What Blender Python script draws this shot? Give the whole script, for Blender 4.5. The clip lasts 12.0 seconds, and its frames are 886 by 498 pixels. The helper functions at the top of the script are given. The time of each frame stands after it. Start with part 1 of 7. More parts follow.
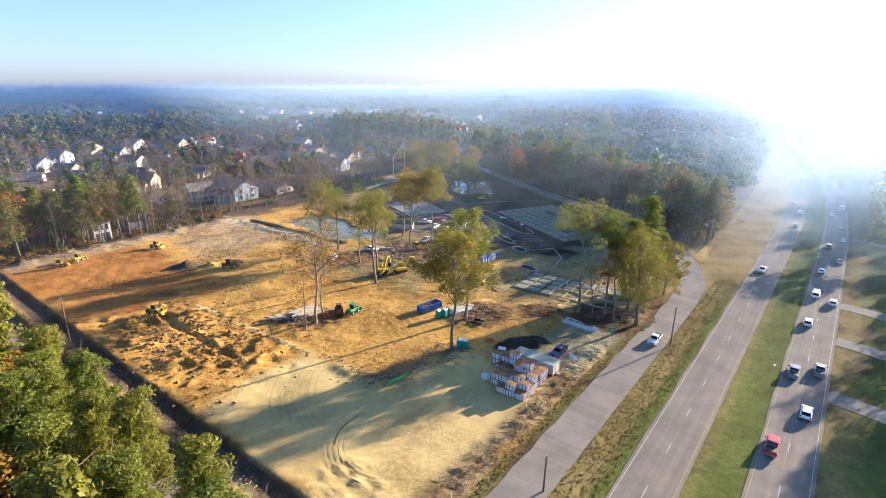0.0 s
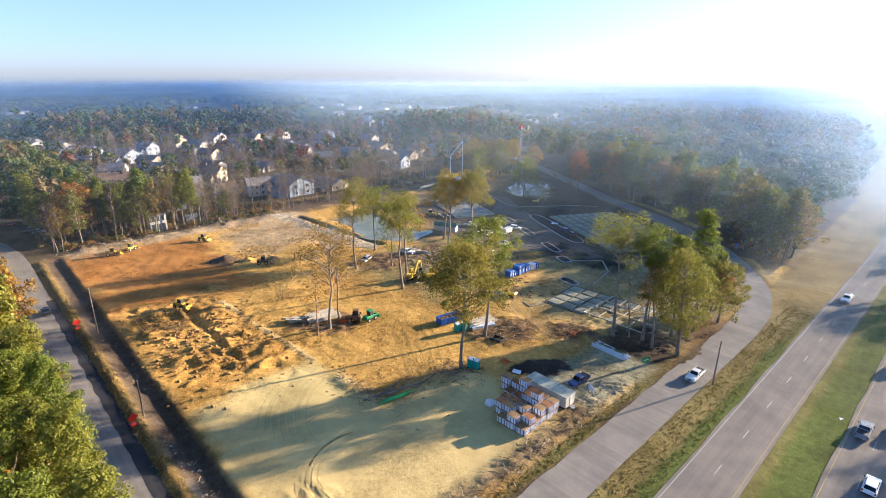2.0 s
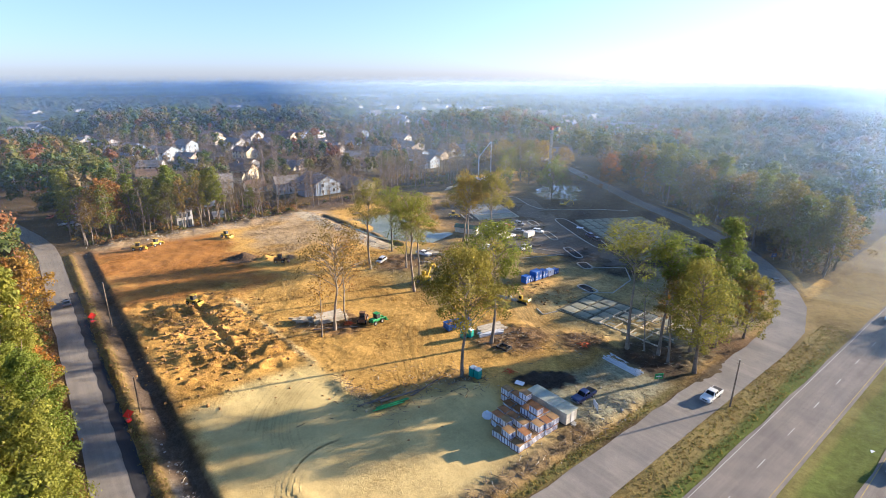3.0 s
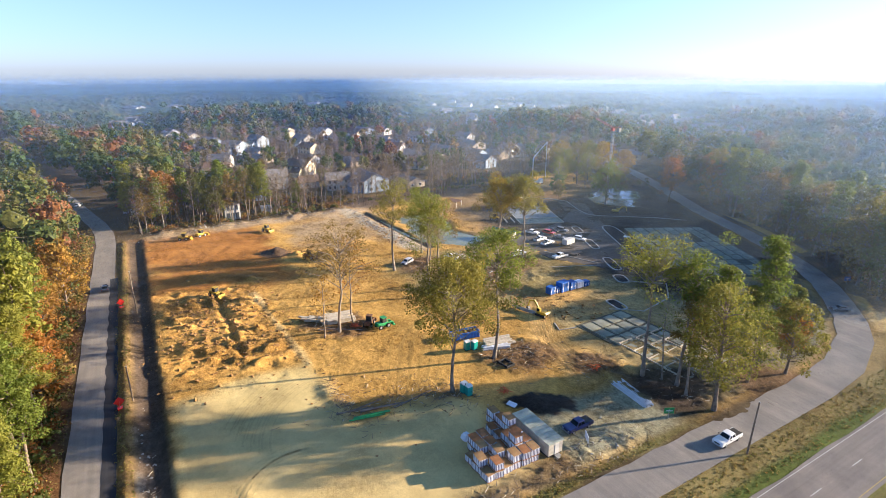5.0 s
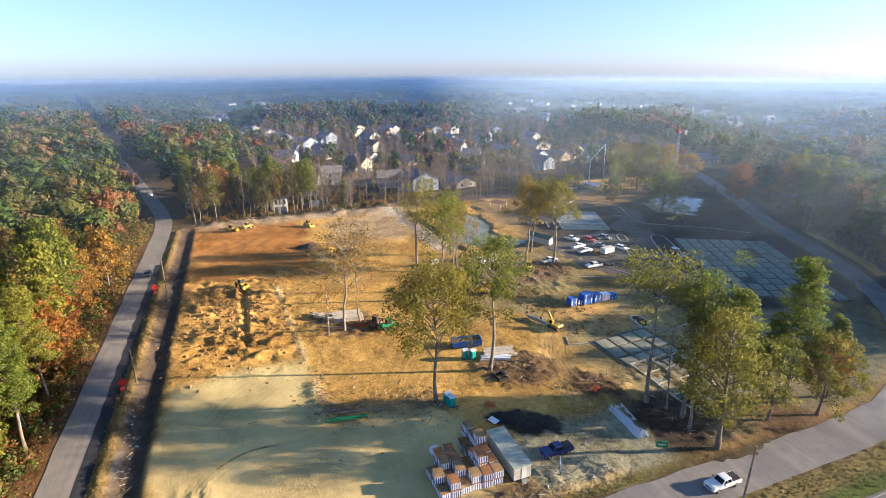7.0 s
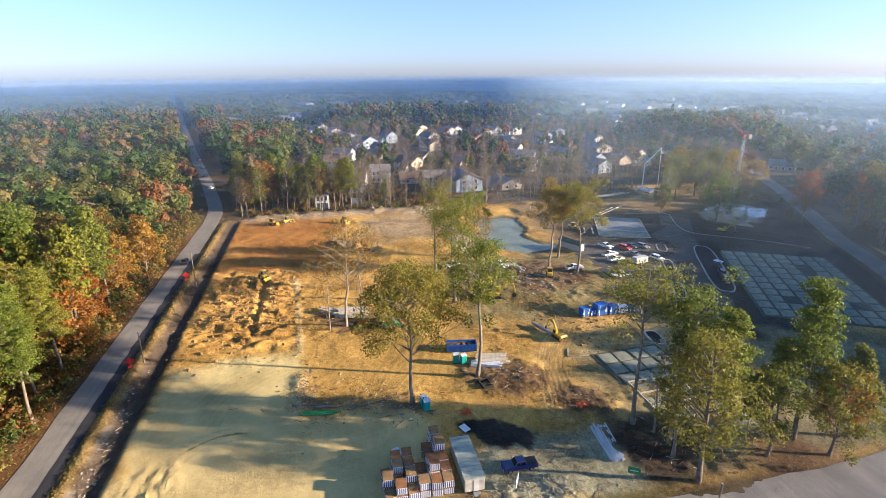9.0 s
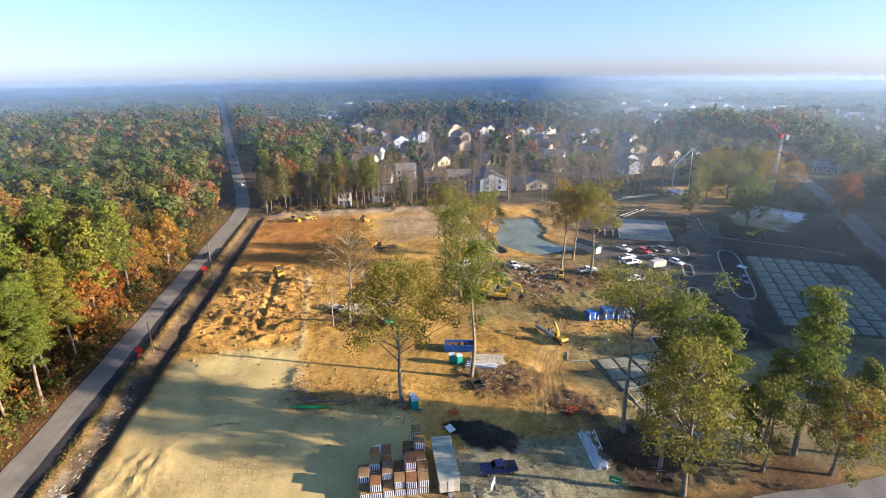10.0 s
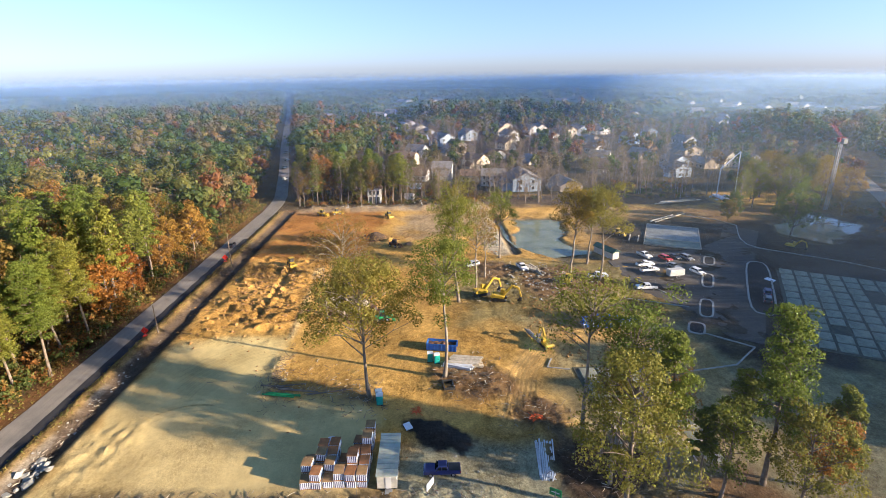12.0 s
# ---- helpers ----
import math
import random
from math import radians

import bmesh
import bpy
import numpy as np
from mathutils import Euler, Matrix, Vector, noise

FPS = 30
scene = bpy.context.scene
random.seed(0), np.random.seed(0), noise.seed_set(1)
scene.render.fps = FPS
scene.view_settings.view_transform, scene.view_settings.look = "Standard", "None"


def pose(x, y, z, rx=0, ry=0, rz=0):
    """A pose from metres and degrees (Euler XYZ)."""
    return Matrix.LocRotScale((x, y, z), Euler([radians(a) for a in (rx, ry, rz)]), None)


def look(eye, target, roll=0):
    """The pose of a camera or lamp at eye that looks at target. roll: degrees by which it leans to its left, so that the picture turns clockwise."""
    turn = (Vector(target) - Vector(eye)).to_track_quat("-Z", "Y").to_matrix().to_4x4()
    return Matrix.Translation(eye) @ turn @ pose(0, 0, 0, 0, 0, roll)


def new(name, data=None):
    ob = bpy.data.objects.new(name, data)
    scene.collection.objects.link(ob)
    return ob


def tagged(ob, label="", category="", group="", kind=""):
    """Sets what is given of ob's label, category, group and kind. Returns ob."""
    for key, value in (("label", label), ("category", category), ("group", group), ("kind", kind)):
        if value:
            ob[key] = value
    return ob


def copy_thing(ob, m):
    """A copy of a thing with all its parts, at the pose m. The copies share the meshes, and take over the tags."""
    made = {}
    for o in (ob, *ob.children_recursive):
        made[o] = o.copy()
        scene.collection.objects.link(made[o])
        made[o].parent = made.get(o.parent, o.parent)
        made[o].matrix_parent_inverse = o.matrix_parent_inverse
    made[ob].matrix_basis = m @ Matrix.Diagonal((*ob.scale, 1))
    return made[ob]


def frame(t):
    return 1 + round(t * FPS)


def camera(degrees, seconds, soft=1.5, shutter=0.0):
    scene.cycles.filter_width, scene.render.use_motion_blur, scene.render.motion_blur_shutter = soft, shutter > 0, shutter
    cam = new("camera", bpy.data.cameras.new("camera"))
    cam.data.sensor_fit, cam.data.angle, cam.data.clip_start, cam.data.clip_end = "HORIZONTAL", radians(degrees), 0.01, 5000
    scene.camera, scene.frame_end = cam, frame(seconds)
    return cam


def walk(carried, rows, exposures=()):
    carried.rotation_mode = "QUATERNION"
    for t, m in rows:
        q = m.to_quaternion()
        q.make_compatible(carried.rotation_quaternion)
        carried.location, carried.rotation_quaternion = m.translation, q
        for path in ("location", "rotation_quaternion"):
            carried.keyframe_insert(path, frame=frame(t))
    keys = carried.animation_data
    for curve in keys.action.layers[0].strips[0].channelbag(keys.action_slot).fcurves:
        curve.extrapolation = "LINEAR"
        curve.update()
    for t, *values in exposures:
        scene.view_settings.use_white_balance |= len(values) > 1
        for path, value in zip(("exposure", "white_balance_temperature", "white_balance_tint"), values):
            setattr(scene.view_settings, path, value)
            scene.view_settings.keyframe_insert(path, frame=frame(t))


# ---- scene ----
cam = camera(80.3, 12.0, soft=0.45)
PATH = [
    (0, (15.021, 41.474, 59.277), (13.857, 42.977, 58.658), 0.3),
    (0.5, (15.942, 45.241, 59.406), (14.725, 46.700, 58.782), 0.7),
    (1, (17.192, 49.554, 59.654), (15.918, 50.962, 59.026), 0.2),
    (1.5, (18.291, 53.575, 59.748), (16.963, 54.931, 59.116), 0.1),
    (2, (19.423, 57.405, 59.527), (18.044, 58.708, 58.895), 0.2),
    (2.5, (20.504, 61.131, 59.393), (19.075, 62.380, 58.763), 0.3),
    (3, (21.580, 65.197, 59.337), (20.105, 66.390, 58.704), 0.2),
    (5, (26.069, 81.568, 59.464), (24.432, 82.521, 58.823), 0.1),
    (5.5, (27.205, 85.574, 59.505), (25.534, 86.466, 58.863), 0.1),
    (6, (28.300, 89.806, 59.516), (26.595, 90.631, 58.874), 0.0),
    (6.5, (29.372, 93.988, 59.583), (27.634, 94.741, 58.939), -0.1),
    (7, (30.423, 98.222, 59.706), (28.658, 98.905, 59.059), -0.1),
    (9, (34.002, 114.809, 59.373), (32.154, 115.224, 58.729), -0.3),
    (9.5, (34.718, 119.156, 59.362), (32.857, 119.498, 58.716), -0.5),
    (10, (35.391, 123.503, 59.244), (33.518, 123.770, 58.599), -0.6),
    (10.5, (35.914, 127.782, 59.156), (34.031, 127.976, 58.511), -0.7),
    (11, (36.280, 132.073, 59.079), (34.392, 132.191, 58.434), -0.7),
    (11.5, (36.623, 136.353, 59.084), (34.731, 136.412, 58.438), -0.7),
    (12, (36.796, 140.660, 59.249), (34.905, 140.686, 58.600), -0.7),
]
scene.cycles.transparent_max_bounces = 48
walk(cam, [(t, look(eye, target, roll)) for t, eye, target, roll in PATH], exposures=[(0.0, 2.08, 5760, 17), (12.0, 1.88, 5760, 17)])

# ---- light: a low sun over the highway, hazy blue sky ----
SUN_AZ, SUN_EL = 71.0, 14.4
world = bpy.data.worlds.new("sky")
scene.world = world
world.use_nodes = True
wn = world.node_tree
sky = wn.nodes.new("ShaderNodeTexSky")
sky.sky_type, sky.sun_disc = "NISHITA", False
sky.sun_elevation, sky.sun_rotation = radians(SUN_EL), radians(90 - SUN_AZ)
sky.altitude, sky.air_density, sky.dust_density, sky.ozone_density = 20, 0.75, 0.35, 3.5
where = wn.nodes.new("ShaderNodeTexCoord")
height = wn.nodes.new("ShaderNodeSeparateXYZ")
wn.links.new(where.outputs["Generated"], height.inputs[0])
veil = wn.nodes.new("ShaderNodeMapRange")
veil.interpolation_type = "SMOOTHSTEP"
veil.inputs[1].default_value, veil.inputs[2].default_value = -0.01, 0.16
wn.links.new(height.outputs[2], veil.inputs[0])
thin_air = wn.nodes.new("ShaderNodeMix")
thin_air.data_type = "RGBA"
thin_air.inputs[6].default_value, thin_air.inputs[7].default_value = (0.69, 0.66, 0.76, 1), (1.04, 0.86, 0.85, 1)
wn.links.new(veil.outputs[0], thin_air.inputs[0])
overhead = wn.nodes.new("ShaderNodeMapRange")
overhead.interpolation_type = "SMOOTHSTEP"
overhead.inputs[1].default_value, overhead.inputs[2].default_value = 0.17, 0.55
wn.links.new(height.outputs[2], overhead.inputs[0])
clear_sky = wn.nodes.new("ShaderNodeMix")
clear_sky.data_type = "RGBA"
clear_sky.inputs[7].default_value = (0.95, 1.0, 0.88, 1)
wn.links.new(overhead.outputs[0], clear_sky.inputs[0])
wn.links.new(thin_air.outputs[2], clear_sky.inputs[6])
tinted = wn.nodes.new("ShaderNodeMix")
tinted.data_type, tinted.blend_type = "RGBA", "MULTIPLY"
tinted.inputs[0].default_value = 1.0
wn.links.new(sky.outputs[0], tinted.inputs[6])
wn.links.new(clear_sky.outputs[2], tinted.inputs[7])
wn.links.new(tinted.outputs[2], wn.nodes["Background"].inputs[0])
wn.nodes["Background"].inputs[1].default_value = 0.08
sun = new("sun", bpy.data.lights.new("sun", "SUN"))
sun.data.energy, sun.data.angle, sun.data.color = 5.0, radians(0.6), (1.0, 0.79, 0.50)
sun_dir = Vector((math.cos(radians(SUN_AZ)) * math.cos(radians(SUN_EL)), math.sin(radians(SUN_AZ)) * math.cos(radians(SUN_EL)), math.sin(radians(SUN_EL))))
sun.matrix_world = look(Vector((0, 0, 120)) + sun_dir * 50, (0, 0, 120))

# ---- materials ----
def nodes_of(name):
    m = bpy.data.materials.new(name)
    m.use_nodes = True
    nt = m.node_tree
    return m, nt, nt.nodes["Principled BSDF"]


def link(nt, a, b):
    nt.links.new(a, b)


def noise_node(nt, scale, detail=4.0, rough=0.6, coords=None):
    n = nt.nodes.new("ShaderNodeTexNoise")
    n.inputs["Scale"].default_value, n.inputs["Detail"].default_value, n.inputs["Roughness"].default_value = scale, detail, rough
    if coords is not None:
        link(nt, coords, n.inputs["Vector"])
    return n


def mix_rgb(nt, kind, fac, a, b):
    n = nt.nodes.new("ShaderNodeMix")
    n.data_type, n.blend_type = "RGBA", kind
    for value, socket in ((fac, n.inputs[0]), (a, n.inputs[6]), (b, n.inputs[7])):
        if hasattr(value, "is_output"):
            link(nt, value, socket)
        elif isinstance(value, (int, float)):
            socket.default_value = value
        else:
            socket.default_value = (*value, 1)
    return n.outputs[2]


def ramp(nt, fac, stops):
    n = nt.nodes.new("ShaderNodeValToRGB")
    while len(n.color_ramp.elements) < len(stops):
        n.color_ramp.elements.new(0.5)
    for e, (p, c) in zip(n.color_ramp.elements, stops):
        e.position, e.color = p, (*c, 1)
    link(nt, fac, n.inputs[0])
    return n.outputs[0]


def bump(nt, bsdf, height, strength, distance):
    n = nt.nodes.new("ShaderNodeBump")
    n.inputs["Strength"].default_value, n.inputs["Distance"].default_value = strength, distance
    link(nt, height, n.inputs["Height"])
    link(nt, n.outputs[0], bsdf.inputs["Normal"])


def surface(name, colour, rough=0.7, metal=0.0, vary=0.25, scale=1.5, relief=0.0, grain=12.0):
    """A painted, cast or sawn surface with stains at one scale and grain at another."""
    m, nt, b = nodes_of(name)
    geo = nt.nodes.new("ShaderNodeTexCoord").outputs["Object"]
    big, small = noise_node(nt, scale, 3, 0.6, geo), noise_node(nt, grain, 3, 0.7, geo)
    dark = tuple(c * (1 - vary) for c in colour)
    light = tuple(min(1, c * (1 + vary * 0.6)) for c in colour)
    base = ramp(nt, big.outputs[0], [(0.3, dark), (0.7, light)])
    base = mix_rgb(nt, "OVERLAY", vary * 0.8, base, small.outputs[1])
    info = nt.nodes.new("ShaderNodeObjectInfo")
    tint = ramp(nt, info.outputs["Random"], [(0.0, (0.86, 0.86, 0.86)), (1.0, (1, 1, 1))])
    base = mix_rgb(nt, "MULTIPLY", 1.0, base, tint)
    link(nt, base, b.inputs["Base Color"])
    b.inputs["Roughness"].default_value, b.inputs["Metallic"].default_value = rough, metal
    if relief:
        bump(nt, b, small.outputs[0], 0.6, relief)
    return m


def soil_material():
    """Soil, sand and turf: the kind of ground, with some painted shade, is in the mesh's soil attribute, grain and
    clods are procedural.
    """
    m, nt, b = nodes_of("soil")
    at = nt.nodes.new("ShaderNodeAttribute")
    at.attribute_name = "soil"
    pos = nt.nodes.new("ShaderNodeTexCoord").outputs["Object"]
    churn = nt.nodes.new("ShaderNodeAttribute")
    churn.attribute_name = "churn"
    broad, clods, grain = noise_node(nt, 0.09, 5, 0.62, pos), noise_node(nt, 0.8, 5, 0.7, pos), noise_node(nt, 5.0, 4, 0.75, pos)
    base = mix_rgb(nt, "MULTIPLY", 1.0, at.outputs["Color"], ramp(nt, broad.outputs[0], [(0.32, (0.74, 0.72, 0.68)), (0.68, (1.16, 1.14, 1.1))]))
    base = mix_rgb(nt, "MULTIPLY", churn.outputs["Fac"], base, ramp(nt, clods.outputs[0], [(0.33, (0.66, 0.64, 0.62)), (0.6, (1.16, 1.16, 1.16))]))
    base = mix_rgb(nt, "MULTIPLY", churn.outputs["Fac"], base, ramp(nt, grain.outputs[0], [(0.3, (0.74, 0.73, 0.72)), (0.66, (1.18, 1.18, 1.18))]))
    # combed ridges left by tracks and blades
    swirl, where = noise_node(nt, 0.75, 3, 0.55, pos), noise_node(nt, 0.075, 3, 0.6, pos)
    swirl.inputs["Distortion"].default_value = 1.6
    fold = nt.nodes.new("ShaderNodeMath")
    fold.operation = "PINGPONG"
    fold.inputs[1].default_value = 0.07
    link(nt, swirl.outputs[0], fold.inputs[0])
    spread = nt.nodes.new("ShaderNodeMapRange")
    for i, v in enumerate((0.46, 0.58, 0.0, 14.0)):
        spread.inputs[i + 1].default_value = v
    link(nt, where.outputs[0], spread.inputs[0])
    wave = nt.nodes.new("ShaderNodeMath")
    wave.operation = "MULTIPLY"
    link(nt, fold.outputs[0], wave.inputs[0])
    link(nt, spread.outputs[0], wave.inputs[1])
    lumps = noise_node(nt, 2.4, 4, 0.7, pos)
    base = mix_rgb(nt, "MULTIPLY", churn.outputs["Fac"], base, ramp(nt, lumps.outputs[0], [(0.36, (0.74, 0.71, 0.68)), (0.58, (1.1, 1.1, 1.1))]))
    # shading of the ridge relief is put into the colour as well
    base = mix_rgb(nt, "MULTIPLY", churn.outputs["Fac"], base, ramp(nt, wave.outputs[0], [(0.0, (1, 1, 1)), (0.8, (0.74, 0.71, 0.67))]))
    link(nt, base, b.inputs["Base Color"])
    b.inputs["Roughness"].default_value = 0.95
    b.inputs["Specular IOR Level"].default_value = 0.15
    comb = nt.nodes.new("ShaderNodeMath")
    comb.operation = "MULTIPLY_ADD"
    comb.inputs[1].default_value = 0.55
    link(nt, wave.outputs[0], comb.inputs[0])
    link(nt, clods.outputs[0], comb.inputs[2])
    both = nt.nodes.new("ShaderNodeMath")
    both.operation = "MULTIPLY_ADD"
    both.inputs[1].default_value = 0.35
    link(nt, grain.outputs[0], both.inputs[0])
    link(nt, comb.outputs[0], both.inputs[2])
    rough = nt.nodes.new("ShaderNodeMath")
    rough.operation = "MULTIPLY"
    link(nt, both.outputs[0], rough.inputs[0])
    link(nt, churn.outputs["Fac"], rough.inputs[1])
    bump(nt, b, rough.outputs[0], 0.9, 0.3)
    return m


def leaf_material(name, stops, through_light=0.48, attribute="", mottle=0.25, fine=0.0):
    """Foliage: a hue for each tree, broken up by clump and by leaf; light shines through."""
    m, nt, b = nodes_of(name)
    if attribute:
        at = nt.nodes.new("ShaderNodeAttribute")
        at.attribute_name = attribute
        base = at.outputs["Color"]
    else:
        base = ramp(nt, nt.nodes.new("ShaderNodeObjectInfo").outputs["Random"], stops)
    geo = nt.nodes.new("ShaderNodeNewGeometry")
    isle = ramp(nt, geo.outputs["Random Per Island"], [(0.0, (1 - mottle, 1 - mottle, 1 - mottle)), (1.0, (1 + mottle, 1 + mottle, 1 + mottle * 0.6))])
    base = mix_rgb(nt, "MULTIPLY", 1.0, base, isle)
    pos = nt.nodes.new("ShaderNodeTexCoord").outputs["Object"]
    base = mix_rgb(nt, "MULTIPLY", 1.0, base, ramp(nt, noise_node(nt, 0.45, 3, 0.6, pos).outputs[0], [(0.3, (0.7, 0.75, 0.7)), (0.7, (1.2, 1.15, 1.0))]))
    if fine:
        base = mix_rgb(nt, "MULTIPLY", 1.0, base, ramp(nt, noise_node(nt, fine, 2, 0.7, pos).outputs[0], [(0.36, (0.55, 0.58, 0.6)), (0.62, (1.25, 1.22, 1.1))]))
    link(nt, base, b.inputs["Base Color"])
    b.inputs["Roughness"].default_value = 0.65
    b.inputs["Specular IOR Level"].default_value = 0.25
    tr = nt.nodes.new("ShaderNodeBsdfTranslucent")
    link(nt, base, tr.inputs["Color"])
    mx = nt.nodes.new("ShaderNodeMixShader")
    mx.inputs[0].default_value = through_light
    link(nt, b.outputs[0], mx.inputs[1])
    link(nt, tr.outputs[0], mx.inputs[2])
    link(nt, mx.outputs[0], nt.nodes["Material Output"].inputs[0])
    return m


def asphalt_material(name, colour, streaks=0.35, axis=0):
    m, nt, b = nodes_of(name)
    pos = nt.nodes.new("ShaderNodeTexCoord").outputs["Object"]
    mp = nt.nodes.new("ShaderNodeMapping")
    mp.inputs["Scale"].default_value = (0.03, 0.9, 1) if axis == 0 else (0.9, 0.03, 1)
    link(nt, pos, mp.inputs[0])
    worn, patch, grit = noise_node(nt, 1.0, 4, 0.6, mp.outputs[0]), noise_node(nt, 0.15, 5, 0.65, pos), noise_node(nt, 9, 3, 0.8, pos)
    base = ramp(nt, worn.outputs[0], [(0.3, tuple(c * (1 - streaks) for c in colour)), (0.7, tuple(c * (1 + streaks) for c in colour))])
    base = mix_rgb(nt, "MULTIPLY", 1.0, base, ramp(nt, patch.outputs[0], [(0.35, (0.78, 0.78, 0.8)), (0.65, (1.12, 1.1, 1.06))]))
    base = mix_rgb(nt, "MULTIPLY", 1.0, base, ramp(nt, grit.outputs[0], [(0.3, (0.8, 0.8, 0.8)), (0.7, (1.12, 1.12, 1.12))]))
    link(nt, base, b.inputs["Base Color"])
    b.inputs["Roughness"].default_value = 0.85
    b.inputs["Specular IOR Level"].default_value = 0.3
    bump(nt, b, grit.outputs[0], 0.4, 0.02)
    return m


def water_material():
    m, nt, b = nodes_of("pond_water")
    pos = nt.nodes.new("ShaderNodeTexCoord").outputs["Object"]
    n = noise_node(nt, 1.2, 3, 0.6, pos)
    link(nt, ramp(nt, noise_node(nt, 0.1, 3, 0.6, pos).outputs[0], [(0.35, (0.12, 0.14, 0.075)), (0.65, (0.22, 0.235, 0.13))]), b.inputs["Base Color"])
    b.inputs["Roughness"].default_value = 0.06
    bump(nt, b, n.outputs[0], 0.12, 0.03)
    return m


def glass_material():
    m, nt, b = nodes_of("car_glass")
    b.inputs["Base Color"].default_value = (0.02, 0.025, 0.03, 1)
    b.inputs["Roughness"].default_value = 0.05
    return m


def paint_material():
    """Car paint, one colour a car."""
    m, nt, b = nodes_of("car_paint")
    link(nt, nt.nodes.new("ShaderNodeObjectInfo").outputs["Color"], b.inputs["Base Color"])
    b.inputs["Roughness"].default_value, b.inputs["Coat Weight"].default_value = 0.35, 0.6
    return m


SOIL = soil_material()
ASPHALT = asphalt_material("highway_asphalt", (0.21, 0.185, 0.16), 0.16, axis=1)
ASPHALT_SIDE = asphalt_material("side_road_asphalt", (0.235, 0.215, 0.19), 0.12, axis=0)
ASPHALT_NEW = asphalt_material("new_asphalt", (0.092, 0.080, 0.068), 0.25, axis=1)
ASPHALT_STRIP = asphalt_material("fresh_asphalt_strip", (0.035, 0.036, 0.042), 0.25, axis=0)
CONCRETE = surface("concrete", (0.34, 0.33, 0.29), 0.9, vary=0.3, scale=0.5, relief=0.02)
SLAB = surface("fresh_slab", (0.21, 0.225, 0.215), 0.6, vary=0.35, scale=0.3)
PAD = surface("pad_gravel", (0.28, 0.285, 0.21), 0.95, vary=0.4, scale=0.35, relief=0.04, grain=5)
WATER = water_material()
GLASS = glass_material()
KERB = surface("kerb_concrete", (0.34, 0.33, 0.295), 0.9, vary=0.3, scale=0.5, relief=0.02)
PAINT = paint_material()
RUBBER = surface("rubber", (0.02, 0.02, 0.02), 0.9)
STEEL = surface("galvanised_steel", (0.45, 0.46, 0.47), 0.45, 0.8, vary=0.25)
WHITE_LINE = surface("white_road_paint", (0.48, 0.47, 0.43), 0.8, vary=0.35, scale=0.8)
YELLOW_LINE = surface("yellow_road_paint", (0.42, 0.31, 0.10), 0.8, vary=0.35, scale=0.8)
BARK = surface("bark", (0.20, 0.155, 0.115), 0.95, vary=0.5, scale=1.2, relief=0.04, grain=7)
BARK_GREY = surface("grey_bark", (0.23, 0.185, 0.15), 0.95, vary=0.45, scale=0.8)
BARK_PALE = surface("pale_bark", (0.27, 0.225, 0.175), 0.95, vary=0.45, scale=0.8, relief=0.04, grain=7)
LEAF_SITE = leaf_material("site_tree_leaves", [(0, (0.165, 0.195, 0.034)), (0.4, (0.20, 0.20, 0.038)), (0.75, (0.225, 0.195, 0.04)), (1, (0.15, 0.185, 0.034))])
LEAF_WOOD = leaf_material("woodland_leaves", [(0, (0.10, 0.135, 0.024)), (0.25, (0.15, 0.16, 0.03)), (0.45, (0.21, 0.175, 0.036)), (0.62, (0.27, 0.17, 0.045)), (0.8, (0.10, 0.13, 0.026)), (1, (0.31, 0.14, 0.04))])
LEAF_PINE = leaf_material("pine_needles", [(0, (0.12, 0.16, 0.026)), (0.5, (0.16, 0.195, 0.03)), (1, (0.215, 0.215, 0.036))])
LEAF_GOLD = leaf_material("golden_leaves", [(0, (0.30, 0.21, 0.03)), (1, (0.24, 0.18, 0.03))])
LEAF_BROWN = leaf_material("brown_leaves", [(0, (0.20, 0.15, 0.045)), (1, (0.24, 0.15, 0.05))])
LEAF_RUST = leaf_material("rust_leaves", [(0, (0.30, 0.105, 0.028)), (0.35, (0.33, 0.16, 0.035)), (0.7, (0.34, 0.21, 0.04)), (1, (0.25, 0.075, 0.03))])
LEAF_FAR = leaf_material("distant_leaves", [], 0.4, "leaf", 0.12, 1.3)


# ---- mesh helpers ----
def mesh_from(name, verts, faces, material, smooth=False):
    """A mesh from arrays; faces is an (n, 3) or (n, 4) array."""
    verts, faces = np.asarray(verts, np.float32), np.asarray(faces, np.int32)
    me = bpy.data.meshes.new(name)
    n, k = faces.shape
    me.vertices.add(len(verts))
    me.vertices.foreach_set("co", verts.ravel())
    me.loops.add(n * k)
    me.loops.foreach_set("vertex_index", faces.ravel())
    me.polygons.add(n)
    me.polygons.foreach_set("loop_start", np.arange(0, n * k, k, dtype=np.int32))
    me.polygons.foreach_set("use_smooth", np.full(n, smooth))
    me.update(calc_edges=True)
    me.materials.append(material)
    return me


def colour_points(me, name, colours):
    at = me.attributes.new(name, "FLOAT_COLOR", "POINT")
    at.data.foreach_set("color", np.c_[colours, np.ones(len(colours))].astype(np.float32).ravel())


def part(name, bm, material, parent=None, label="", smooth=False):
    """Links a bmesh as one mesh object, under a thing or a part."""
    me = bpy.data.meshes.new(name)
    bm.to_mesh(me)
    bm.free()
    if smooth:
        me.polygons.foreach_set("use_smooth", np.full(len(me.polygons), True))
    me.materials.append(material)
    ob = new(name, me)
    if parent is not None:
        ob.parent = parent
    return tagged(ob, label)


def thing(name, m, label, category, group="", kind=""):
    ob = new(name)
    ob.empty_display_size = 0.2
    ob.matrix_basis = m
    return tagged(ob, label, category, group, kind)


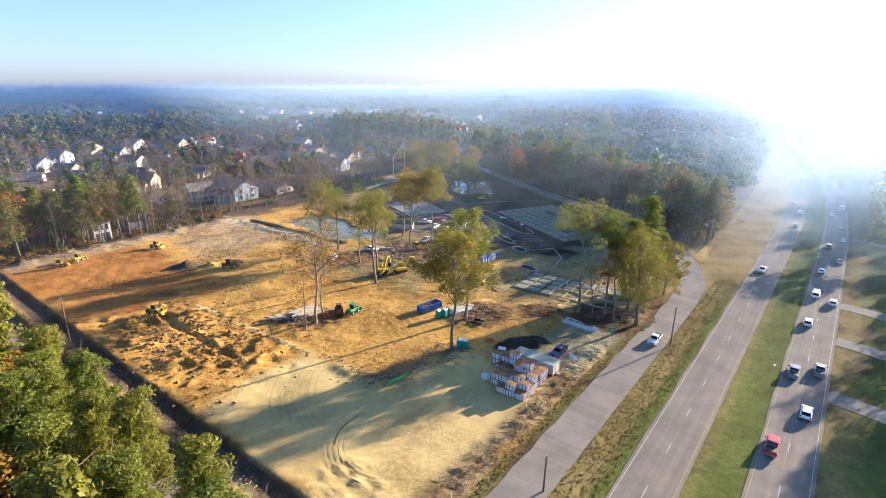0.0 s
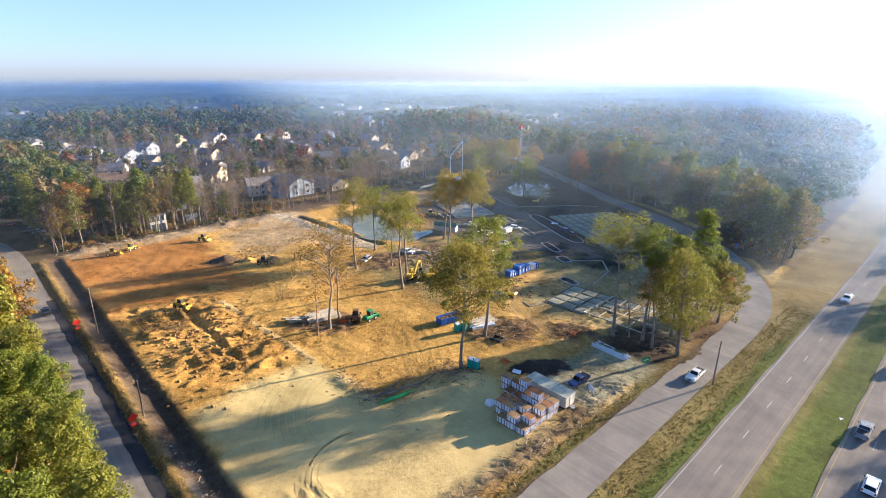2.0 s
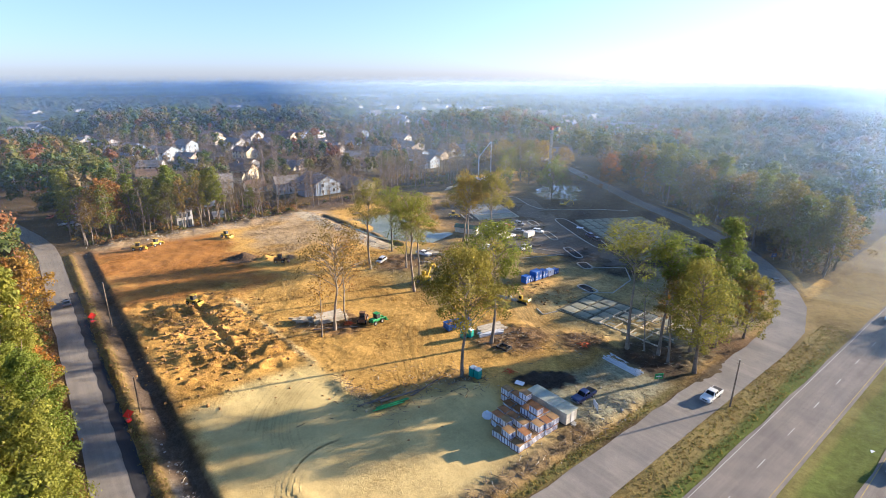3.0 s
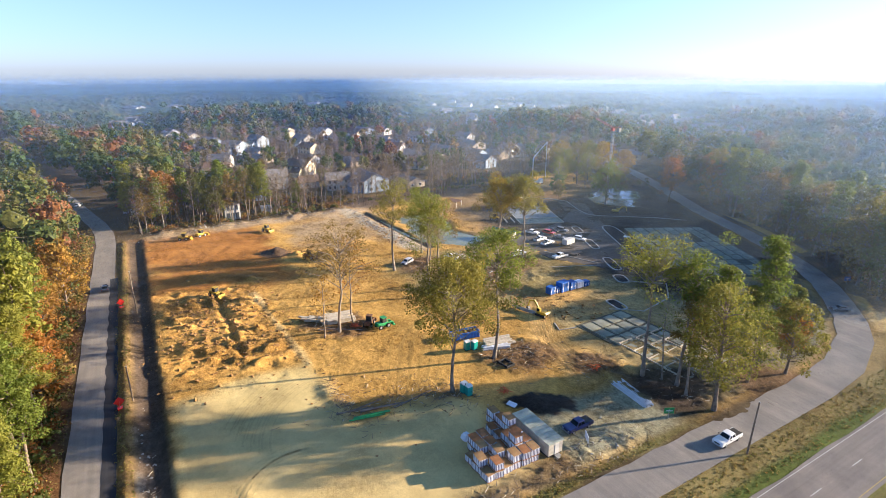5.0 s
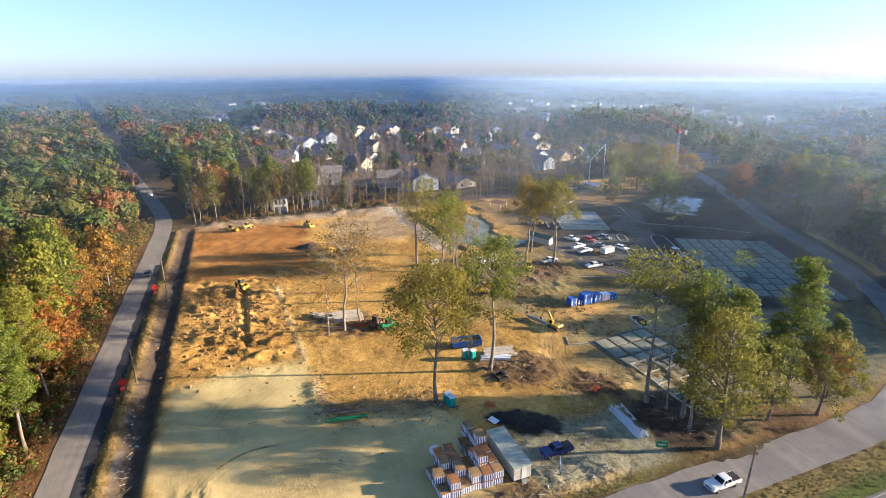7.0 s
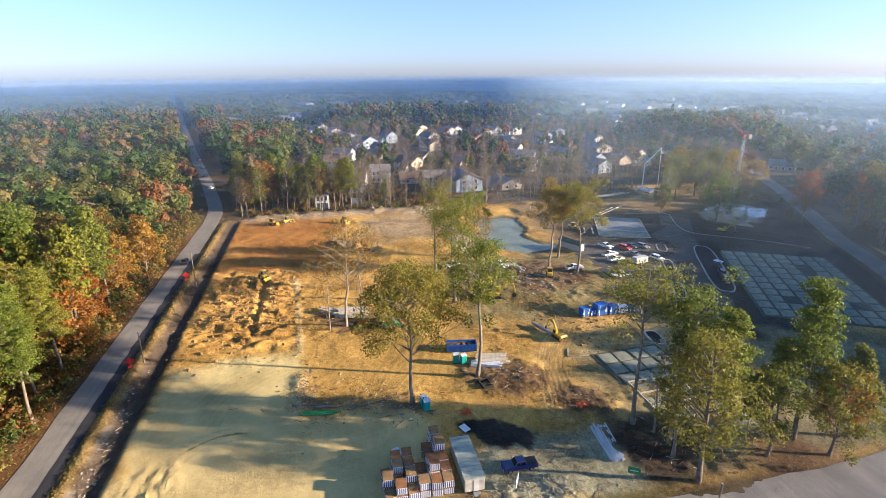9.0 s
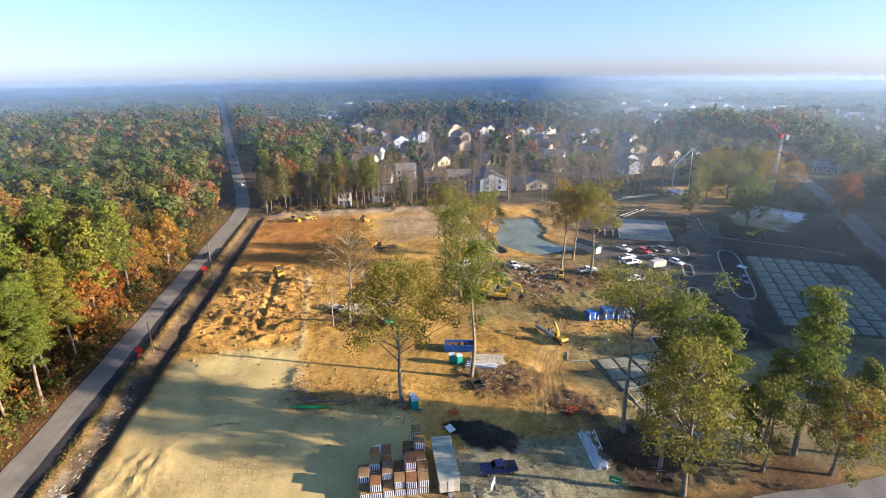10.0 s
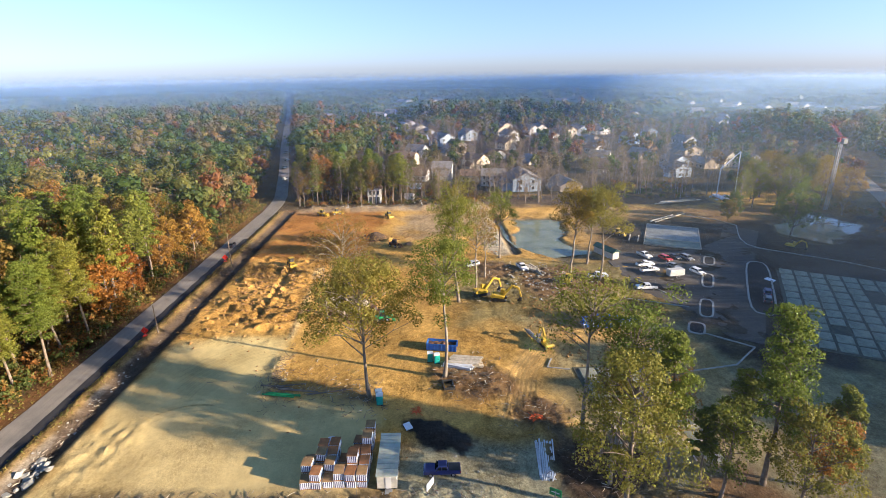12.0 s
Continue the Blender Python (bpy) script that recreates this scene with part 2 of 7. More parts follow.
def box(bm, x0, y0, z0, x1, y1, z1, bevel=0.0, m=None):
    r = bmesh.ops.create_cube(bm, size=1)
    vs = r["verts"]
    bmesh.ops.scale(bm, verts=vs, vec=(x1 - x0, y1 - y0, z1 - z0))
    bmesh.ops.translate(bm, verts=vs, vec=((x0 + x1) / 2, (y0 + y1) / 2, (z0 + z1) / 2))
    if bevel:
        es = list({e for v in vs for e in v.link_edges})
        out = bmesh.ops.bevel(bm, geom=es, offset=bevel, segments=1, affect="EDGES")
        vs = list({v for v in vs if v.is_valid} | set(out["verts"]))
    if m is not None:
        bmesh.ops.transform(bm, matrix=m, verts=vs)
    return vs


def one_box(*a, **k):
    bm = bmesh.new()
    box(bm, *a, **k)
    return bm


def tube(bm, a, b, r0, r1, sides=7):
    a, b = Vector(a), Vector(b)
    d = b - a
    m = Matrix.Translation((a + b) / 2) @ d.to_track_quat("Z", "Y").to_matrix().to_4x4()
    return bmesh.ops.create_cone(bm, cap_ends=True, segments=sides, radius1=r0, radius2=r1, depth=d.length, matrix=m)["verts"]


def prism(bm, profile, y0, y1):
    """A side profile of (x, z), drawn out from y0 to y1."""
    a = [bm.verts.new((x, y0, z)) for x, z in profile]
    b = [bm.verts.new((x, y1, z)) for x, z in profile]
    n = len(profile)
    bm.faces.new(a[::-1])
    bm.faces.new(b)
    for i in range(n):
        bm.faces.new((a[i], a[(i + 1) % n], b[(i + 1) % n], b[i]))
    bmesh.ops.recalc_face_normals(bm, faces=bm.faces[:])
    return a + b


def fractal(x, y, scale, octaves=4, seed=0):
    """Smooth value noise on arrays, about -1 to 1."""
    total, amp, out = 0.0, 1.0, np.zeros_like(x, dtype=float)
    for o in range(octaves):
        u, v = x / scale + 37.7 * o + seed * 11.3, y / scale - 19.1 * o + seed * 5.9
        iu, iv = np.floor(u), np.floor(v)
        fu, fv = u - iu, v - iv
        fu, fv = fu * fu * (3 - 2 * fu), fv * fv * (3 - 2 * fv)

        def cell(i, j):
            s = np.sin(i * 127.1 + j * 311.7 + seed * 74.7) * 43758.5453
            return s - np.floor(s)

        n = (cell(iu, iv) * (1 - fu) + cell(iu + 1, iv) * fu) * (1 - fv) + (cell(iu, iv + 1) * (1 - fu) + cell(iu + 1, iv + 1) * fu) * fv
        out += amp * (2 * n - 1)
        total += amp
        scale, amp = scale / 2, amp * 0.5
    return out / total * 1.6


def smooth_in(d, soft):
    """1 inside (d below 0), 0 outside, over a soft edge."""
    return np.clip(0.5 - d / (2 * soft), 0, 1)


def rect(x, y, x0, x1, y0, y1):
    return np.maximum(np.maximum(x0 - x, x - x1), np.maximum(y0 - y, y - y1))


def near_line(x, y, pts):
    """Distance to a line of points."""
    d = np.full(np.shape(x), 1e9)
    for (ax, ay), (bx, by) in zip(pts, pts[1:]):
        t = np.clip(((x - ax) * (bx - ax) + (y - ay) * (by - ay)) / ((bx - ax) ** 2 + (by - ay) ** 2), 0, 1)
        d = np.minimum(d, np.hypot(x - ax - t * (bx - ax), y - ay - t * (by - ay)))
    return d


# ---- the plan: highway along y, side road along x ----
def highway_shift(y):
    return -np.maximum(np.asarray(y, float) - 270, 0) ** 2 / 2900


FRONTAGE = [(-14.7, -300), (-14.7, 190), (-15.8, 205), (-20.5, 221), (-25.8, 231), (-33, 241), (-41, 251), (-50, 259.5), (-68, 272.5), (-87, 283.5), (-114, 297), (-146, 318), (-190, 345), (-240, 372), (-300, 402)]
SIDE_ROAD = [(-11, 67), (-190, 67), (-205, 66.3), (-222, 63.5), (-278, 50), (-403, 17), (-773, -75), (-1400, -235)]
HOUSES = [(-517, 110, 20, 12), (-470, 122, 15, 12), (-400, 147, 30, 15), (-352, 154, 30, 13), (-307, 122, 70, 12), (-261, 145, 80, 9), (-254, 160, 85, 9), (-241, 172, 80, 10),
          (-232, 186, 5, 15), (-231, 208, 10, 13), (-466, 203, 20, 12), (-455, 230, 20, 11), (-442, 243, 25, 10), (-456, 274, 20, 14), (-347, 257, 30, 10), (-276, 239, 60, 10),
          (-300, 247, 60, 10), (-337, 319, 10, 16), (-259, 279, 10, 10), (-284, 306, 15, 11), (-287, 320, 15, 11), (-286, 334, 15, 11), (-282, 347, 15, 10), (-366, 331, 20, 12),
          (-438, 333, 0, 10), (-236, 391, 40, 11), (-290, 166, 40, 12), (-463, 297, 20, 12), (-375, 268, 30, 11), (-430, 170, 25, 12), (-330, 182, 30, 12), (-372, 196, 25, 12),
          (-420, 205, 25, 12), (-308, 205, 35, 11), (-395, 300, 25, 11), (-322, 282, 35, 11), (-410, 240, 20, 11), (-340, 128, 60, 11),
          (-549, 114, 20, 12), (-494, 126, 18, 12), (-442, 135, 25, 12), (-378, 158, 30, 11), (-503, 211, 20, 13), (-473, 240, 20, 11), (-398, 268, 25, 11), (-284, 288, 15, 11), (-257, 132, 70, 9), (-442, 261, 20, 11)]
rng = np.random.default_rng(11)
FAR_HOUSES = []
CLUSTERS = ((-760, 560, 12, 60, 60), (-930, 120, 8, 50, 40), (-640, 620, 14, 90, 40), (-420, 640, 16, 120, 60), (-1150, 760, 14, 120, 40), (-620, 60, 8, 40, 40), (-900, 380, 8, 60, 60), (-560, 420, 10, 70, 70), (-300, 560, 8, 90, 40))
for _cx, _cy, _n, _sx, _sy in CLUSTERS:
    for _ in range(_n):
        FAR_HOUSES.append((_cx + rng.normal() * _sx, _cy + rng.normal() * _sy, rng.uniform(0, 90), rng.uniform(9, 13)))


def past_frontage(x, y):
    """The woods inside the bend, on the far side of the frontage road."""
    line = np.array(FRONTAGE)
    order = np.argsort(line[:, 0])
    return y > np.interp(x, line[order, 0], line[order, 1]) + 8


def ground_height(x, y):
    x, y = np.asarray(x, float), np.asarray(y, float)
    site = smooth_in(rect(x, y, -193, -21, 80, 252), 1.5) * smooth_in(22 - near_line(x, y, FRONTAGE) + 16, 3)
    rough = 1 - 0.75 * smooth_in(rect(x, y, -70, -26, 80, 130), 3)
    z = site * rough * (0.16 * fractal(x, y, 7, 3, 1) + 0.09 * fractal(x, y, 2.2, 3, 2))
    heap = smooth_in(rect(x, y, -129, -77, 80, 106) + 3 * fractal(x, y, 9, 2, 9), 2.5)
    ridged = np.maximum(0, 0.55 * fractal(x, y, 5.5, 2, 3) + 0.75 * fractal(x, y, 2.5, 3, 53) - 0.02)
    z = z + heap * (1.0 * ridged + 0.22 * fractal(x, y, 1.5, 2, 4))
    cut = near_line(x, y, [(-125, 94.3), (-84, 95)])
    z = z - 0.7 * smooth_in(cut - 0.6, 0.5) * smooth_in(rect(x, y, -125, -84, 80, 110), 1)
    for cx, cy, r, a in ((-55, 147, 9, 0.5), (-88, 118, 9, 0.45), (-48.5, 126, 6, 0.45), (-43, 158, 6, 0.6), (-100, 176, 16, 0.5), (-32, 170, 14, 0.5), (-112, 158, 9, 0.5)):
        z = z + smooth_in(np.hypot(x - cx, y - cy) - r, 2) * (a * 0.4 + a * np.abs(fractal(x, y, 2.2, 3, cx)))
    z = z + 0.5 * smooth_in(rect(x, y, -42, -26, 79.5, 88) + 2 * fractal(x, y, 6, 2, 15), 2) * np.abs(fractal(x * 0.6, y * 1.3, 2.6, 3, 16))
    z = z + 0.45 * smooth_in(near_line(x, y, [(-64, 106.5), (-52, 107), (-50, 120), (-45, 127)]) - 1.0, 1.2) * (0.6 + np.abs(fractal(x, y, 2, 2, 8)))
    z = z + 0.5 * smooth_in(rect(x, y, -25.5, -21, 86, 150), 1.5) * (0.5 + np.abs(fractal(x, y, 2.0, 3, 6)))
    z = z + 0.2 * smooth_in(near_line(x, y, [(-118, 104), (-90, 105.5), (-73, 106.5)]) - 0.3 + 0.25 * fractal(x, y, 4, 2, 61), 0.5)
    # trench and broken slabs along the pond yard, dark heaps on the orange field
    z = z - 0.9 * smooth_in(near_line(x, y, [(-186, 165), (-131, 167.5)]) - 1.2, 0.8)
    for cx, cy, r, a in ((-151, 118, 4.5, 1.7), (-142, 131, 3.6, 1.0), (-146, 123.5, 3, 0.9), (-197, 134, 8, 1.6)):
        z = z + a * np.clip(1 - np.hypot((x - cx), (y - cy)) / r, 0, 1) * (1 + 0.5 * fractal(x, y, 2.5, 2, cx))
    # graded far bank and the ditch beside the side road
    z = z + smooth_in(rect(x, y, -200, -189, 82, 165), 3) * (0.8 + 0.5 * fractal(x, y, 4, 3, 5))
    z = z - 0.8 * smooth_in(np.abs(y - 76.2) - 1.7, 0.9) * smooth_in(rect(x, y, -192, -24, 60, 90), 3)
    z = z + (0.6 + 0.3 * fractal(x, y, 5, 2, 7)) * smooth_in(np.abs(y - 72.4) - 0.7, 0.6) * smooth_in(rect(x, y, -190, -30, 60, 90), 3)
    # swales of the highway
    s = x - highway_shift(y)
    z = z - 0.35 * smooth_in(np.abs(s - 7.9) - 1.2, 2.0) - 0.4 * smooth_in(np.abs(s + 7.6) - 0.6, 1.6) * smooth_in(y - 205, 8)
    # ponds
    z = z - 1.3 * smooth_in(pond_edge(x, y), 2.5) - 1.2 * smooth_in(pond_edge_far(x, y), 2.5)
    return z - fall_away(x, y)


def fall_away(x, y):
    """The country sinks gently towards the coast, far beyond the estate."""
    return 48 * np.clip((np.hypot(np.asarray(x, float) - 30, np.asarray(y, float) - 90) - 950) / 3800, 0, 1.2) ** 2


def pond_edge(x, y):
    return near_line(x, y, [(-168, 180), (-150, 178), (-138, 178), (-131, 182)]) - 8.5 + 5.0 * fractal(x, y, 12, 3, 12)


def pond_edge_far(x, y):
    return near_line(x, y, [(-163, 296), (-149, 277)]) - 11 + 4 * fractal(x, y, 11, 3, 13)


OCHRE, SAND, ORANGE, GREY_SAND = (0.66, 0.41, 0.105), (0.58, 0.455, 0.205), (0.40, 0.185, 0.045), (0.245, 0.24, 0.145)
MULCH, DARK_SOIL, BLACK, OLIVE = (0.20, 0.125, 0.065), (0.13, 0.095, 0.065), (0.05, 0.043, 0.038), (0.21, 0.19, 0.09)
TURF, DRY_TURF, LITTER, STRAW = (0.12, 0.155, 0.03), (0.30, 0.22, 0.085), (0.10, 0.075, 0.042), (0.24, 0.19, 0.07)


def ground_colour(x, y):
    x, y = np.asarray(x, float), np.asarray(y, float)
    c = np.tile(np.array(LITTER), (x.size, 1))
    w = 1.6 * fractal(x, y, 7, 3, 21)

    def lay(colour, mask):
        nonlocal c
        c = c * (1 - mask[:, None]) + np.array(colour) * mask[:, None]

    s = x - highway_shift(y)
    lay(DRY_TURF, smooth_in(np.abs(s + 12) - 11 + w, 2) * smooth_in(200 - y, 12))
    lay(STRAW, smooth_in(np.abs(s + 7.7) - 3.6, 0.5) * smooth_in(y - 215, 12))
    lay(TURF, smooth_in(np.abs(s + 5.2) - 1.4 + 0.5 * w, 0.6) * smooth_in(y - 200, 12))
    lay(TURF, smooth_in(np.abs(s - 7.9) - 4.5, 0.5))
    lay(STRAW, smooth_in(np.abs(s - 5.0) - 0.9 + 0.3 * w, 0.5) * 0.6)
    lay(STRAW, smooth_in(np.abs(s - 23) - 3 + w, 1.5))
    lay(TURF, smooth_in(np.abs(s - 34) - 8 + 2 * w, 1.5) * 0.8)
    # between houses
    lawn = np.zeros_like(x)
    for hx, hy, _, _ in HOUSES:
        lawn = np.maximum(lawn, smooth_in(np.hypot(x - hx, y - hy) - 13 + w, 5))
    lay((0.13, 0.115, 0.05), lawn * (x < -200))
    # the building site
    site = smooth_in(rect(x, y, -193, -19.5, 79, 300) + 0.4 * w, 1.2) * smooth_in(np.where((y > 200), 5 - near_line(x, y, FRONTAGE), -1) + np.where((x > -60) & (y > 250), 100, 0), 2)
    site = np.maximum(site, smooth_in(rect(x, y, -215, -150, 160, 322) + 2 * w, 3))
    lay(OCHRE, site)
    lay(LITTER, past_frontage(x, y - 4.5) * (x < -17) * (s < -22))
    lay((0.19, 0.145, 0.075), smooth_in(5.5 - near_line(x, y, FRONTAGE), 1) * smooth_in(near_line(x, y, FRONTAGE) - 14 + w, 3) * ~past_frontage(x, y) * (x < -15) * (y > 150))
    # both yard tones lean green: tint of the tree shade in the colour
    lay(OLIVE, smooth_in(rect(x, y, -122, -78, 146, 200) + 2 * w, 4) * 0.85)
    lay(GREY_SAND, smooth_in(rect(x, y, -80, -22, 163, 240) + 2 * w, 4) * site * 0.9)
    lay(DARK_SOIL, smooth_in(rect(x, y, -215, -193, 160, 270) + 2 * w, 3))
    lay((0.18, 0.13, 0.075), smooth_in(rect(x, y, -190, -128, 195, 330) + 3 * w, 5) * 0.8)
    # dark soil round the car park, the woods' shade partly in its colour
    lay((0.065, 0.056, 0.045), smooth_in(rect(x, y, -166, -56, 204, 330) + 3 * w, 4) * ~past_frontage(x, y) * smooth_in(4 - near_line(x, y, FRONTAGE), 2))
    lay(ORANGE, smooth_in(rect(x, y, -191, -121, 77, 124) + 3 * w + (y - 78) * 0.1, 4))
    lay((0.40, 0.31, 0.20), smooth_in(np.abs(x + 191) - 3 + w, 2) * smooth_in(rect(x, y, -200, -180, 80, 170), 3))
    lay((0.42, 0.33, 0.21), smooth_in(rect(x, y, -185, -150, 128, 162) + 4 * w, 5) * 0.8)
    lay((0.58, 0.34, 0.09), smooth_in(rect(x, y, -129, -77, 80, 106) + 2 * w, 2) * 0.9)
    lay((0.46, 0.43, 0.34), smooth_in(near_line(x, y, [(-192, 159.5), (-165, 160.5), (-133, 163)]) - 3.6 + 0.8 * w, 1.5) * 0.85)
    lay((0.10, 0.085, 0.065), smooth_in(near_line(x, y, [(-186, 165), (-131, 167.5)]) - 1.5 + 0.3 * w, 0.6))
    lay((0.62, 0.50, 0.25), smooth_in(near_line(x, y, [(-118, 104), (-90, 105.5), (-73, 106.5)]) - 0.8 + 0.4 * w, 0.5) * 0.8)
    for cx, cy, r in ((-151, 118, 4.2), (-142, 131, 3.0)):
        lay((0.12, 0.085, 0.06), smooth_in(np.hypot(x - cx, y - cy) - r + w, 0.8))
    pad = np.maximum(smooth_in(rect(x, y, -73, -21, 79.5, 107) + 1.5 * w, 1.5), smooth_in(rect(x, y, -50, -21, 100, 130) + 1.5 * w, 1.5))
    lay(SAND, pad)
    lay((0.60, 0.49, 0.22), smooth_in(rect(x, y, -74, -56, 88, 106) + w, 2) * 0.8)
    lay((0.36, 0.35, 0.235), smooth_in(rect(x, y, -36, -20, 133, 158) + 1.2 * w, 2))
    lay((0.66, 0.43, 0.15), smooth_in(near_line(x, y, [(-40, 153.5), (-57, 157.5), (-70, 166), (-76, 188)]) - 3.4 + 0.6 * w, 1.2))
    lay((0.56, 0.34, 0.11), smooth_in(near_line(x, y, [(-45, 146), (-44, 134), (-52, 118)]) - 2.6 + 0.6 * w, 1.2) * 0.6)
    lay(BLACK, smooth_in(near_line(x, y, [(-40.5, 135.5), (-38, 139), (-36.3, 144)]) - 2.4 + 1.3 * w + 1.5 * fractal(x, y, 2.4, 3, 47), 0.5))
    # mulch beside the road trees, some of their shade kept in the colour
    lay(DARK_SOIL, smooth_in(near_line(x, y, [(-44, 160.5), (-33, 161.7), (-26, 163)]) - 2.6 + w, 0.8) * 0.9)
    for cx, cy, r in ((-55, 147, 8), (-88, 118, 8), (-48.5, 126.5, 3), (-43, 158, 5), (-104, 178, 13), (-113, 157, 8), (-20, 185, 8)):
        lay(MULCH, smooth_in(np.hypot(x - cx, y - cy) - r + 1.5 * w, 1.6) * 0.9)
    # mulch bed under the road trees, its colour darkened for their shade
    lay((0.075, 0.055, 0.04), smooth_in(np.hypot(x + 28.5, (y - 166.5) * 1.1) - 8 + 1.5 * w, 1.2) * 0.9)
    lay((0.20, 0.145, 0.085), smooth_in(rect(x, y, -25.5, -20, 84, 135) + w, 1.5) * 0.85)
    lay((0.155, 0.15, 0.05), smooth_in(np.abs(x + 19.6) - 0.8 + 0.4 * w, 0.6) * smooth_in(y - 160, 4) * smooth_in(84 - y, 4))
    # ditch: dark soil, with the shade of its bank put into the colour
    lay((0.105, 0.08, 0.06), smooth_in(np.abs(y - 76.0) - 2.3 + 0.2 * w, 0.5) * smooth_in(rect(x, y, -192, -22, 60, 90), 3))
    lay((0.22, 0.15, 0.06), smooth_in(np.abs(y - 72) - 1.6 + 0.2 * w, 0.5) * smooth_in(rect(x, y, -192, -24, 60, 90), 3))
    lay((0.36, 0.33, 0.28), smooth_in(np.abs(y - 74.0) - 0.1 + 0.6 * w, 0.4) * smooth_in(rect(x, y, -70, -28, 60, 90), 3) * 0.7)
    lay((0.20, 0.10, 0.04), smooth_in(np.abs(y - 61.8) - 1.6 + 0.4 * w, 0.8) * smooth_in(rect(x, y, -200, 0, 50, 70), 3) * 0.8)
    lay((0.16, 0.14, 0.09), np.maximum(smooth_in(pond_edge(x, y) - 1.5, 1.5), smooth_in(pond_edge_far(x, y) - 1.5, 1.5)))
    return c


def churned(x, y):
    """How broken up the surface is: smooth sand and field, rough diggings."""
    k = 0.95 - 0.72 * np.maximum(smooth_in(rect(x, y, -72, -26, 80, 106), 3), smooth_in(rect(x, y, -50, -24, 100, 131), 3))
    k = k - 0.45 * smooth_in(rect(x, y, -190, -132, 80, 116), 5)
    return np.where(x > -18, 0.55, np.clip(k + 0.25 * fractal(x, y, 14, 2, 41), 0.15, 1.0))


def spaced(lo, hi, step, reach):
    """Even steps from lo to hi, growing steps out to reach on both sides."""
    inner = np.arange(lo, hi + 1e-6, step)
    out, d = [], step
    while sum(out) < reach:
        d *= 1.17
        out.append(d)
    grow = np.cumsum(out)
    return np.r_[lo - grow[::-1], inner, hi + grow]


gx, gy = spaced(-200, 24, 0.6, 4700), spaced(66, 300, 0.6, 4700)
GX, GY = np.meshgrid(gx, gy)
fx, fy = GX.ravel(), GY.ravel()
nx, ny = len(gx), len(gy)
ids = np.arange(nx * ny).reshape(ny, nx)
quads = np.stack([ids[:-1, :-1], ids[:-1, 1:], ids[1:, 1:], ids[1:, :-1]], -1).reshape(-1, 4)
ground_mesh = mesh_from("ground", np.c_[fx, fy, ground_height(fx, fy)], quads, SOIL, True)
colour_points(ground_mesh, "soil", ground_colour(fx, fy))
colour_points(ground_mesh, "churn", np.repeat(churned(fx, fy)[:, None], 3, axis=1))
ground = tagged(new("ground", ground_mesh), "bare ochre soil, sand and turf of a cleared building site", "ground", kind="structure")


# ---- roads ----
def ribbon(name, line, half, z, material, label, category="road", thick=0.06, fine=6.0):
    """A paved strip with a real edge along a line of points."""
    pts = []
    for (ax, ay), (bx, by) in zip(line, line[1:]):
        n = max(1, int(math.hypot(bx - ax, by - ay) / fine))
        pts += [(ax + (bx - ax) * i / n, ay + (by - ay) * i / n) for i in range(n)]
    pts = np.array(pts + [line[-1]], float)
    d = np.gradient(pts, axis=0)
    d /= np.linalg.norm(d, axis=1)[:, None]
    nrm = np.c_[-d[:, 1], d[:, 0]]
    k = len(pts)
    rough = 0.12 * np.sin(np.arange(k) * 1.7) + 0.08 * np.sin(np.arange(k) * 4.1)
    left, right = pts + nrm * (half + rough)[:, None] if half > 2 else pts + nrm * half, pts - nrm * half
    v = np.concatenate([np.c_[left, np.full(k, z - thick)], np.c_[left, np.full(k, z)], np.c_[right, np.full(k, z)], np.c_[right, np.full(k, z - thick)]])
    f = []
    for row in range(3):
        a = np.arange(k - 1) + row * k
        f.append(np.c_[a, a + 1, a + 1 + k, a + k][:, ::-1])
    ob = new(name, mesh_from(name, v, np.concatenate(f), material))
    return tagged(ob, label, category, kind="structure")


hy = np.r_[np.arange(-400, 260, 20), np.arange(260, 1000, 20)]
near_way = [(float(highway_shift(y)), float(y)) for y in hy]
far_way = [(float(highway_shift(y)) + 16.0, float(y)) for y in hy]
road_near = ribbon("road", near_way, 4.3, 0.10, ASPHALT, "worn grey two-lane carriageway of a divided highway", thick=0.5)
road_far = ribbon("road", far_way, 4.3, 0.10, ASPHALT, "worn grey carriageway of the highway with traffic", thick=0.5)
frontage = ribbon("road", FRONTAGE, 3.6, 0.08, ASPHALT_SIDE, "pale grey frontage road curving round the site", thick=0.4, fine=3)
side = ribbon("road", SIDE_ROAD, 3.1, 0.07, ASPHALT_SIDE, "narrow grey side road between the woods and the site", thick=0.4)
ribbon("road_widening", [(x, 69.95 + 0.12 * math.sin(x * 0.9) + 0.08 * math.sin(x * 2.3)) for x in range(-151, -17, 2)], 1.05, 0.086, ASPHALT_STRIP, "fresh dark asphalt strip along the side road", "road", 0.3, 2.0)
for way, shift, mat, name in ((near_way, -3.75, WHITE_LINE, "white"), (near_way, 3.75, YELLOW_LINE, "yellow"), (far_way, -3.75, YELLOW_LINE, "yellow"), (far_way, 3.75, WHITE_LINE, "white")):
    ribbon("road_edge_line", [(x + shift, y) for x, y in way], 0.055, 0.106, mat, f"thin {name} edge line on the carriageway", "road marking", 0.004)
dash_mesh = mesh_from("lane_dash", [(-0.07, 0, 0), (0.07, 0, 0), (0.07, 3.1, 0), (-0.07, 3.1, 0)], [(0, 1, 2, 3)], WHITE_LINE)
for way, road in ((0, road_near), (16, road_far)):
    for i in range(34):
        y = 46.2 + 12.6 * i
        d = new("lane_dash", dash_mesh)
        d.matrix_basis = pose(way + float(highway_shift(y)), y, 0.106)
        d.parent = road
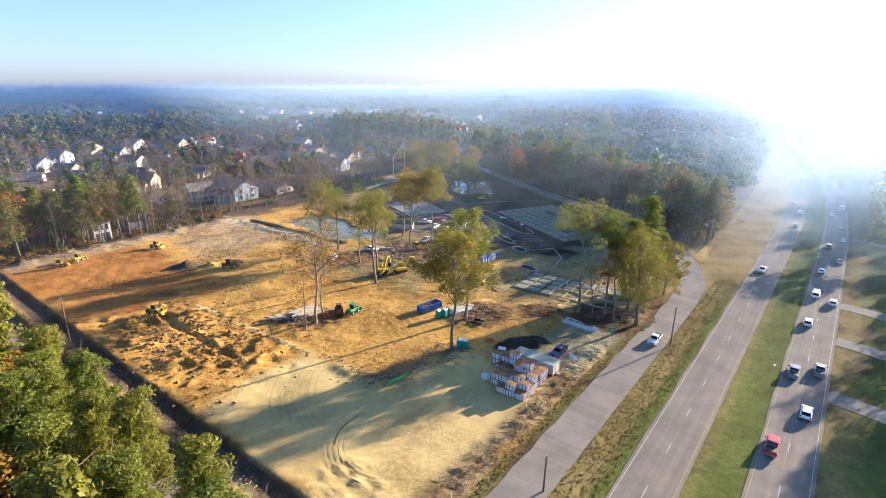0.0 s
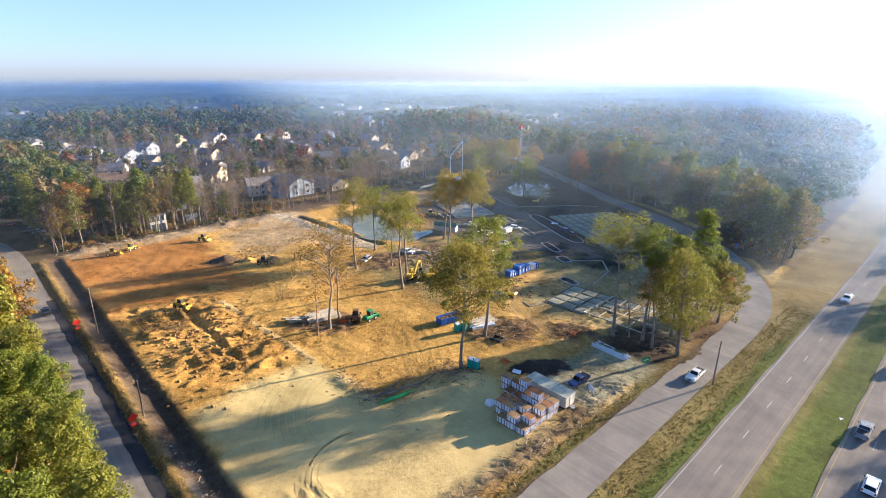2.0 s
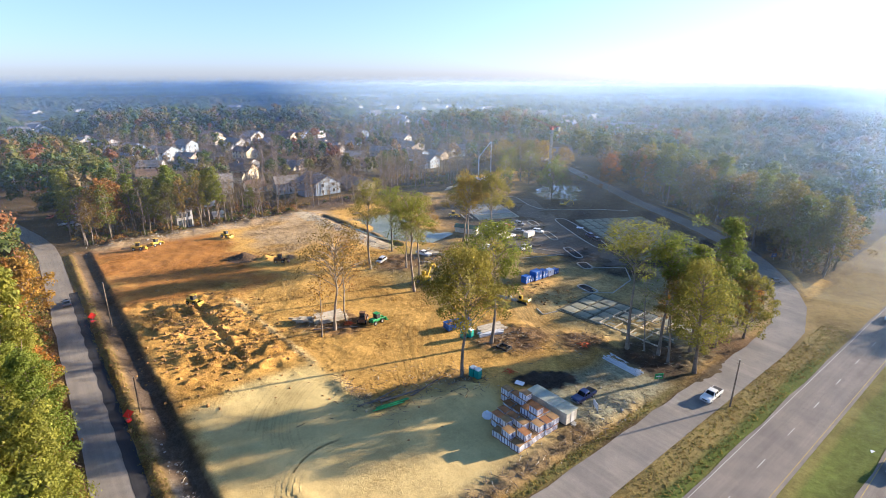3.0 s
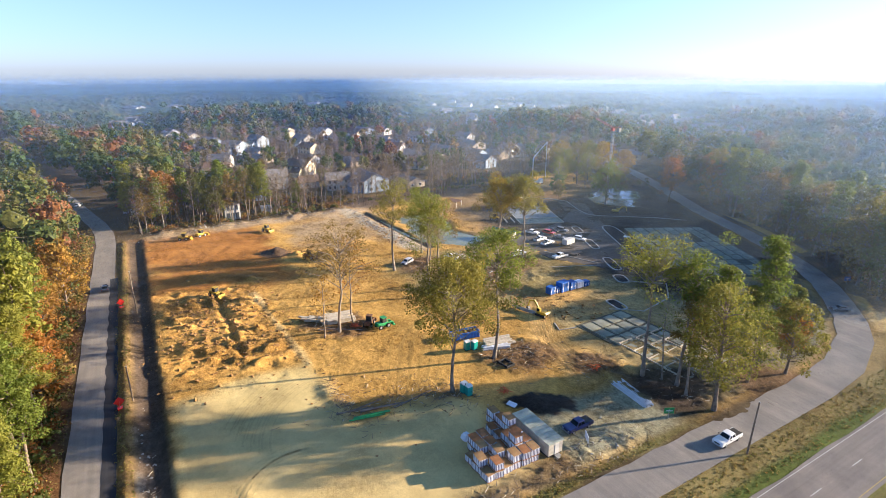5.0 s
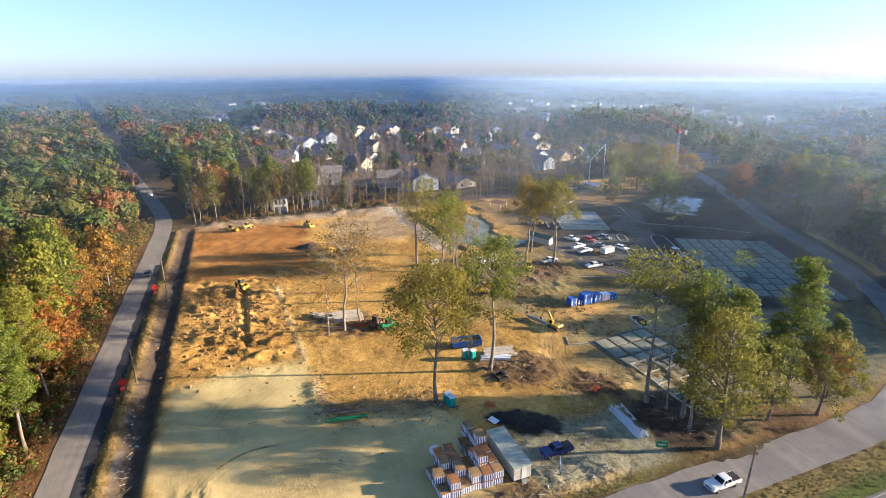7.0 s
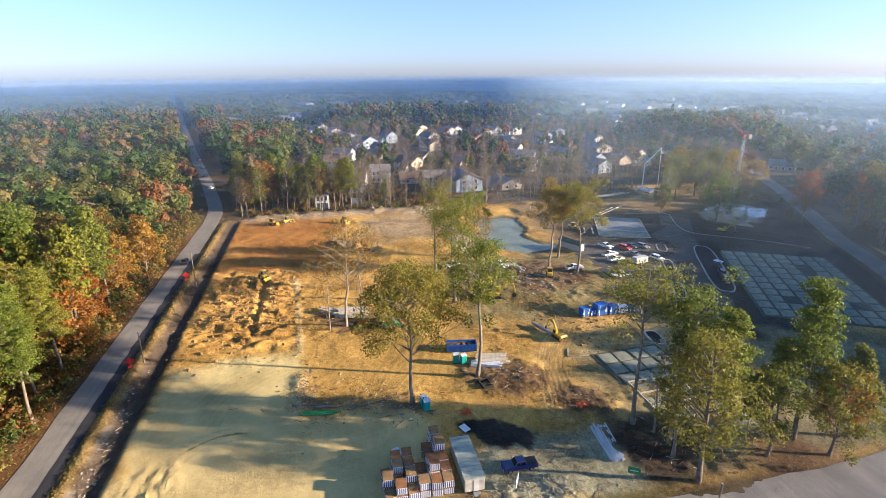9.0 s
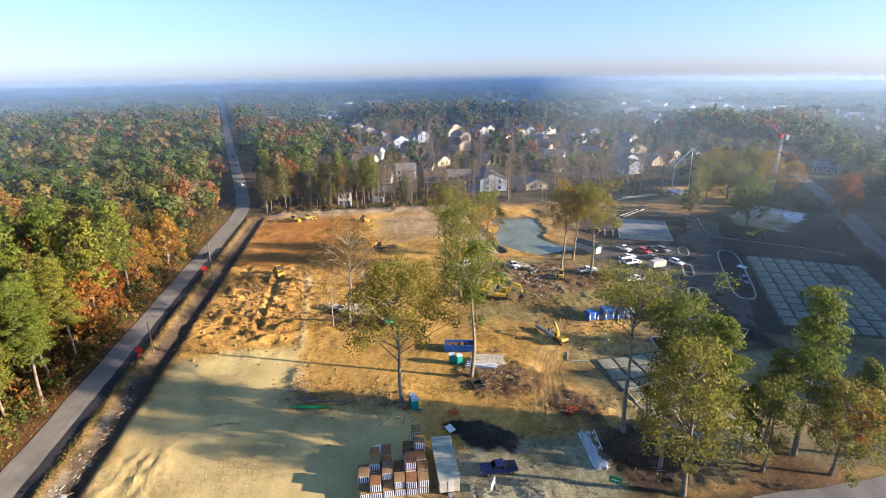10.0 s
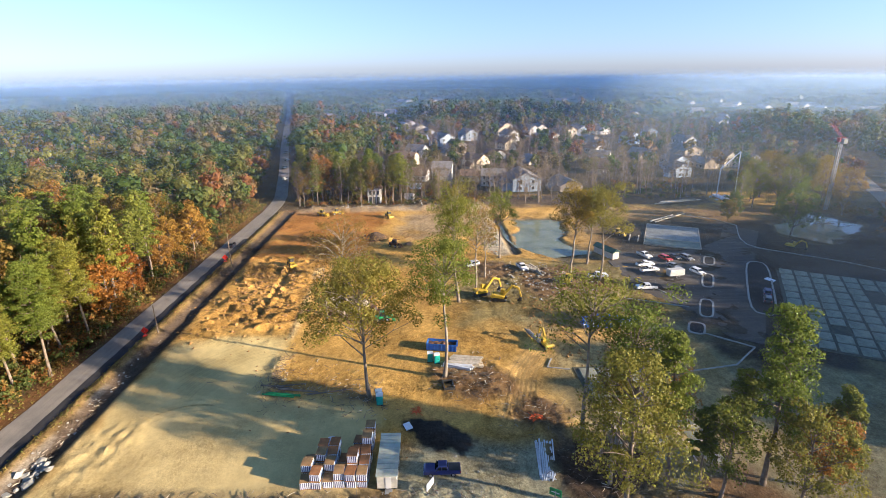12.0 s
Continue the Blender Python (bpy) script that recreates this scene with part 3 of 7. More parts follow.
for y0, x1 in ((214, 60), (188, 70), (159, 60), (293, 70)):
    ribbon("road", [(20.3, y0), (30, y0 - 2), (x1, y0 - 14)], 2.6, 0.07, ASPHALT_SIDE, "short paved driveway off the highway", thick=0.3)

# ---- ponds ----
for name, line, r, z, label in (("water", [(-172, 180), (-150, 180), (-128, 186)], 14, -0.55, "murky green water of a small retention pond"), ("water", [(-168, 303), (-145, 272)], 16, -0.55, "still bluish water of a pond by the trees")):
    ribbon(name, line, r, z, WATER, label, "water", 0.01, 4)


# ---- trees ----
def tube_arrays(points, radii, sides=6):
    """A bent, tapering limb as vertices and quads."""
    p, r = np.asarray(points, float), np.asarray(radii, float)
    d = np.gradient(p, axis=0)
    d /= np.linalg.norm(d, axis=1)[:, None] + 1e-9
    ref = np.where(np.abs(d[:, 2:3]) > 0.9, [[1.0, 0, 0]], [[0, 0, 1.0]])
    a = np.cross(d, ref)
    a /= np.linalg.norm(a, axis=1)[:, None] + 1e-9
    b = np.cross(d, a)
    t = np.arange(sides) * 2 * math.pi / sides
    v = p[:, None] + r[:, None, None] * (np.cos(t)[None, :, None] * a[:, None] + np.sin(t)[None, :, None] * b[:, None])
    k = len(p)
    i = np.arange(k - 1)[:, None] * sides + np.arange(sides)[None]
    j = np.arange(k - 1)[:, None] * sides + (np.arange(sides)[None] + 1) % sides
    return v.reshape(-1, 3), np.stack([i, j, j + sides, i + sides], -1).reshape(-1, 4)


def joined(pieces):
    vs, fs, n = [], [], 0
    for v, f in pieces:
        vs.append(v)
        fs.append(f + n)
        n += len(v)
    return np.concatenate(vs), np.concatenate(fs)


def leaf_arrays(g, clumps, per, size, flat=0.75, jitter=0.45, shell=0.45):
    """Leaf quads over the outside of clumps (x, y, z, radius)."""
    c = np.repeat(np.asarray(clumps, float), per, axis=0)
    n = len(c)
    d = g.normal(size=(n, 3))
    d[:, 2] += 0.25
    d /= np.linalg.norm(d, axis=1)[:, None]
    r = c[:, 3:4] * g.uniform(shell, 1.12, (n, 1)) ** 0.6
    p = c[:, :3] + d * r * [1, 1, flat]
    nrm = d + jitter * g.normal(size=(n, 3))
    nrm /= np.linalg.norm(nrm, axis=1)[:, None]
    a = np.cross(nrm, g.normal(size=(n, 3)))
    a /= np.linalg.norm(a, axis=1)[:, None] + 1e-9
    b = np.cross(nrm, a)
    s = size * g.uniform(0.55, 1.3, (n, 1))
    a, b = a * s, b * s * g.uniform(0.45, 0.9, (n, 1))
    v = np.stack([p - a, p + b * 0.8, p + a, p - b], 1).reshape(-1, 3)
    return v, np.arange(4 * n).reshape(-1, 4)


def tree_arrays(g, kind, h, limbs, per, leaf, wide=1.0, floor=0.60):
    """Trunk with limbs, and leaves, of one tree of height h."""
    lean = g.normal(size=2) * 0.02 * h
    spread, low, base_r = {"broad": (0.25, 0.30, 0.016), "tall": (0.20, 0.50, 0.0135), "pine": (0.14, 0.42, 0.0125), "bare": (0.15, 0.35, 0.010)}[kind]
    spread *= wide
    k = 7
    zs = np.linspace(0, h * (0.93 if kind == "pine" else 0.78), k)
    wob = np.cumsum(g.normal(size=(k, 2)) * 0.008 * h, axis=0)
    spine = np.c_[wob + lean * (zs / h)[:, None], zs]
    spine[0, :2] = 0
    pieces = [tube_arrays(spine, base_r * h * np.linspace(1, 0.32, k) * np.r_[1.35, np.ones(k - 1)], 7)]
    clumps = []
    for i in range(limbs):
        u = (i + g.uniform(0, 1)) / limbs
        az = i * 2.4 + g.uniform(-0.5, 0.5)
        if kind == "pine":
            z = h * (low + (0.99 - low) * u)
            reach = spread * h * (1.0 - 0.66 * u) * g.uniform(0.4, 1.2)
            rise = g.uniform(-0.02, 0.05) * h
            z0 = z - 0.02 * h
        else:
            z = h * (low + (0.97 - low) * u)
            reach = spread * h * math.sin(math.pi * (0.22 + 0.70 * u)) * g.uniform(0.55, 1.15)
            if kind == "tall":
                z = h * (floor + (0.98 - floor) * u)
                reach = spread * h * math.sqrt(1 - (0.9 * u) ** 2) * g.uniform(0.35, 1.15)
            z0 = min(z - reach * g.uniform(0.5, 1.0), h * 0.76)
            z0 = max(z0, h * (0.34 if kind == "tall" else low - 0.12))
        at = np.array([np.interp(z0, zs, spine[:, 0]), np.interp(z0, zs, spine[:, 1]), z0])
        tip = np.array([at[0] + reach * math.cos(az), at[1] + reach * math.sin(az), z])
        mid = (at + tip) / 2 + np.array([0, 0, 0.12 * reach]) + g.normal(size=3) * 0.06 * reach
        r = base_r * h * g.uniform(0.22, 0.4)
        pieces.append(tube_arrays([at, mid, tip], [r, r * 0.6, r * 0.2], 4))
        size = h * (0.056 if kind == "pine" else 0.076 if kind == "tall" else 0.082) * g.uniform(0.65, 1.3)
        clumps.append((*tip, size))
        if kind != "pine" and g.uniform() < 0.75:
            clumps.append((*(mid * 0.35 + tip * 0.65 + g.normal(size=3) * size * 0.8), size * 0.75))
        if kind == "pine":
            clumps.append((*(at * 0.45 + tip * 0.55 + g.normal(size=3) * size * 0.4), size * 0.8))
        for _ in range(2 if kind == "bare" else 1):
            twig = tip + g.normal(size=3) * [1.1, 1.1, 1.2] * (1.6 if kind == "bare" else 0.9)
            pieces.append(tube_arrays([mid, (mid + twig) / 2 + g.normal(size=3) * 0.2, twig], [r * 0.5, r * 0.3, r * 0.1], 3))
    return joined(pieces), leaf_arrays(g, clumps, per, leaf, 0.45 if kind == "pine" else 0.8)


def make_tree(g, kind, h, limbs, per, leaf, bark, leaves, label, m, group="", category="tree", wide=1.0, floor=0.60):
    trunk, crown = tree_arrays(g, kind, h, limbs, per, leaf, wide, floor)
    t = thing("tree", m, label, category, group)
    for name, arrays, mat in (("trunk", trunk, bark), ("crown", crown, leaves)):
        ob = new(name, mesh_from(name, *arrays, mat, name == "trunk"))
        ob.parent = t
    return t


# tall trees left standing on the site: place, height, kind, limbs, leaves a clump, foliage
STANDING = [
    (-49, 127.5, 27.5, "tall", 34, 62, LEAF_SITE, "tall forked tree with a broad olive crown"),
    (-55.5, 142, 29.0, "tall", 22, 50, LEAF_SITE, "tall slender tree with a small olive crown"),
    (-84, 117, 26.5, "tall", 28, 15, LEAF_BROWN, "tall wide tree with a thinning brown crown"),
    (-86.5, 121.5, 23, "bare", 16, 12, LEAF_RUST, "slim half-bare tree with rust leaves"),
    (-83, 113, 17, "bare", 12, 14, LEAF_RUST, "young half-bare tree with rust leaves"),
    (-92, 146.5, 29, "tall", 26, 40, LEAF_SITE, "tall tree with an olive crown"),
    (-96, 151, 26, "tall", 18, 20, LEAF_BROWN, "tall thin tree with sparse olive leaves"),
    (-115, 146, 28, "tall", 22, 30, LEAF_SITE, "tall tree with an olive brown crown"),
    (-108, 155, 25, "bare", 18, 20, LEAF_SITE, "thin half-bare tree among debris"),
    (-126, 161.5, 23, "tall", 20, 36, LEAF_SITE, "tall tree by the pond with sparse leaves"),
    (-108, 180.5, 27, "tall", 22, 55, LEAF_GOLD, "tall tree with bright golden autumn leaves"),
    (-104, 188, 28, "tall", 24, 50, LEAF_SITE, "tall tree with a yellowish olive crown"),
    (-119, 188.5, 25, "tall", 22, 44, LEAF_SITE, "tall tree with an olive brown crown"),
    (-147, 272, 20, "broad", 30, 40, LEAF_SITE, "spreading dark tree at the pond's edge", 1.5),
    (-34.5, 164.3, 29.5, "tall", 22, 28, LEAF_SITE, "tall leaning tree with a broad olive crown by the road", 1.15),
    (-28.6, 167.3, 27.5, "tall", 20, 46, LEAF_SITE, "tall slim tree with a small dense olive crown", 0.75),
    (-19.9, 166.3, 25, "broad", 38, 44, LEAF_SITE, "full low-crowned olive tree beside the frontage road", 1.0),
    (-24.9, 174.2, 25.8, "pine", 26, 40, LEAF_PINE, "slim green pine beside the frontage road", 1.0),
    (-25.1, 188.8, 28.8, "pine", 30, 42, LEAF_PINE, "tall spreading green pine at the bend of the road", 1.25),
    (-20.4, 191.0, 16.5, "broad", 26, 32, LEAF_SITE, "low olive tree overhanging the road", 1.3),
    (-24.2, 196.5, 13.5, "broad", 26, 40, LEAF_RUST, "low rust and olive tree behind the road pines", 1.2),
    (-26.5, 184, 19, "pine", 26, 38, LEAF_PINE, "young green pine behind the road trees", 0.9),
    (-25.5, 179.5, 13, "pine", 24, 40, LEAF_PINE, "small bright green pine among the road trees", 1.1),
    (-32.5, 178, 14, "bare", 16, 14, LEAF_RUST, "small half-bare tree with rust leaves", 1.0),
    (-25.6, 166, 21, "tall", 12, 30, LEAF_BROWN, "slender leaning tree with few leaves", 0.55),
    (-31.5, 166.5, 19, "bare", 12, 8, LEAF_SITE, "bare slender stem among the road trees", 0.7),
    (-22.5, 181, 17, "broad", 20, 30, LEAF_SITE, "leafy olive tree between two pines", 0.75),
    (-23.5, 198, 17, "pine", 28, 40, LEAF_PINE, "green pine inside the road's bend", 1.1),
    (-178, 270, 18, "bare", 26, 22, LEAF_SITE, "grey-brown thin tree behind the pond", 1.6),
    (-184, 279, 21, "broad", 30, 34, LEAF_WOOD, "brownish tree behind the pond", 1.2),
    (-177, 288, 19, "bare", 26, 24, LEAF_SITE, "thin olive tree on the pond's bank", 1.6),
    (-187, 292, 23, "broad", 30, 36, LEAF_WOOD, "dense tree behind the pond", 1.2),
    (-186, 311, 22, "broad", 30, 36, LEAF_GOLD, "tree in yellow leaf behind the pond", 1.1),
    (-171, 309, 20, "broad", 30, 36, LEAF_WOOD, "leafy tree at the end of the pond", 1.2),
    (-192, 305, 22, "broad", 30, 36, LEAF_WOOD, "tall leafy tree behind the pond", 1.2),
    (-196, 285, 20, "bare", 24, 22, LEAF_WOOD, "half-bare tree behind the pond", 1.5),
    (-204, 294, 22, "broad", 30, 34, LEAF_WOOD, "leafy tree before the estate", 1.2),
    (-163, 257, 9, "broad", 22, 30, LEAF_WOOD, "low dark tree beside the new street", 1.4),
    (-170, 262, 11, "broad", 22, 30, LEAF_WOOD, "low bushy tree beside the new street", 1.4),
    (-133, 300, 22, "broad", 30, 44, LEAF_RUST, "rounded tree in pale rust leaf by the road", 1.0),
]
for i, (x, y, h, kind, limbs, per, leaves, label, *crown) in enumerate(STANDING):
    g = np.random.default_rng(100 + i)
    z = float(ground_height(np.array([x]), np.array([y]))[0]) - 0.15
    wide = crown[0] if crown else {0: 1.6, 1: 1.05, 2: 1.6, 5: 0.95, 7: 0.9, 11: 1.1}.get(i, 1.0)
    make_tree(g, kind, h, int(limbs * (0.65 + 0.6 * wide)), int(per * (1.6 if kind == "bare" else 3.4)), 0.20, BARK_PALE if kind in ("tall", "bare") else BARK, leaves, label, pose(x, y, z, 0, 0, float(g.uniform(0, 360))), "trees left standing on the site", wide=wide, floor={0: 0.63, 1: 0.68, 14: 0.74, 15: 0.70}.get(i, 0.60))


# ---- woods ----
def clear_of(x, y):
    """True where trees of the woods may stand."""
    s = x - highway_shift(y)
    fr = near_line(x, y, FRONTAGE)
    sd = near_line(x, y, SIDE_ROAD)
    open_ = (sd < np.where(x < -196, 9.0, 6.5)) | (fr < 7.5) | ((s > -22) & (s < 27))
    open_ |= (y > 66) & (y < 300) & (x > -196) & (rect(x, y, -196, -10, 66, 262) < 0) & ~((y > 225) & (fr < 60) & (x > -52) & (y > 248))
    inside = ~past_frontage(x, y)
    open_ |= (rect(x, y, -205, -150, 160, 308) < 0) & inside
    open_ |= (rect(x, y, -150, -60, 240, 310) < 0) & inside
    for hx, hy, _, w in HOUSES + FAR_HOUSES:
        open_ |= np.hypot(x - hx, y - hy) < w * 0.9 + 4
    # gardens towards the camera side of each row of houses stay open
    for hx, hy, _, w in HOUSES:
        open_ |= np.hypot(x - hx - 13, y - hy + 3) < w * 0.95
        open_ |= np.hypot(x - hx - 5, y - hy - 13) < w * 0.8
    beyond = (x < -60) & (fr < 9)
    return ~(open_ | beyond)


def low_woods(x, y):
    """Share of the full height: young, low woods before the far housing clusters and in the estate."""
    k = np.ones(np.shape(x))
    for cx_, cy_, _, sx_, sy_ in CLUSTERS:
        d = near_line(x, y, [(cx_, cy_), (cx_ + (30 - cx_) * 0.2, cy_ + (100 - cy_) * 0.2)])
        k = np.minimum(k, 0.5 + 0.5 * np.clip((d - min(sx_, 45)) / 25, 0, 1))
    return k


def scatter(g, x0, x1, y0, y1, step):
    a, b = np.meshgrid(np.arange(x0, x1, step), np.arange(y0, y1, step))
    a, b = a.ravel() + g.uniform(-0.42, 0.42, a.size) * step, b.ravel() + g.uniform(-0.42, 0.42, b.size) * step
    ok = clear_of(a, b)
    return a[ok], b[ok]


EYE_LINE = [(15, 41), (26, 82), (34, 115), (37, 141)]
g = np.random.default_rng(5)
PALETTE = np.array([(0.06, 0.10, 0.026), (0.085, 0.12, 0.03), (0.13, 0.135, 0.036), (0.17, 0.135, 0.045), (0.20, 0.125, 0.055), (0.24, 0.105, 0.045), (0.17, 0.13, 0.075), (0.05, 0.085, 0.026)])

# tall pines along the side road
row = [(-23, 57.5), (-29, 52), (-31, 60), (-38, 57), (-45, 60.5), (-46, 53), (-52, 58), (-59, 60.5), (-60, 53.5), (-66, 58.5), (-73, 60)]
for i, (x, y) in enumerate(row):
    gg = np.random.default_rng(300 + i)
    make_tree(gg, "pine", float(gg.uniform(23, 27)), 46, 230, 0.15, BARK, LEAF_PINE, "tall bright green pine beside the side road", pose(x, y, -0.2, 0, 0, float(gg.uniform(0, 360))), "trees of the woods")

# near woods: single trees
kinds = []
for kind, h, limbs, per, mat, bark, label, n in (("broad", 20, 34, 46, LEAF_WOOD, BARK, "leafy woodland tree in autumn greens and browns", 4), ("pine", 23, 34, 40, LEAF_PINE, BARK, "tall green woodland pine tree", 3), ("bare", 19, 26, 24, LEAF_WOOD, BARK_PALE, "half-bare woodland tree with thin autumn leaves", 2), ("broad", 15, 28, 46, LEAF_RUST, BARK, "woodland tree in rust and orange leaf", 1), ("broad", 17, 30, 46, LEAF_WOOD, BARK, "rounded woodland tree in mixed autumn leaf", 2)):
    for _ in range(n):
        kinds.append((kind, h, make_tree(g, kind, h, int(limbs * 1.1), int(per * 1.25), 0.30, bark, mat, label, pose(0, 0, 0), "trees of the woods"), mat))
px, py = scatter(g, -215, -14, 8, 62, 7.0)
sx, sy = scatter(g, -240, -196, 62, 285, 6.5)
rx, ry = scatter(g, -175, -18, 225, 350, 6.3)
by_road = near_line(rx, ry, FRONTAGE) < 26
rx, ry = rx[by_road], ry[by_road]
ex, ey = scatter(g, 48, 75, 180, 330, 13.0)
spots = [(a, b, 0) for a, b in zip(px, py)] + [(a, b, 1) for a, b in zip(sx, sy)] + [(a, b, 2) for a, b in zip(rx, ry) if past_frontage(np.array([a]), np.array([b]))[0]] + [(a, b, 3) for a, b in zip(ex, ey)]
spots = [s for s in spots if min(math.hypot(s[0] - a, s[1] - b) for a, b in row) > 4.5]
spots = [s for s in spots if not (s[2] == 0 and (s[0] > -26 or (s[0] > -36 and s[1] > 66)))]
spots.sort(key=lambda s: float(near_line(np.array([s[0]]), np.array([s[1]]), EYE_LINE)[0]) * {0: 1.0, 1: 0.65, 2: 0.6, 3: 1.4}[s[2]])
spots, rest = spots[:240], [s for s in spots[240:] if s[2] != 1 or s[1] < 125]
used = set()
for a, b, zone in spots:
    if zone == 1 and g.uniform() < (0.2 if b < 125 else 0.93 if 134 < b < 216 else 0.7):
        continue
    r = g.uniform()
    edge = zone == 0 and b > 50
    if zone == 1:
        pick = 7 + int(g.integers(2)) if r < (0.45 if b < 125 else 0.75) else 4 + int(g.integers(3)) if r < 0.78 else int(g.integers(4))
    elif edge:
        pick = 9 if r < (0.46 if a < -70 else 0.34) else 7 + int(g.integers(2)) if r < 0.58 else 10 + int(g.integers(2)) if r < 0.7 else 4 + int(g.integers(3))
    else:
        pick = int(g.integers(4)) if r < 0.42 else 4 + int(g.integers(3)) if r < 0.72 else 7 + int(g.integers(2)) if r < 0.78 else 9 if r < 0.87 else 10 + int(g.integers(2))
    kind, h, master, _ = kinds[pick]
    s = g.uniform(0.88, 1.25) * (1.0 if zone != 1 else 0.92 if b < 125 else 0.72)
    m = pose(a, b, -0.2, 0, 0, g.uniform(0, 360)) @ Matrix.Diagonal((s, s, s * g.uniform(0.9, 1.1), 1))
    if pick in used:
        t = copy_thing(master, m)
        t.matrix_basis = m
    else:
        master.matrix_basis = m
        used.add(pick)


def lump_mesh():
    bm = bmesh.new()
    bmesh.ops.create_icosphere(bm, subdivisions=1, radius=1)
    v, f = np.array([p.co[:] for p in bm.verts]), np.array([[p.index for p in q.verts] for q in bm.faces])
    bm.free()
    return v, f


def crowd(name, a, b, g, lobes, cards, size, label, kind="tree belt"):
    """Woods further off: many trees with lobed, ragged crowns under a coat of leaves, in one mesh."""
    n = len(a)
    estate = rect(a, b, -560, -206, 92, 400) < 0
    h = g.uniform(13, 28, n) * np.where(estate, 0.60, 1.0) * low_woods(a, b)
    tint = PALETTE[g.choice(len(PALETTE), n, p=[0.16, 0.21, 0.22, 0.15, 0.07, 0.03, 0.10, 0.06])] * g.uniform(0.8, 1.22, (n, 1))
    wide = np.clip(h, 9, 30) * g.uniform(0.20, 0.31, n)
    ball, tri = lump_mesh()
    # the lobes of each crown, wider below the middle and one on top
    d = g.normal(size=(n, lobes, 3))
    d[..., 2] = np.linspace(-0.7, 1.3, lobes)[None] + 0.25 * g.normal(size=(n, lobes))
    d /= np.linalg.norm(d, axis=2)[..., None]
    mid = np.stack([a[:, None] + d[..., 0] * 0.62 * wide[:, None], b[:, None] + d[..., 1] * 0.62 * wide[:, None], h[:, None] * (0.60 + 0.25 * d[..., 2])], -1)
    rad = wide[:, None] * g.uniform(0.40, 0.64, (n, lobes))
    ragged = 1 + 0.2 * g.normal(size=(n, lobes, len(ball)))
    v = mid[:, :, None] + ball[None, None] * (rad[..., None] * ragged * 0.55)[..., None] * [1, 1, 0.85]
    v = v.reshape(-1, 3)
    f = (tri[None] + np.arange(n * lobes)[:, None, None] * len(ball)).reshape(-1, 3)
    me = mesh_from(name, v, f, LEAF_FAR)
    colour_points(me, "leaf", np.repeat(tint, lobes * len(ball), axis=0))
    tagged(new(name, me), label, kind, kind="stuff")
    pick = g.integers(lobes, size=(n, cards))
    q = np.take_along_axis(mid, pick[..., None], 1)
    r = np.take_along_axis(rad, pick, 1)
    d = g.normal(size=(n, cards, 3))
    d[..., 2] += 0.4
    d /= np.linalg.norm(d, axis=2)[..., None]
    p = (q + d * (r * g.uniform(0.7, 1.3, (n, cards)))[..., None] * [1, 1, 0.85]).reshape(-1, 3)
    d = d.reshape(-1, 3)
    nrm = d + 0.25 * g.normal(size=d.shape)
    nrm /= np.linalg.norm(nrm, axis=1)[:, None]
    e = np.cross(nrm, g.normal(size=d.shape))
    e /= np.linalg.norm(e, axis=1)[:, None] + 1e-9
    o = np.cross(nrm, e)
    k = size * g.uniform(0.6, 1.25, (len(d), 1))
    v = np.stack([p - e * k, p + o * k * 0.7, p + e * k, p - o * k * 0.7], 1).reshape(-1, 3)
    me = mesh_from("outer_leaves", v, np.arange(len(v)).reshape(-1, 4), LEAF_FAR)
    colour_points(me, "leaf", np.repeat(tint, cards * 4, axis=0))
    return tagged(new("outer_leaves", me), "loose outer leaves of the mixed woods", "leaves", kind="stuff")


mx_, my_ = scatter(g, -430, 120, -60, 620, 8.8)
path_d = near_line(mx_, my_, EYE_LINE)
done = (rect(mx_, my_, -215, 70, 8, 62) < 0) | (rect(mx_, my_, -240, -196, 62, 285) < 0) | ((rect(mx_, my_, -175, -18, 225, 350) < 0) & (near_line(mx_, my_, FRONTAGE) < 26)) | (rect(mx_, my_, 28, 62, 150, 330) < 0)
ok = ~done & ~((mx_ > -30) & (my_ < 62)) & ~((my_ > 66) & (mx_ > -196) & (mx_ < 20) & ~past_frontage(mx_, my_)) & ((mx_ < 20) | (my_ > 165))
sparse = (mx_ < -200) & (my_ > 90) & (my_ < 400) & (g.uniform(0, 1, mx_.size) < 0.50)
ok &= ~sparse
near_mid = ok & (path_d < 330)
crowd("woods", np.r_[mx_[near_mid], [s[0] for s in rest]], np.r_[my_[near_mid], [s[1] for s in rest]], g, 8, 330, 0.60, "mixed autumn woods in green, brown and rust")
far_mid = ok & (path_d >= 330)
crowd("woods", mx_[far_mid], my_[far_mid], g, 6, 140, 0.85, "mixed autumn woods round the housing estate")
lx, ly = scatter(g, -760, 330, -330, 800, 9.8)
out = (rect(lx, ly, -430, 120, -60, 620) > 0) & (near_line(lx, ly, EYE_LINE) < 690) & ((lx < 20) | (ly > 250))
crowd("woods", lx[out], ly[out], g, 4, 48, 1.45, "wide autumn woods beyond the estate")



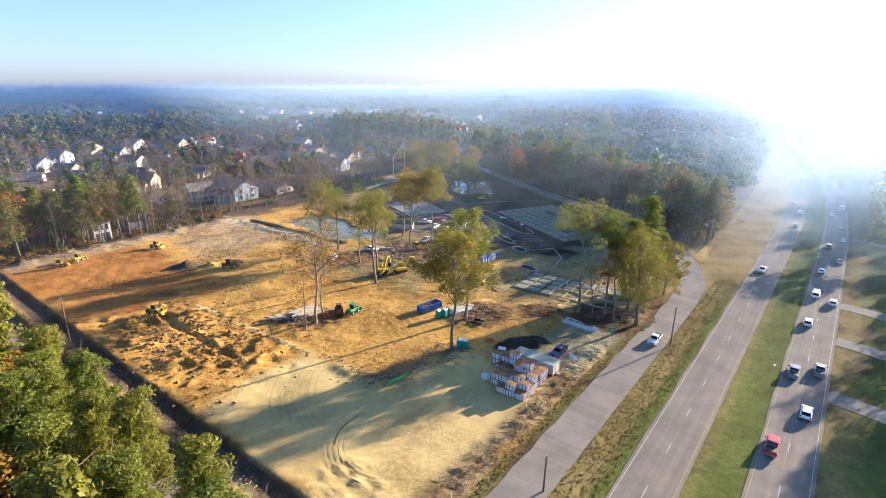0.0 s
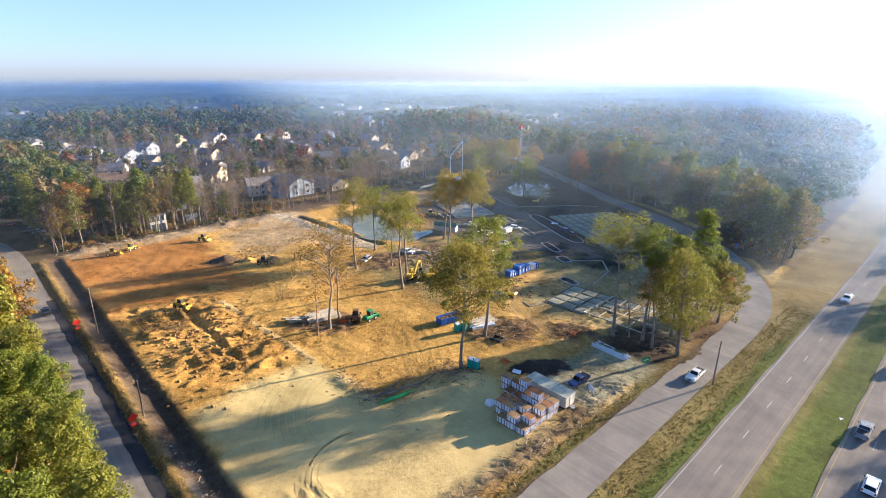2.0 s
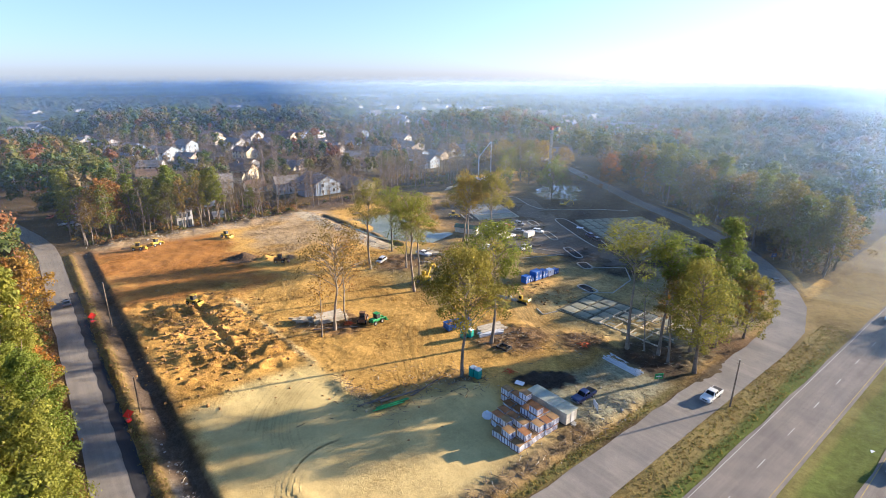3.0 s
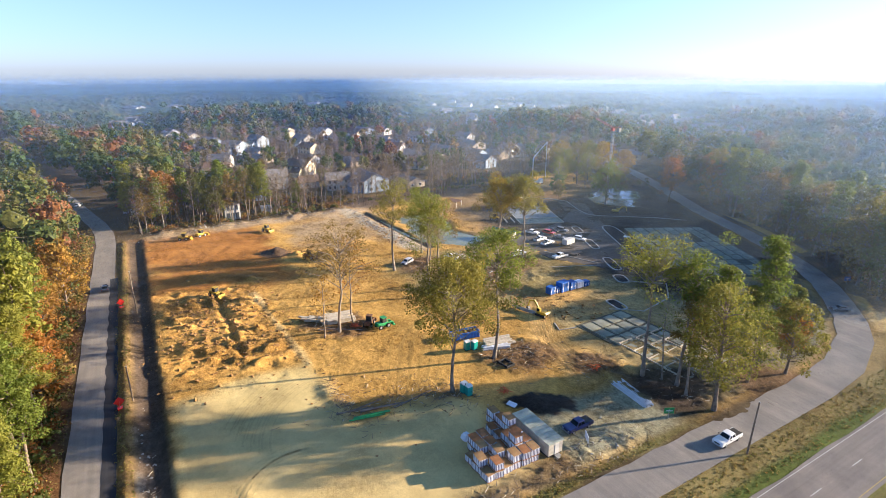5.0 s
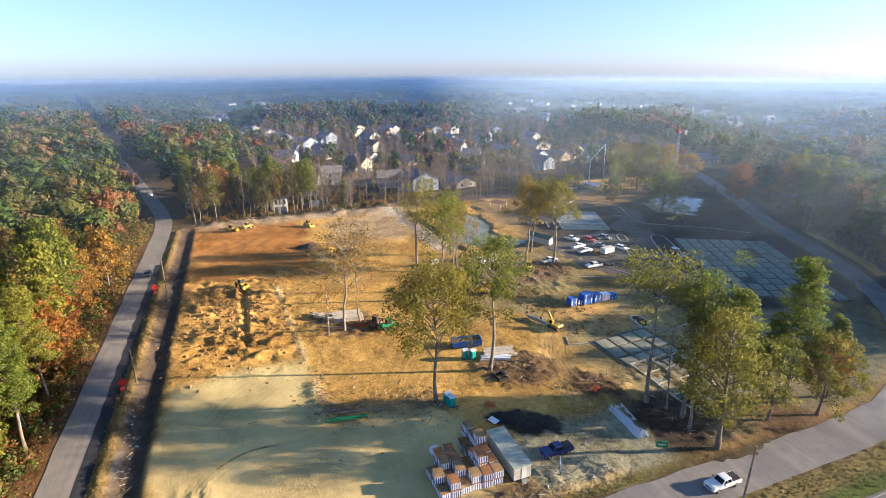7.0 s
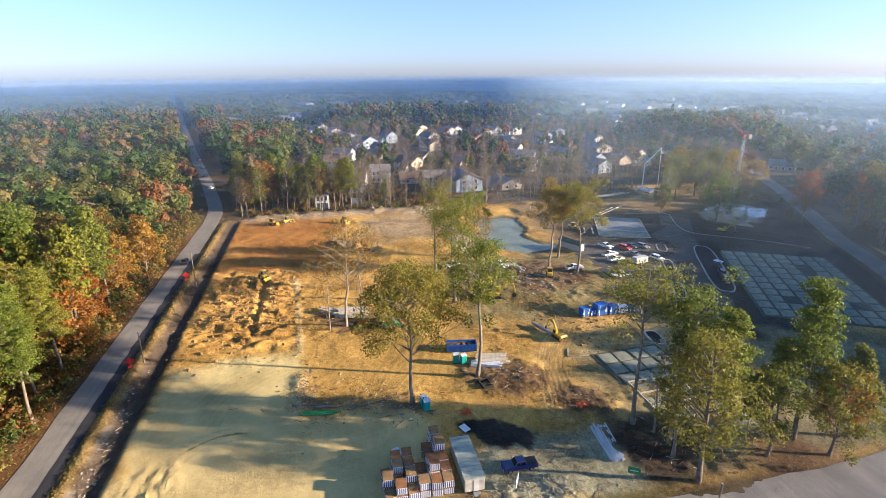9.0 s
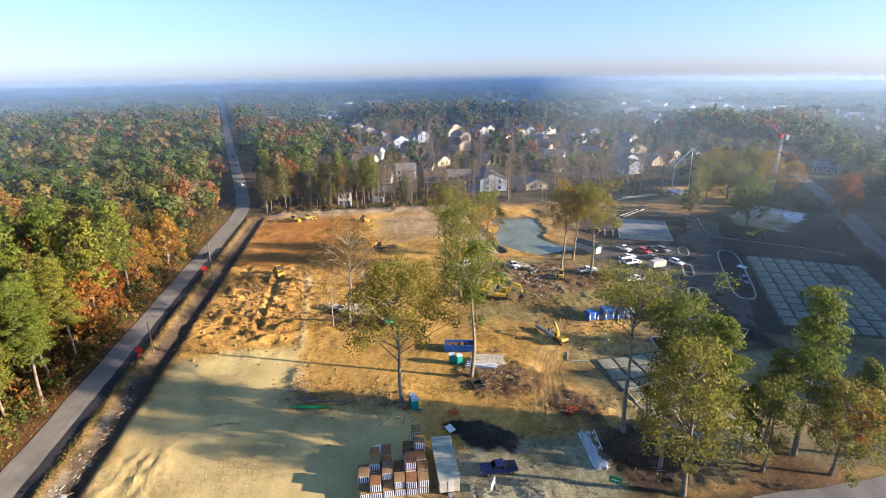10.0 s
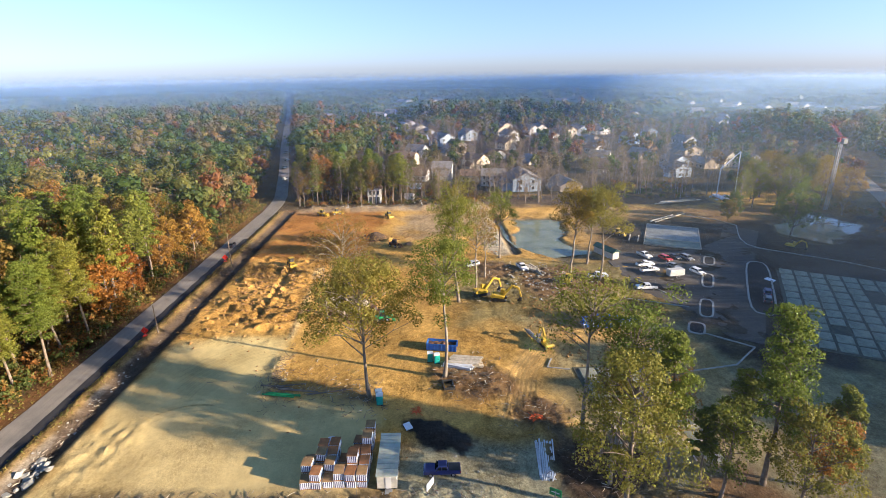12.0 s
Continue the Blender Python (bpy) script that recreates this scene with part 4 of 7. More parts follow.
# shrubs and saplings along the edges of the woods
def undergrowth(g, spots):
    c, tint = [], []
    shades = np.array([(0.10, 0.12, 0.03), (0.16, 0.12, 0.04), (0.24, 0.11, 0.035), (0.20, 0.15, 0.05), (0.08, 0.11, 0.028), (0.27, 0.17, 0.05)])
    for x0, x1, y0, y1, n, top in spots:
        a, b = g.uniform(x0, x1, n), g.uniform(y0, y1, n)
        ok = clear_of(a, b) | (near_line(a, b, SIDE_ROAD) > 4.6) & (rect(a, b, -200, 0, 50, 63) < 0)
        for x, y in zip(a[ok], b[ok]):
            s = shades[g.integers(len(shades))] * g.uniform(0.8, 1.2)
            h = g.uniform(0.4, 1.0) * top
            for _ in range(3):
                c.append((x + g.normal() * 0.7, y + g.normal() * 0.7, h * g.uniform(0.25, 0.8), g.uniform(0.6, 1.3)))
                tint.append(s)
    v, f = leaf_arrays(g, c, 16, 0.34, 0.9, 0.35)
    me = mesh_from("undergrowth", v, f, LEAF_FAR)
    colour_points(me, "leaf", np.repeat(np.array(tint), 64, axis=0))
    tagged(new("undergrowth", me), "autumn shrubs and saplings along the woods", "shrubs", kind="stuff")


undergrowth(np.random.default_rng(44), [(-200, -20, 55, 62.2, 620, 6.0), (-200, -20, 30, 55, 500, 5.0), (-206, -197, 80, 270, 300, 2.6), (-60, -18, 236, 275, 330, 9.0), (-160, -60, 275, 335, 700, 9.0), (-182, -158, 255, 272, 60, 2.5), (-200, -168, 268, 320, 160, 4.0), (-240, -206, 75, 270, 420, 2.4)])

# thin leafless trees before and between the houses
gb = np.random.default_rng(61)
thin = []
for x0, x1, y0, y1, n in ((-246, -198, 76, 275, 150), (-470, -236, 100, 380, 300)):
    for x, y in zip(gb.uniform(x0, x1, n), gb.uniform(y0, y1, n)):
        if near_line(np.array([x]), np.array([y]), SIDE_ROAD)[0] < 6 or min(math.hypot(x - h[0], y - h[1]) for h in HOUSES) < 8:
            continue
        (tv, tf), (lv, lf) = tree_arrays(gb, "bare", float(gb.uniform(13, 21)), 15, 9, 0.2)
        thin.append(((tv + [x, y, -0.2], tf), (lv + [x, y, -0.2], lf)))
tagged(new("bare_trees", mesh_from("bare_trees", *joined([t[0] for t in thin]), BARK_GREY)), "thin leafless trees in front of the houses", "trees", kind="stuff")
me = mesh_from("last_leaves", *joined([t[1] for t in thin]), LEAF_FAR)
colour_points(me, "leaf", np.tile([0.19, 0.14, 0.085], (len(me.vertices), 1)))
tagged(new("last_leaves", me), "last rust leaves of the thin trees", "leaves", kind="stuff")

# stems of the tree belt beside the estate and the dark floor of the woods are given by the single trees; beyond lies an unbroken canopy
rings = np.r_[np.linspace(640, 1400, 150), np.geomspace(1410, 4780, 90)]
angs = np.radians(np.linspace(52, 240, 760))
RR, AA = np.meshgrid(rings, angs, indexing="ij")
cx, cy = (30 + RR * np.cos(AA)).ravel(), (90 + RR * np.sin(AA)).ravel()


def crowns(x, y, cell, seed):
    """Rounded crowns on a jittered lattice: height share, and a number for the crown."""
    i, j = np.floor(x / cell), np.floor(y / cell)
    best, who = np.full(x.shape, 9.0), np.zeros(x.shape)
    for di in (-1, 0, 1):
        for dj in (-1, 0, 1):
            a, b = i + di, j + dj
            h1 = np.sin(a * 127.1 + b * 311.7 + seed) * 43758.5453
            h2 = np.sin(a * 269.5 + b * 183.3 + seed) * 43758.5453
            h1, h2 = h1 - np.floor(h1), h2 - np.floor(h2)
            d = np.hypot(x / cell - a - h1, y / cell - b - h2)
            who = np.where(d < best, h1 * 0.37 + h2 * 0.63, who)
            best = np.minimum(best, d)
    return np.sqrt(np.clip(1 - best ** 2, 0, 1)), who


dome, who = crowns(cx, cy, 10.5, 3.0)
patch = fractal(cx, cy, 170, 3, 31)
hz = low_woods(cx, cy) * (4 + dome * 10 * (0.7 + 0.6 * who) + 3 * fractal(cx, cy, 90, 3, 32) + 1.5 * fractal(cx, cy, 4, 2, 33))
for hx, hy, _, w in FAR_HOUSES:
    hz = np.where(np.hypot(cx - hx, cy - hy) < w + 6, -1.0, hz)
hz = np.where(np.abs(cx - highway_shift(cy) - 8) < 26, -2.0, hz)
hz = np.where(near_line(cx, cy, SIDE_ROAD) < 8, -2.0, hz) - fall_away(cx, cy)
ids = np.arange(cx.size).reshape(RR.shape)
quads = np.stack([ids[:-1, :-1], ids[1:, :-1], ids[1:, 1:], ids[:-1, 1:]], -1).reshape(-1, 4)
canopy_mesh = mesh_from("far_woods", np.c_[cx, cy, hz], quads, LEAF_FAR, False)
pick = np.array([0, 1, 2, 0, 3, 1, 7, 2, 1, 6])[np.clip(((who * 0.8 + 0.25 * patch + 0.1) % 1.0) * 10, 0, 9).astype(int)]
colour_points(canopy_mesh, "leaf", PALETTE[pick] * (0.6 + 0.8 * who[:, None]))
tagged(new("far_woods", canopy_mesh), "unbroken autumn canopy reaching the hazy horizon", "woods", kind="stuff")


# ---- haze: thin translucent sheets added over the woods for aerial haze and sun glare ----
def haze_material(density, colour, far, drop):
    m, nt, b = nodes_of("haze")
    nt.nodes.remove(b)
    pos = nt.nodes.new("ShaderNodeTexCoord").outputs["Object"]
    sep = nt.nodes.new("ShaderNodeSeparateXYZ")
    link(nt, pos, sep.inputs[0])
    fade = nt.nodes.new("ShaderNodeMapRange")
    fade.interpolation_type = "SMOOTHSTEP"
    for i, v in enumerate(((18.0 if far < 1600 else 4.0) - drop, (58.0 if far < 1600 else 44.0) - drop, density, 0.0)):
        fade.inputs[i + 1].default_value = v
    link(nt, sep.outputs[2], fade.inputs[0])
    haze_weight = nt.nodes.new("ShaderNodeAttribute")
    haze_weight.attribute_name = "haze_weight"
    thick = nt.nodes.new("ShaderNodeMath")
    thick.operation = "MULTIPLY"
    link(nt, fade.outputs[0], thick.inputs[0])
    link(nt, haze_weight.outputs["Fac"], thick.inputs[1])
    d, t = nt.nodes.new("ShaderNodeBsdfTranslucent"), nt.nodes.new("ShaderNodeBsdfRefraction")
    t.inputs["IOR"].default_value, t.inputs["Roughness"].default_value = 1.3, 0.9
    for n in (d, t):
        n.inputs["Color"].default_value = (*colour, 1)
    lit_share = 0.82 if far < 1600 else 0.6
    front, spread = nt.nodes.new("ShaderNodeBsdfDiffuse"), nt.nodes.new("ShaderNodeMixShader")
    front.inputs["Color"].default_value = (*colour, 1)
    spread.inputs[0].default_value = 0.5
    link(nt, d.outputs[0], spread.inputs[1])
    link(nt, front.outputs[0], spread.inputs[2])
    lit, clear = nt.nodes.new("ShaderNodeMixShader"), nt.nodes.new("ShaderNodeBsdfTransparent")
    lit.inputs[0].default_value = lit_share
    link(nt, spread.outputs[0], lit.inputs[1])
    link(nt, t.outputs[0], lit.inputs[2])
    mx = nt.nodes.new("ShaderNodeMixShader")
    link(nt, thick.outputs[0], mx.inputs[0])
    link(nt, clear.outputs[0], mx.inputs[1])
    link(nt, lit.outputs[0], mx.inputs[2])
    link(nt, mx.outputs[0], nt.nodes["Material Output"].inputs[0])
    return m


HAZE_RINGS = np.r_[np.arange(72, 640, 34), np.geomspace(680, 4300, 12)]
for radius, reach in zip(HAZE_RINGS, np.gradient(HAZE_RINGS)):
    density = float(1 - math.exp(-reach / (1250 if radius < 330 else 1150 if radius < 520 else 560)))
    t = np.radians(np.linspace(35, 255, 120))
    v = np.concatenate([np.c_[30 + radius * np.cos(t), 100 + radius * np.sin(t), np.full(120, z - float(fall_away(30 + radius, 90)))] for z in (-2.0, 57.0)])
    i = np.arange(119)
    # denser on the sun's side, imitating its glare over woods and highway
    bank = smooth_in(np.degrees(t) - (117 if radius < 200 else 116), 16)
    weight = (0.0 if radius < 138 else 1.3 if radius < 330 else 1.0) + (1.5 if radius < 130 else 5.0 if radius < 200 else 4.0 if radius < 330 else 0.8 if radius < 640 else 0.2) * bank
    haze_mesh = mesh_from("haze", v, np.c_[i, i + 1, i + 121, i + 120], haze_material(density, (0.54, 0.74, 1.0) if radius < 1600 else (0.62, 0.76, 0.98), radius, float(fall_away(30 + radius, 90))), True)
    colour_points(haze_mesh, "haze_weight", np.repeat(np.r_[weight, weight][:, None], 3, axis=1))
    tagged(new("haze", haze_mesh), "thin translucent sheet imitating bluish haze and sun glare", "haze", kind="stuff")


# ---- houses ----
ROOF = surface("grey_shingles", (0.22, 0.21, 0.205), 0.85, vary=0.35, scale=0.6, relief=0.03, grain=6)
ROOF_BROWN = surface("brown_shingles", (0.20, 0.13, 0.09), 0.85, vary=0.35, scale=0.6, relief=0.03, grain=6)
SIDING = surface("white_siding", (0.52, 0.51, 0.48), 0.7, vary=0.12, scale=0.4)
SIDING_CREAM = surface("cream_siding", (0.62, 0.54, 0.38), 0.7, vary=0.15, scale=0.4)
SIDING_BLUE = surface("blue_grey_siding", (0.34, 0.42, 0.52), 0.7, vary=0.15, scale=0.4)
SIDING_TAN = surface("tan_siding", (0.38, 0.31, 0.23), 0.7, vary=0.15, scale=0.4)
PANE = surface("window_pane", (0.05, 0.06, 0.075), 0.12, vary=0.2)
ROOF_GREEN = surface("dark_green_roof_sheet", (0.03, 0.11, 0.07), 0.7, vary=0.3, scale=0.6)
ROOF_RED = surface("red_roof_sheet", (0.36, 0.05, 0.04), 0.7, vary=0.25, scale=0.6)
TRIM = surface("white_trim", (0.75, 0.75, 0.73), 0.6, vary=0.1)


def gable(name, x0, x1, y0, y1, z0, z1, over, material, parent):
    bm = bmesh.new()
    yc = (y0 + y1) / 2
    k = (z1 - z0) / (yc - y0)
    lo = z0 - over * k
    prof = [(y0 - over, lo), (yc, z1), (y1 + over, lo), (y1 + over, lo + 0.22), (yc, z1 + 0.25), (y0 - over, lo + 0.22)]
    a = [bm.verts.new((x0 - over, y, z)) for y, z in prof]
    b = [bm.verts.new((x1 + over, y, z)) for y, z in prof]
    for i in range(6):
        j = (i + 1) % 6
        bm.faces.new((a[i], a[j], b[j], b[i]))
    for s in (a, b):
        bm.faces.new((s[0], s[1], s[4], s[5]))
        bm.faces.new((s[1], s[2], s[3], s[4]))
    bmesh.ops.recalc_face_normals(bm, faces=bm.faces[:])
    return part(name, bm, material, parent)


def walls(x0, x1, y0, y1, z1, ridge, along="x"):
    bm = bmesh.new()
    yc = (y0 + y1) / 2
    prof = [(y0, -0.3), (y1, -0.3), (y1, z1), (yc, ridge), (y0, z1)]
    a = [bm.verts.new((x0, y, z)) for y, z in prof]
    b = [bm.verts.new((x1, y, z)) for y, z in prof]
    for i in range(5):
        j = (i + 1) % 5
        bm.faces.new((a[i], a[j], b[j], b[i]))
    bm.faces.new(a[::-1])
    bm.faces.new(b)
    bmesh.ops.recalc_face_normals(bm, faces=bm.faces[:])
    return bm


def window_part(parent, x, y, z, w, h, face):
    """face: 'x' or 'y', with its sign."""
    s = 1 if face[0] == "+" else -1
    if face[1] == "x":
        fr, pn = (x, y - w / 2 - 0.1, z - 0.1, x + s * 0.06, y + w / 2 + 0.1, z + h + 0.1), (x + s * 0.02, y - w / 2, z, x + s * 0.075, y + w / 2, z + h)
    else:
        fr, pn = (x - w / 2 - 0.1, y, z - 0.1, x + w / 2 + 0.1, y + s * 0.06, z + h + 0.1), (x - w / 2, y + s * 0.02, z, x + w / 2, y + s * 0.075, z + h)
    win = part("window", one_box(*fr), TRIM, parent)
    part("pane", one_box(*pn), PANE, win)


def make_house(siding, roof, label, long, deep, wall_h, rise, wing=True, chimney=False):
    t = thing("house", pose(0, 0, 0), label, "house", "houses of the estate")
    x, y = long / 2, deep / 2
    part("wall", walls(-x, x, -y, y, wall_h, wall_h + rise), siding, t)
    r = gable("roof", -x, x, -y, y, wall_h, wall_h + rise, 0.45, roof, t)
    if wing:
        part("wing_wall", walls(-x * 0.05, x * 0.75, -y - 3.2, -y + 0.3, wall_h * 0.55, wall_h * 0.55 + 1.6), siding, t)
        gable("wing_roof", -x * 0.05, x * 0.75, -y - 3.2, -y + 0.3, wall_h * 0.55, wall_h * 0.55 + 1.6, 0.3, roof, t)
    if chimney:
        part("chimney", one_box(-x * 0.5, 0.8, wall_h + rise * 0.3, -x * 0.5 + 0.8, 1.5, wall_h + rise + 0.9), ROOF_BROWN, r)
    for level in ((0.9, 3.7) if wall_h > 4.5 else (0.9,)):
        for wx in (-x * 0.62, -x * 0.15, x * 0.35, x * 0.75):
            window_part(t, wx, y, level, 1.0, 1.4, "+y")
            if level > 2 or wx < -x * 0.1:
                window_part(t, wx, -y, level, 1.0, 1.4, "-y")
        for wy in (-y * 0.45, y * 0.45):
            window_part(t, x, wy, level, 1.0, 1.4, "+x")
    part("door", one_box(x, -0.5, 0, x + 0.07, 0.5, 2.1), SIDING_TAN, t)
    return t


house_kinds = [
    make_house(SIDING, ROOF, "white two-storey house with a grey gable roof", 12, 9, 5.4, 2.9),
    make_house(SIDING_CREAM, ROOF_BROWN, "cream two-storey house with a brown gable roof", 11.5, 9, 5.3, 2.8, chimney=True),
    make_house(SIDING_BLUE, ROOF, "blue-grey two-storey house with a grey roof", 12, 9.5, 5.4, 3.0),
    make_house(SIDING_TAN, ROOF, "tan house with a low grey gable roof", 13, 9, 3.2, 2.6, chimney=True),
    make_house(SIDING, ROOF_BROWN, "white house with a brown shingle roof", 11, 8.5, 3.4, 2.9, wing=False),
]
t = thing("house", pose(0, 0, 0), "distant white house with a grey gable roof", "house", "houses of the estate")
part("wall", walls(-6, 6, -4.5, 4.5, 6.4, 9.4), SIDING, t)
gable("roof", -6, 6, -4.5, 4.5, 6.4, 9.4, 0.45, ROOF, t)
for wy in (-2.2, 2.2):
    window_part(t, 6, wy, 4.0, 1.1, 1.5, "+x")
    window_part(t, wy * 1.4, 4.5, 4.0, 1.1, 1.5, "+y")
house_kinds.append(t)
g = np.random.default_rng(21)
first = set()
for i, (x, y, rot, w) in enumerate(HOUSES + FAR_HOUSES):
    k = (0, 3, 2, 3, 1, 0, 4, 0, 2, 3, 1, 0, 3, 2, 4, 1)[i % 16] if i < len(HOUSES) else 5
    s = w / 12.0 * 1.22
    m = pose(x, y, 0, 0, 0, rot + (180 if i % 3 == 1 else 0)) @ Matrix.Diagonal((s, s, 0.95 + 0.1 * (i % 3), 1))
    if k in first:
        copy_thing(house_kinds[k], m).matrix_basis = m
    else:
        house_kinds[k].matrix_basis = m
        first.add(k)

# low red-roofed store at the end of the side road
t = thing("roadside_store", pose(-246, 83, 0, 0, 0, 78), "low white roadside store with a red roof", "building")
part("wall", walls(-6.5, 6.5, -4, 4, 2.9, 4.4), SIDING, t)
gable("roof", -6.5, 6.5, -4, 4, 2.9, 4.4, 0.6, ROOF_RED, t)
for wx in (-4.2, -1.4, 1.4, 4.2):
    window_part(t, wx, -4, 0.9, 1.5, 1.3, "-y")
part("door", one_box(6.5, -0.6, 0, 6.56, 0.6, 2.1), PANE, t)
# white garden tent and blue cover behind the bank
for x, y, w_, mat, label in ((-211, 128, 2.2, SIDING, "small white ridge tent behind the bank"), (-235, 129.5, 4.0, SIDING_BLUE, "long blue covered garden store")):
    t = thing("garden_tent", pose(x, y, 0, 0, 0, 80), label, "tent")
    part("wall", walls(-w_, w_, -1.8, 1.8, 1.7, 2.6), mat, t)
    gable("roof", -w_, w_, -1.8, 1.8, 1.7, 2.6, 0.15, mat, t)

# small white lookout pavilion at the corner of the site
t = thing("pavilion", pose(-203, 112.5, 0.6) @ Matrix.Diagonal((1.3, 1.3, 1.35, 1)), "small two-storey white pavilion with a brown roof", "pavilion")
part("wall", one_box(-1.6, -2.3, 0, 1.6, 2.3, 5.2), SIDING, t)
gable("roof", -1.8, 1.8, -2.4, 2.4, 5.2, 6.6, 0.5, ROOF_BROWN, t)
for wy in (-1.35, 0, 1.35):
    window_part(t, 1.6, wy, 3.0, 0.8, 1.5, "+x")
    part("opening", one_box(1.6, wy - 0.5, 0.1, 1.68, wy + 0.5, 2.2), PANE, t)

# ---- vehicles ----
CAR_DARK = surface("black_plastic", (0.03, 0.03, 0.03), 0.6)
LAMP_RED = surface("red_tail_lamp", (0.45, 0.02, 0.015), 0.3)
LAMP_WHITE = surface("clear_headlamp", (0.75, 0.75, 0.72), 0.2)


def wheel_mesh():
    bm = bmesh.new()
    bmesh.ops.create_cone(bm, cap_ends=True, segments=14, radius1=0.38, radius2=0.38, depth=0.26, matrix=pose(0, 0, 0, 90, 0, 0))
    es = [e for e in bm.edges if len(e.link_faces) == 2 and any(len(f.verts) > 4 for f in e.link_faces)]
    bmesh.ops.bevel(bm, geom=es, offset=0.05, segments=1, affect="EDGES")
    return bm


def add_wheels(t, xs, half, r=1.0):
    for x in xs:
        for s in (-1, 1):
            w = part("wheel", wheel_mesh(), RUBBER, t)
            w.matrix_basis = pose(x, s * half, 0.38 * r) @ Matrix.Diagonal((r, 1, r, 1))
            bm = bmesh.new()
            bmesh.ops.create_cone(bm, cap_ends=True, segments=10, radius1=0.22, radius2=0.2, depth=0.05, matrix=pose(0, s * 0.135, 0, 90, 0, 0))
            part("rim", bm, STEEL, w)


def make_vehicle(kind, name, label):
    t = thing(name, pose(0, 0, 0), label, {"pickup": "pickup truck", "suv": "car", "car": "car", "van": "van"}[kind])
    L, W = {"pickup": (5.7, 1.95), "suv": (4.8, 1.88), "car": (4.6, 1.78), "van": (5.6, 2.0)}[kind]
    x = L / 2
    body = {
        "pickup": [(-x, 0.5), (x - 0.1, 0.45), (x, 0.6), (x, 0.98), (x - 0.25, 1.12), (0.95, 1.18), (-0.95, 1.2), (-x, 1.2)],
        "suv": [(-x, 0.45), (x - 0.1, 0.4), (x, 0.6), (x - 0.05, 0.88), (x - 1.1, 1.02), (-x + 0.1, 1.08), (-x, 0.9)],
        "car": [(-x, 0.38), (x - 0.1, 0.33), (x, 0.5), (x - 0.1, 0.74), (x - 1.2, 0.9), (-x + 0.9, 0.94), (-x + 0.1, 0.88), (-x, 0.7)],
        "van": [(-x, 0.45), (x - 0.1, 0.4), (x, 0.6), (x - 0.05, 0.95), (x - 0.8, 1.15), (-x + 0.05, 1.2), (-x, 0.9)],
    }[kind]
    cab = {
        "pickup": [(1.15, 1.15), (0.55, 1.82), (-0.75, 1.86), (-0.98, 1.17)],
        "suv": [(1.25, 1.0), (0.6, 1.68), (-1.75, 1.7), (-x + 0.12, 1.05)],
        "car": [(1.05, 0.88), (0.35, 1.38), (-0.85, 1.4), (-1.6, 0.92)],
        "van": [(x - 0.75, 1.12), (x - 1.5, 2.05), (-x + 0.1, 2.1), (-x + 0.02, 1.15)],
    }[kind]
    bm = bmesh.new()
    prism(bm, body, -W / 2, W / 2)
    bmesh.ops.bevel(bm, geom=bm.edges[:], offset=0.07, segments=2, affect="EDGES")
    b = part("body", bm, PAINT, t, smooth=False)
    bm = bmesh.new()
    prism(bm, cab, -W / 2 + 0.1, W / 2 - 0.1)
    for v in bm.verts:
        if v.co.z > 1.3:
            v.co.y *= 0.84
    bmesh.ops.bevel(bm, geom=bm.edges[:], offset=0.05, segments=1, affect="EDGES")
    c = part("cabin", bm, PAINT, t)
    # glass set just proud of the cabin
    (x0, z0), (x1, z1), (x2, z2), (x3, z3) = cab
    yi, yo = (W / 2 - 0.1) * 0.84 + 0.012, W / 2 - 0.1 + 0.012

    def pane(pts, nm):
        bm = bmesh.new()
        vs = [bm.verts.new(p) for p in pts]
        bm.faces.new(vs)
        bmesh.ops.solidify(bm, geom=bm.faces[:], thickness=0.015)
        part(nm, bm, GLASS, c)

    def at(u, v, front):
        """A place on the windscreen or the rear window: u across, v up."""
        (ax, az), (bx, bz) = ((x0, z0), (x1, z1)) if front else ((x3, z3), (x2, z2))
        half = yo + (yi - yo) * v - 0.1
        return (ax + (bx - ax) * v + (0.02 if front else -0.02), u * half, az + (bz - az) * v + 0.015)

    pane([at(-1, 0.12, True), at(1, 0.12, True), at(1, 0.92, True), at(-1, 0.92, True)], "windscreen")
    pane([at(-1, 0.2, False), at(1, 0.2, False), at(1, 0.9, False), at(-1, 0.9, False)], "rear_window")
    for s in (-1, 1):
        lo, hi = z0 + 0.1, z1 - 0.1
        yl, yh = s * (yo - (yo - yi) * 0.12), s * (yi + (yo - yi) * 0.12)
        fr, ba = x0 + (x1 - x0) * 0.2, x3 + (x2 - x3) * 0.25
        mid = (fr + ba) / 2 if kind != "van" else x0 - 0.9
        pane([(fr - 0.15, yl, lo), (mid + 0.06, yl, lo), (mid + 0.06, yh, hi), (x1 - 0.1, yh, hi)], "side_window")
        if kind != "van":
            pane([(mid - 0.06, yl, lo), (ba + 0.15, yl, lo), (x2 + 0.12, yh, hi), (mid - 0.06, yh, hi)], "side_window")
        part("headlamp", one_box(x - 0.12, s * W * 0.36 - 0.2, body[3][1] - 0.24, x + 0.015, s * W * 0.36 + 0.2, body[3][1] - 0.06, 0.02), LAMP_WHITE, t)
        part("tail_lamp", one_box(-x - 0.015, s * W * 0.42 - 0.1, 0.8, -x + 0.1, s * W * 0.42 + 0.1, 1.12 if kind != "car" else 0.9, 0.02), LAMP_RED, t)
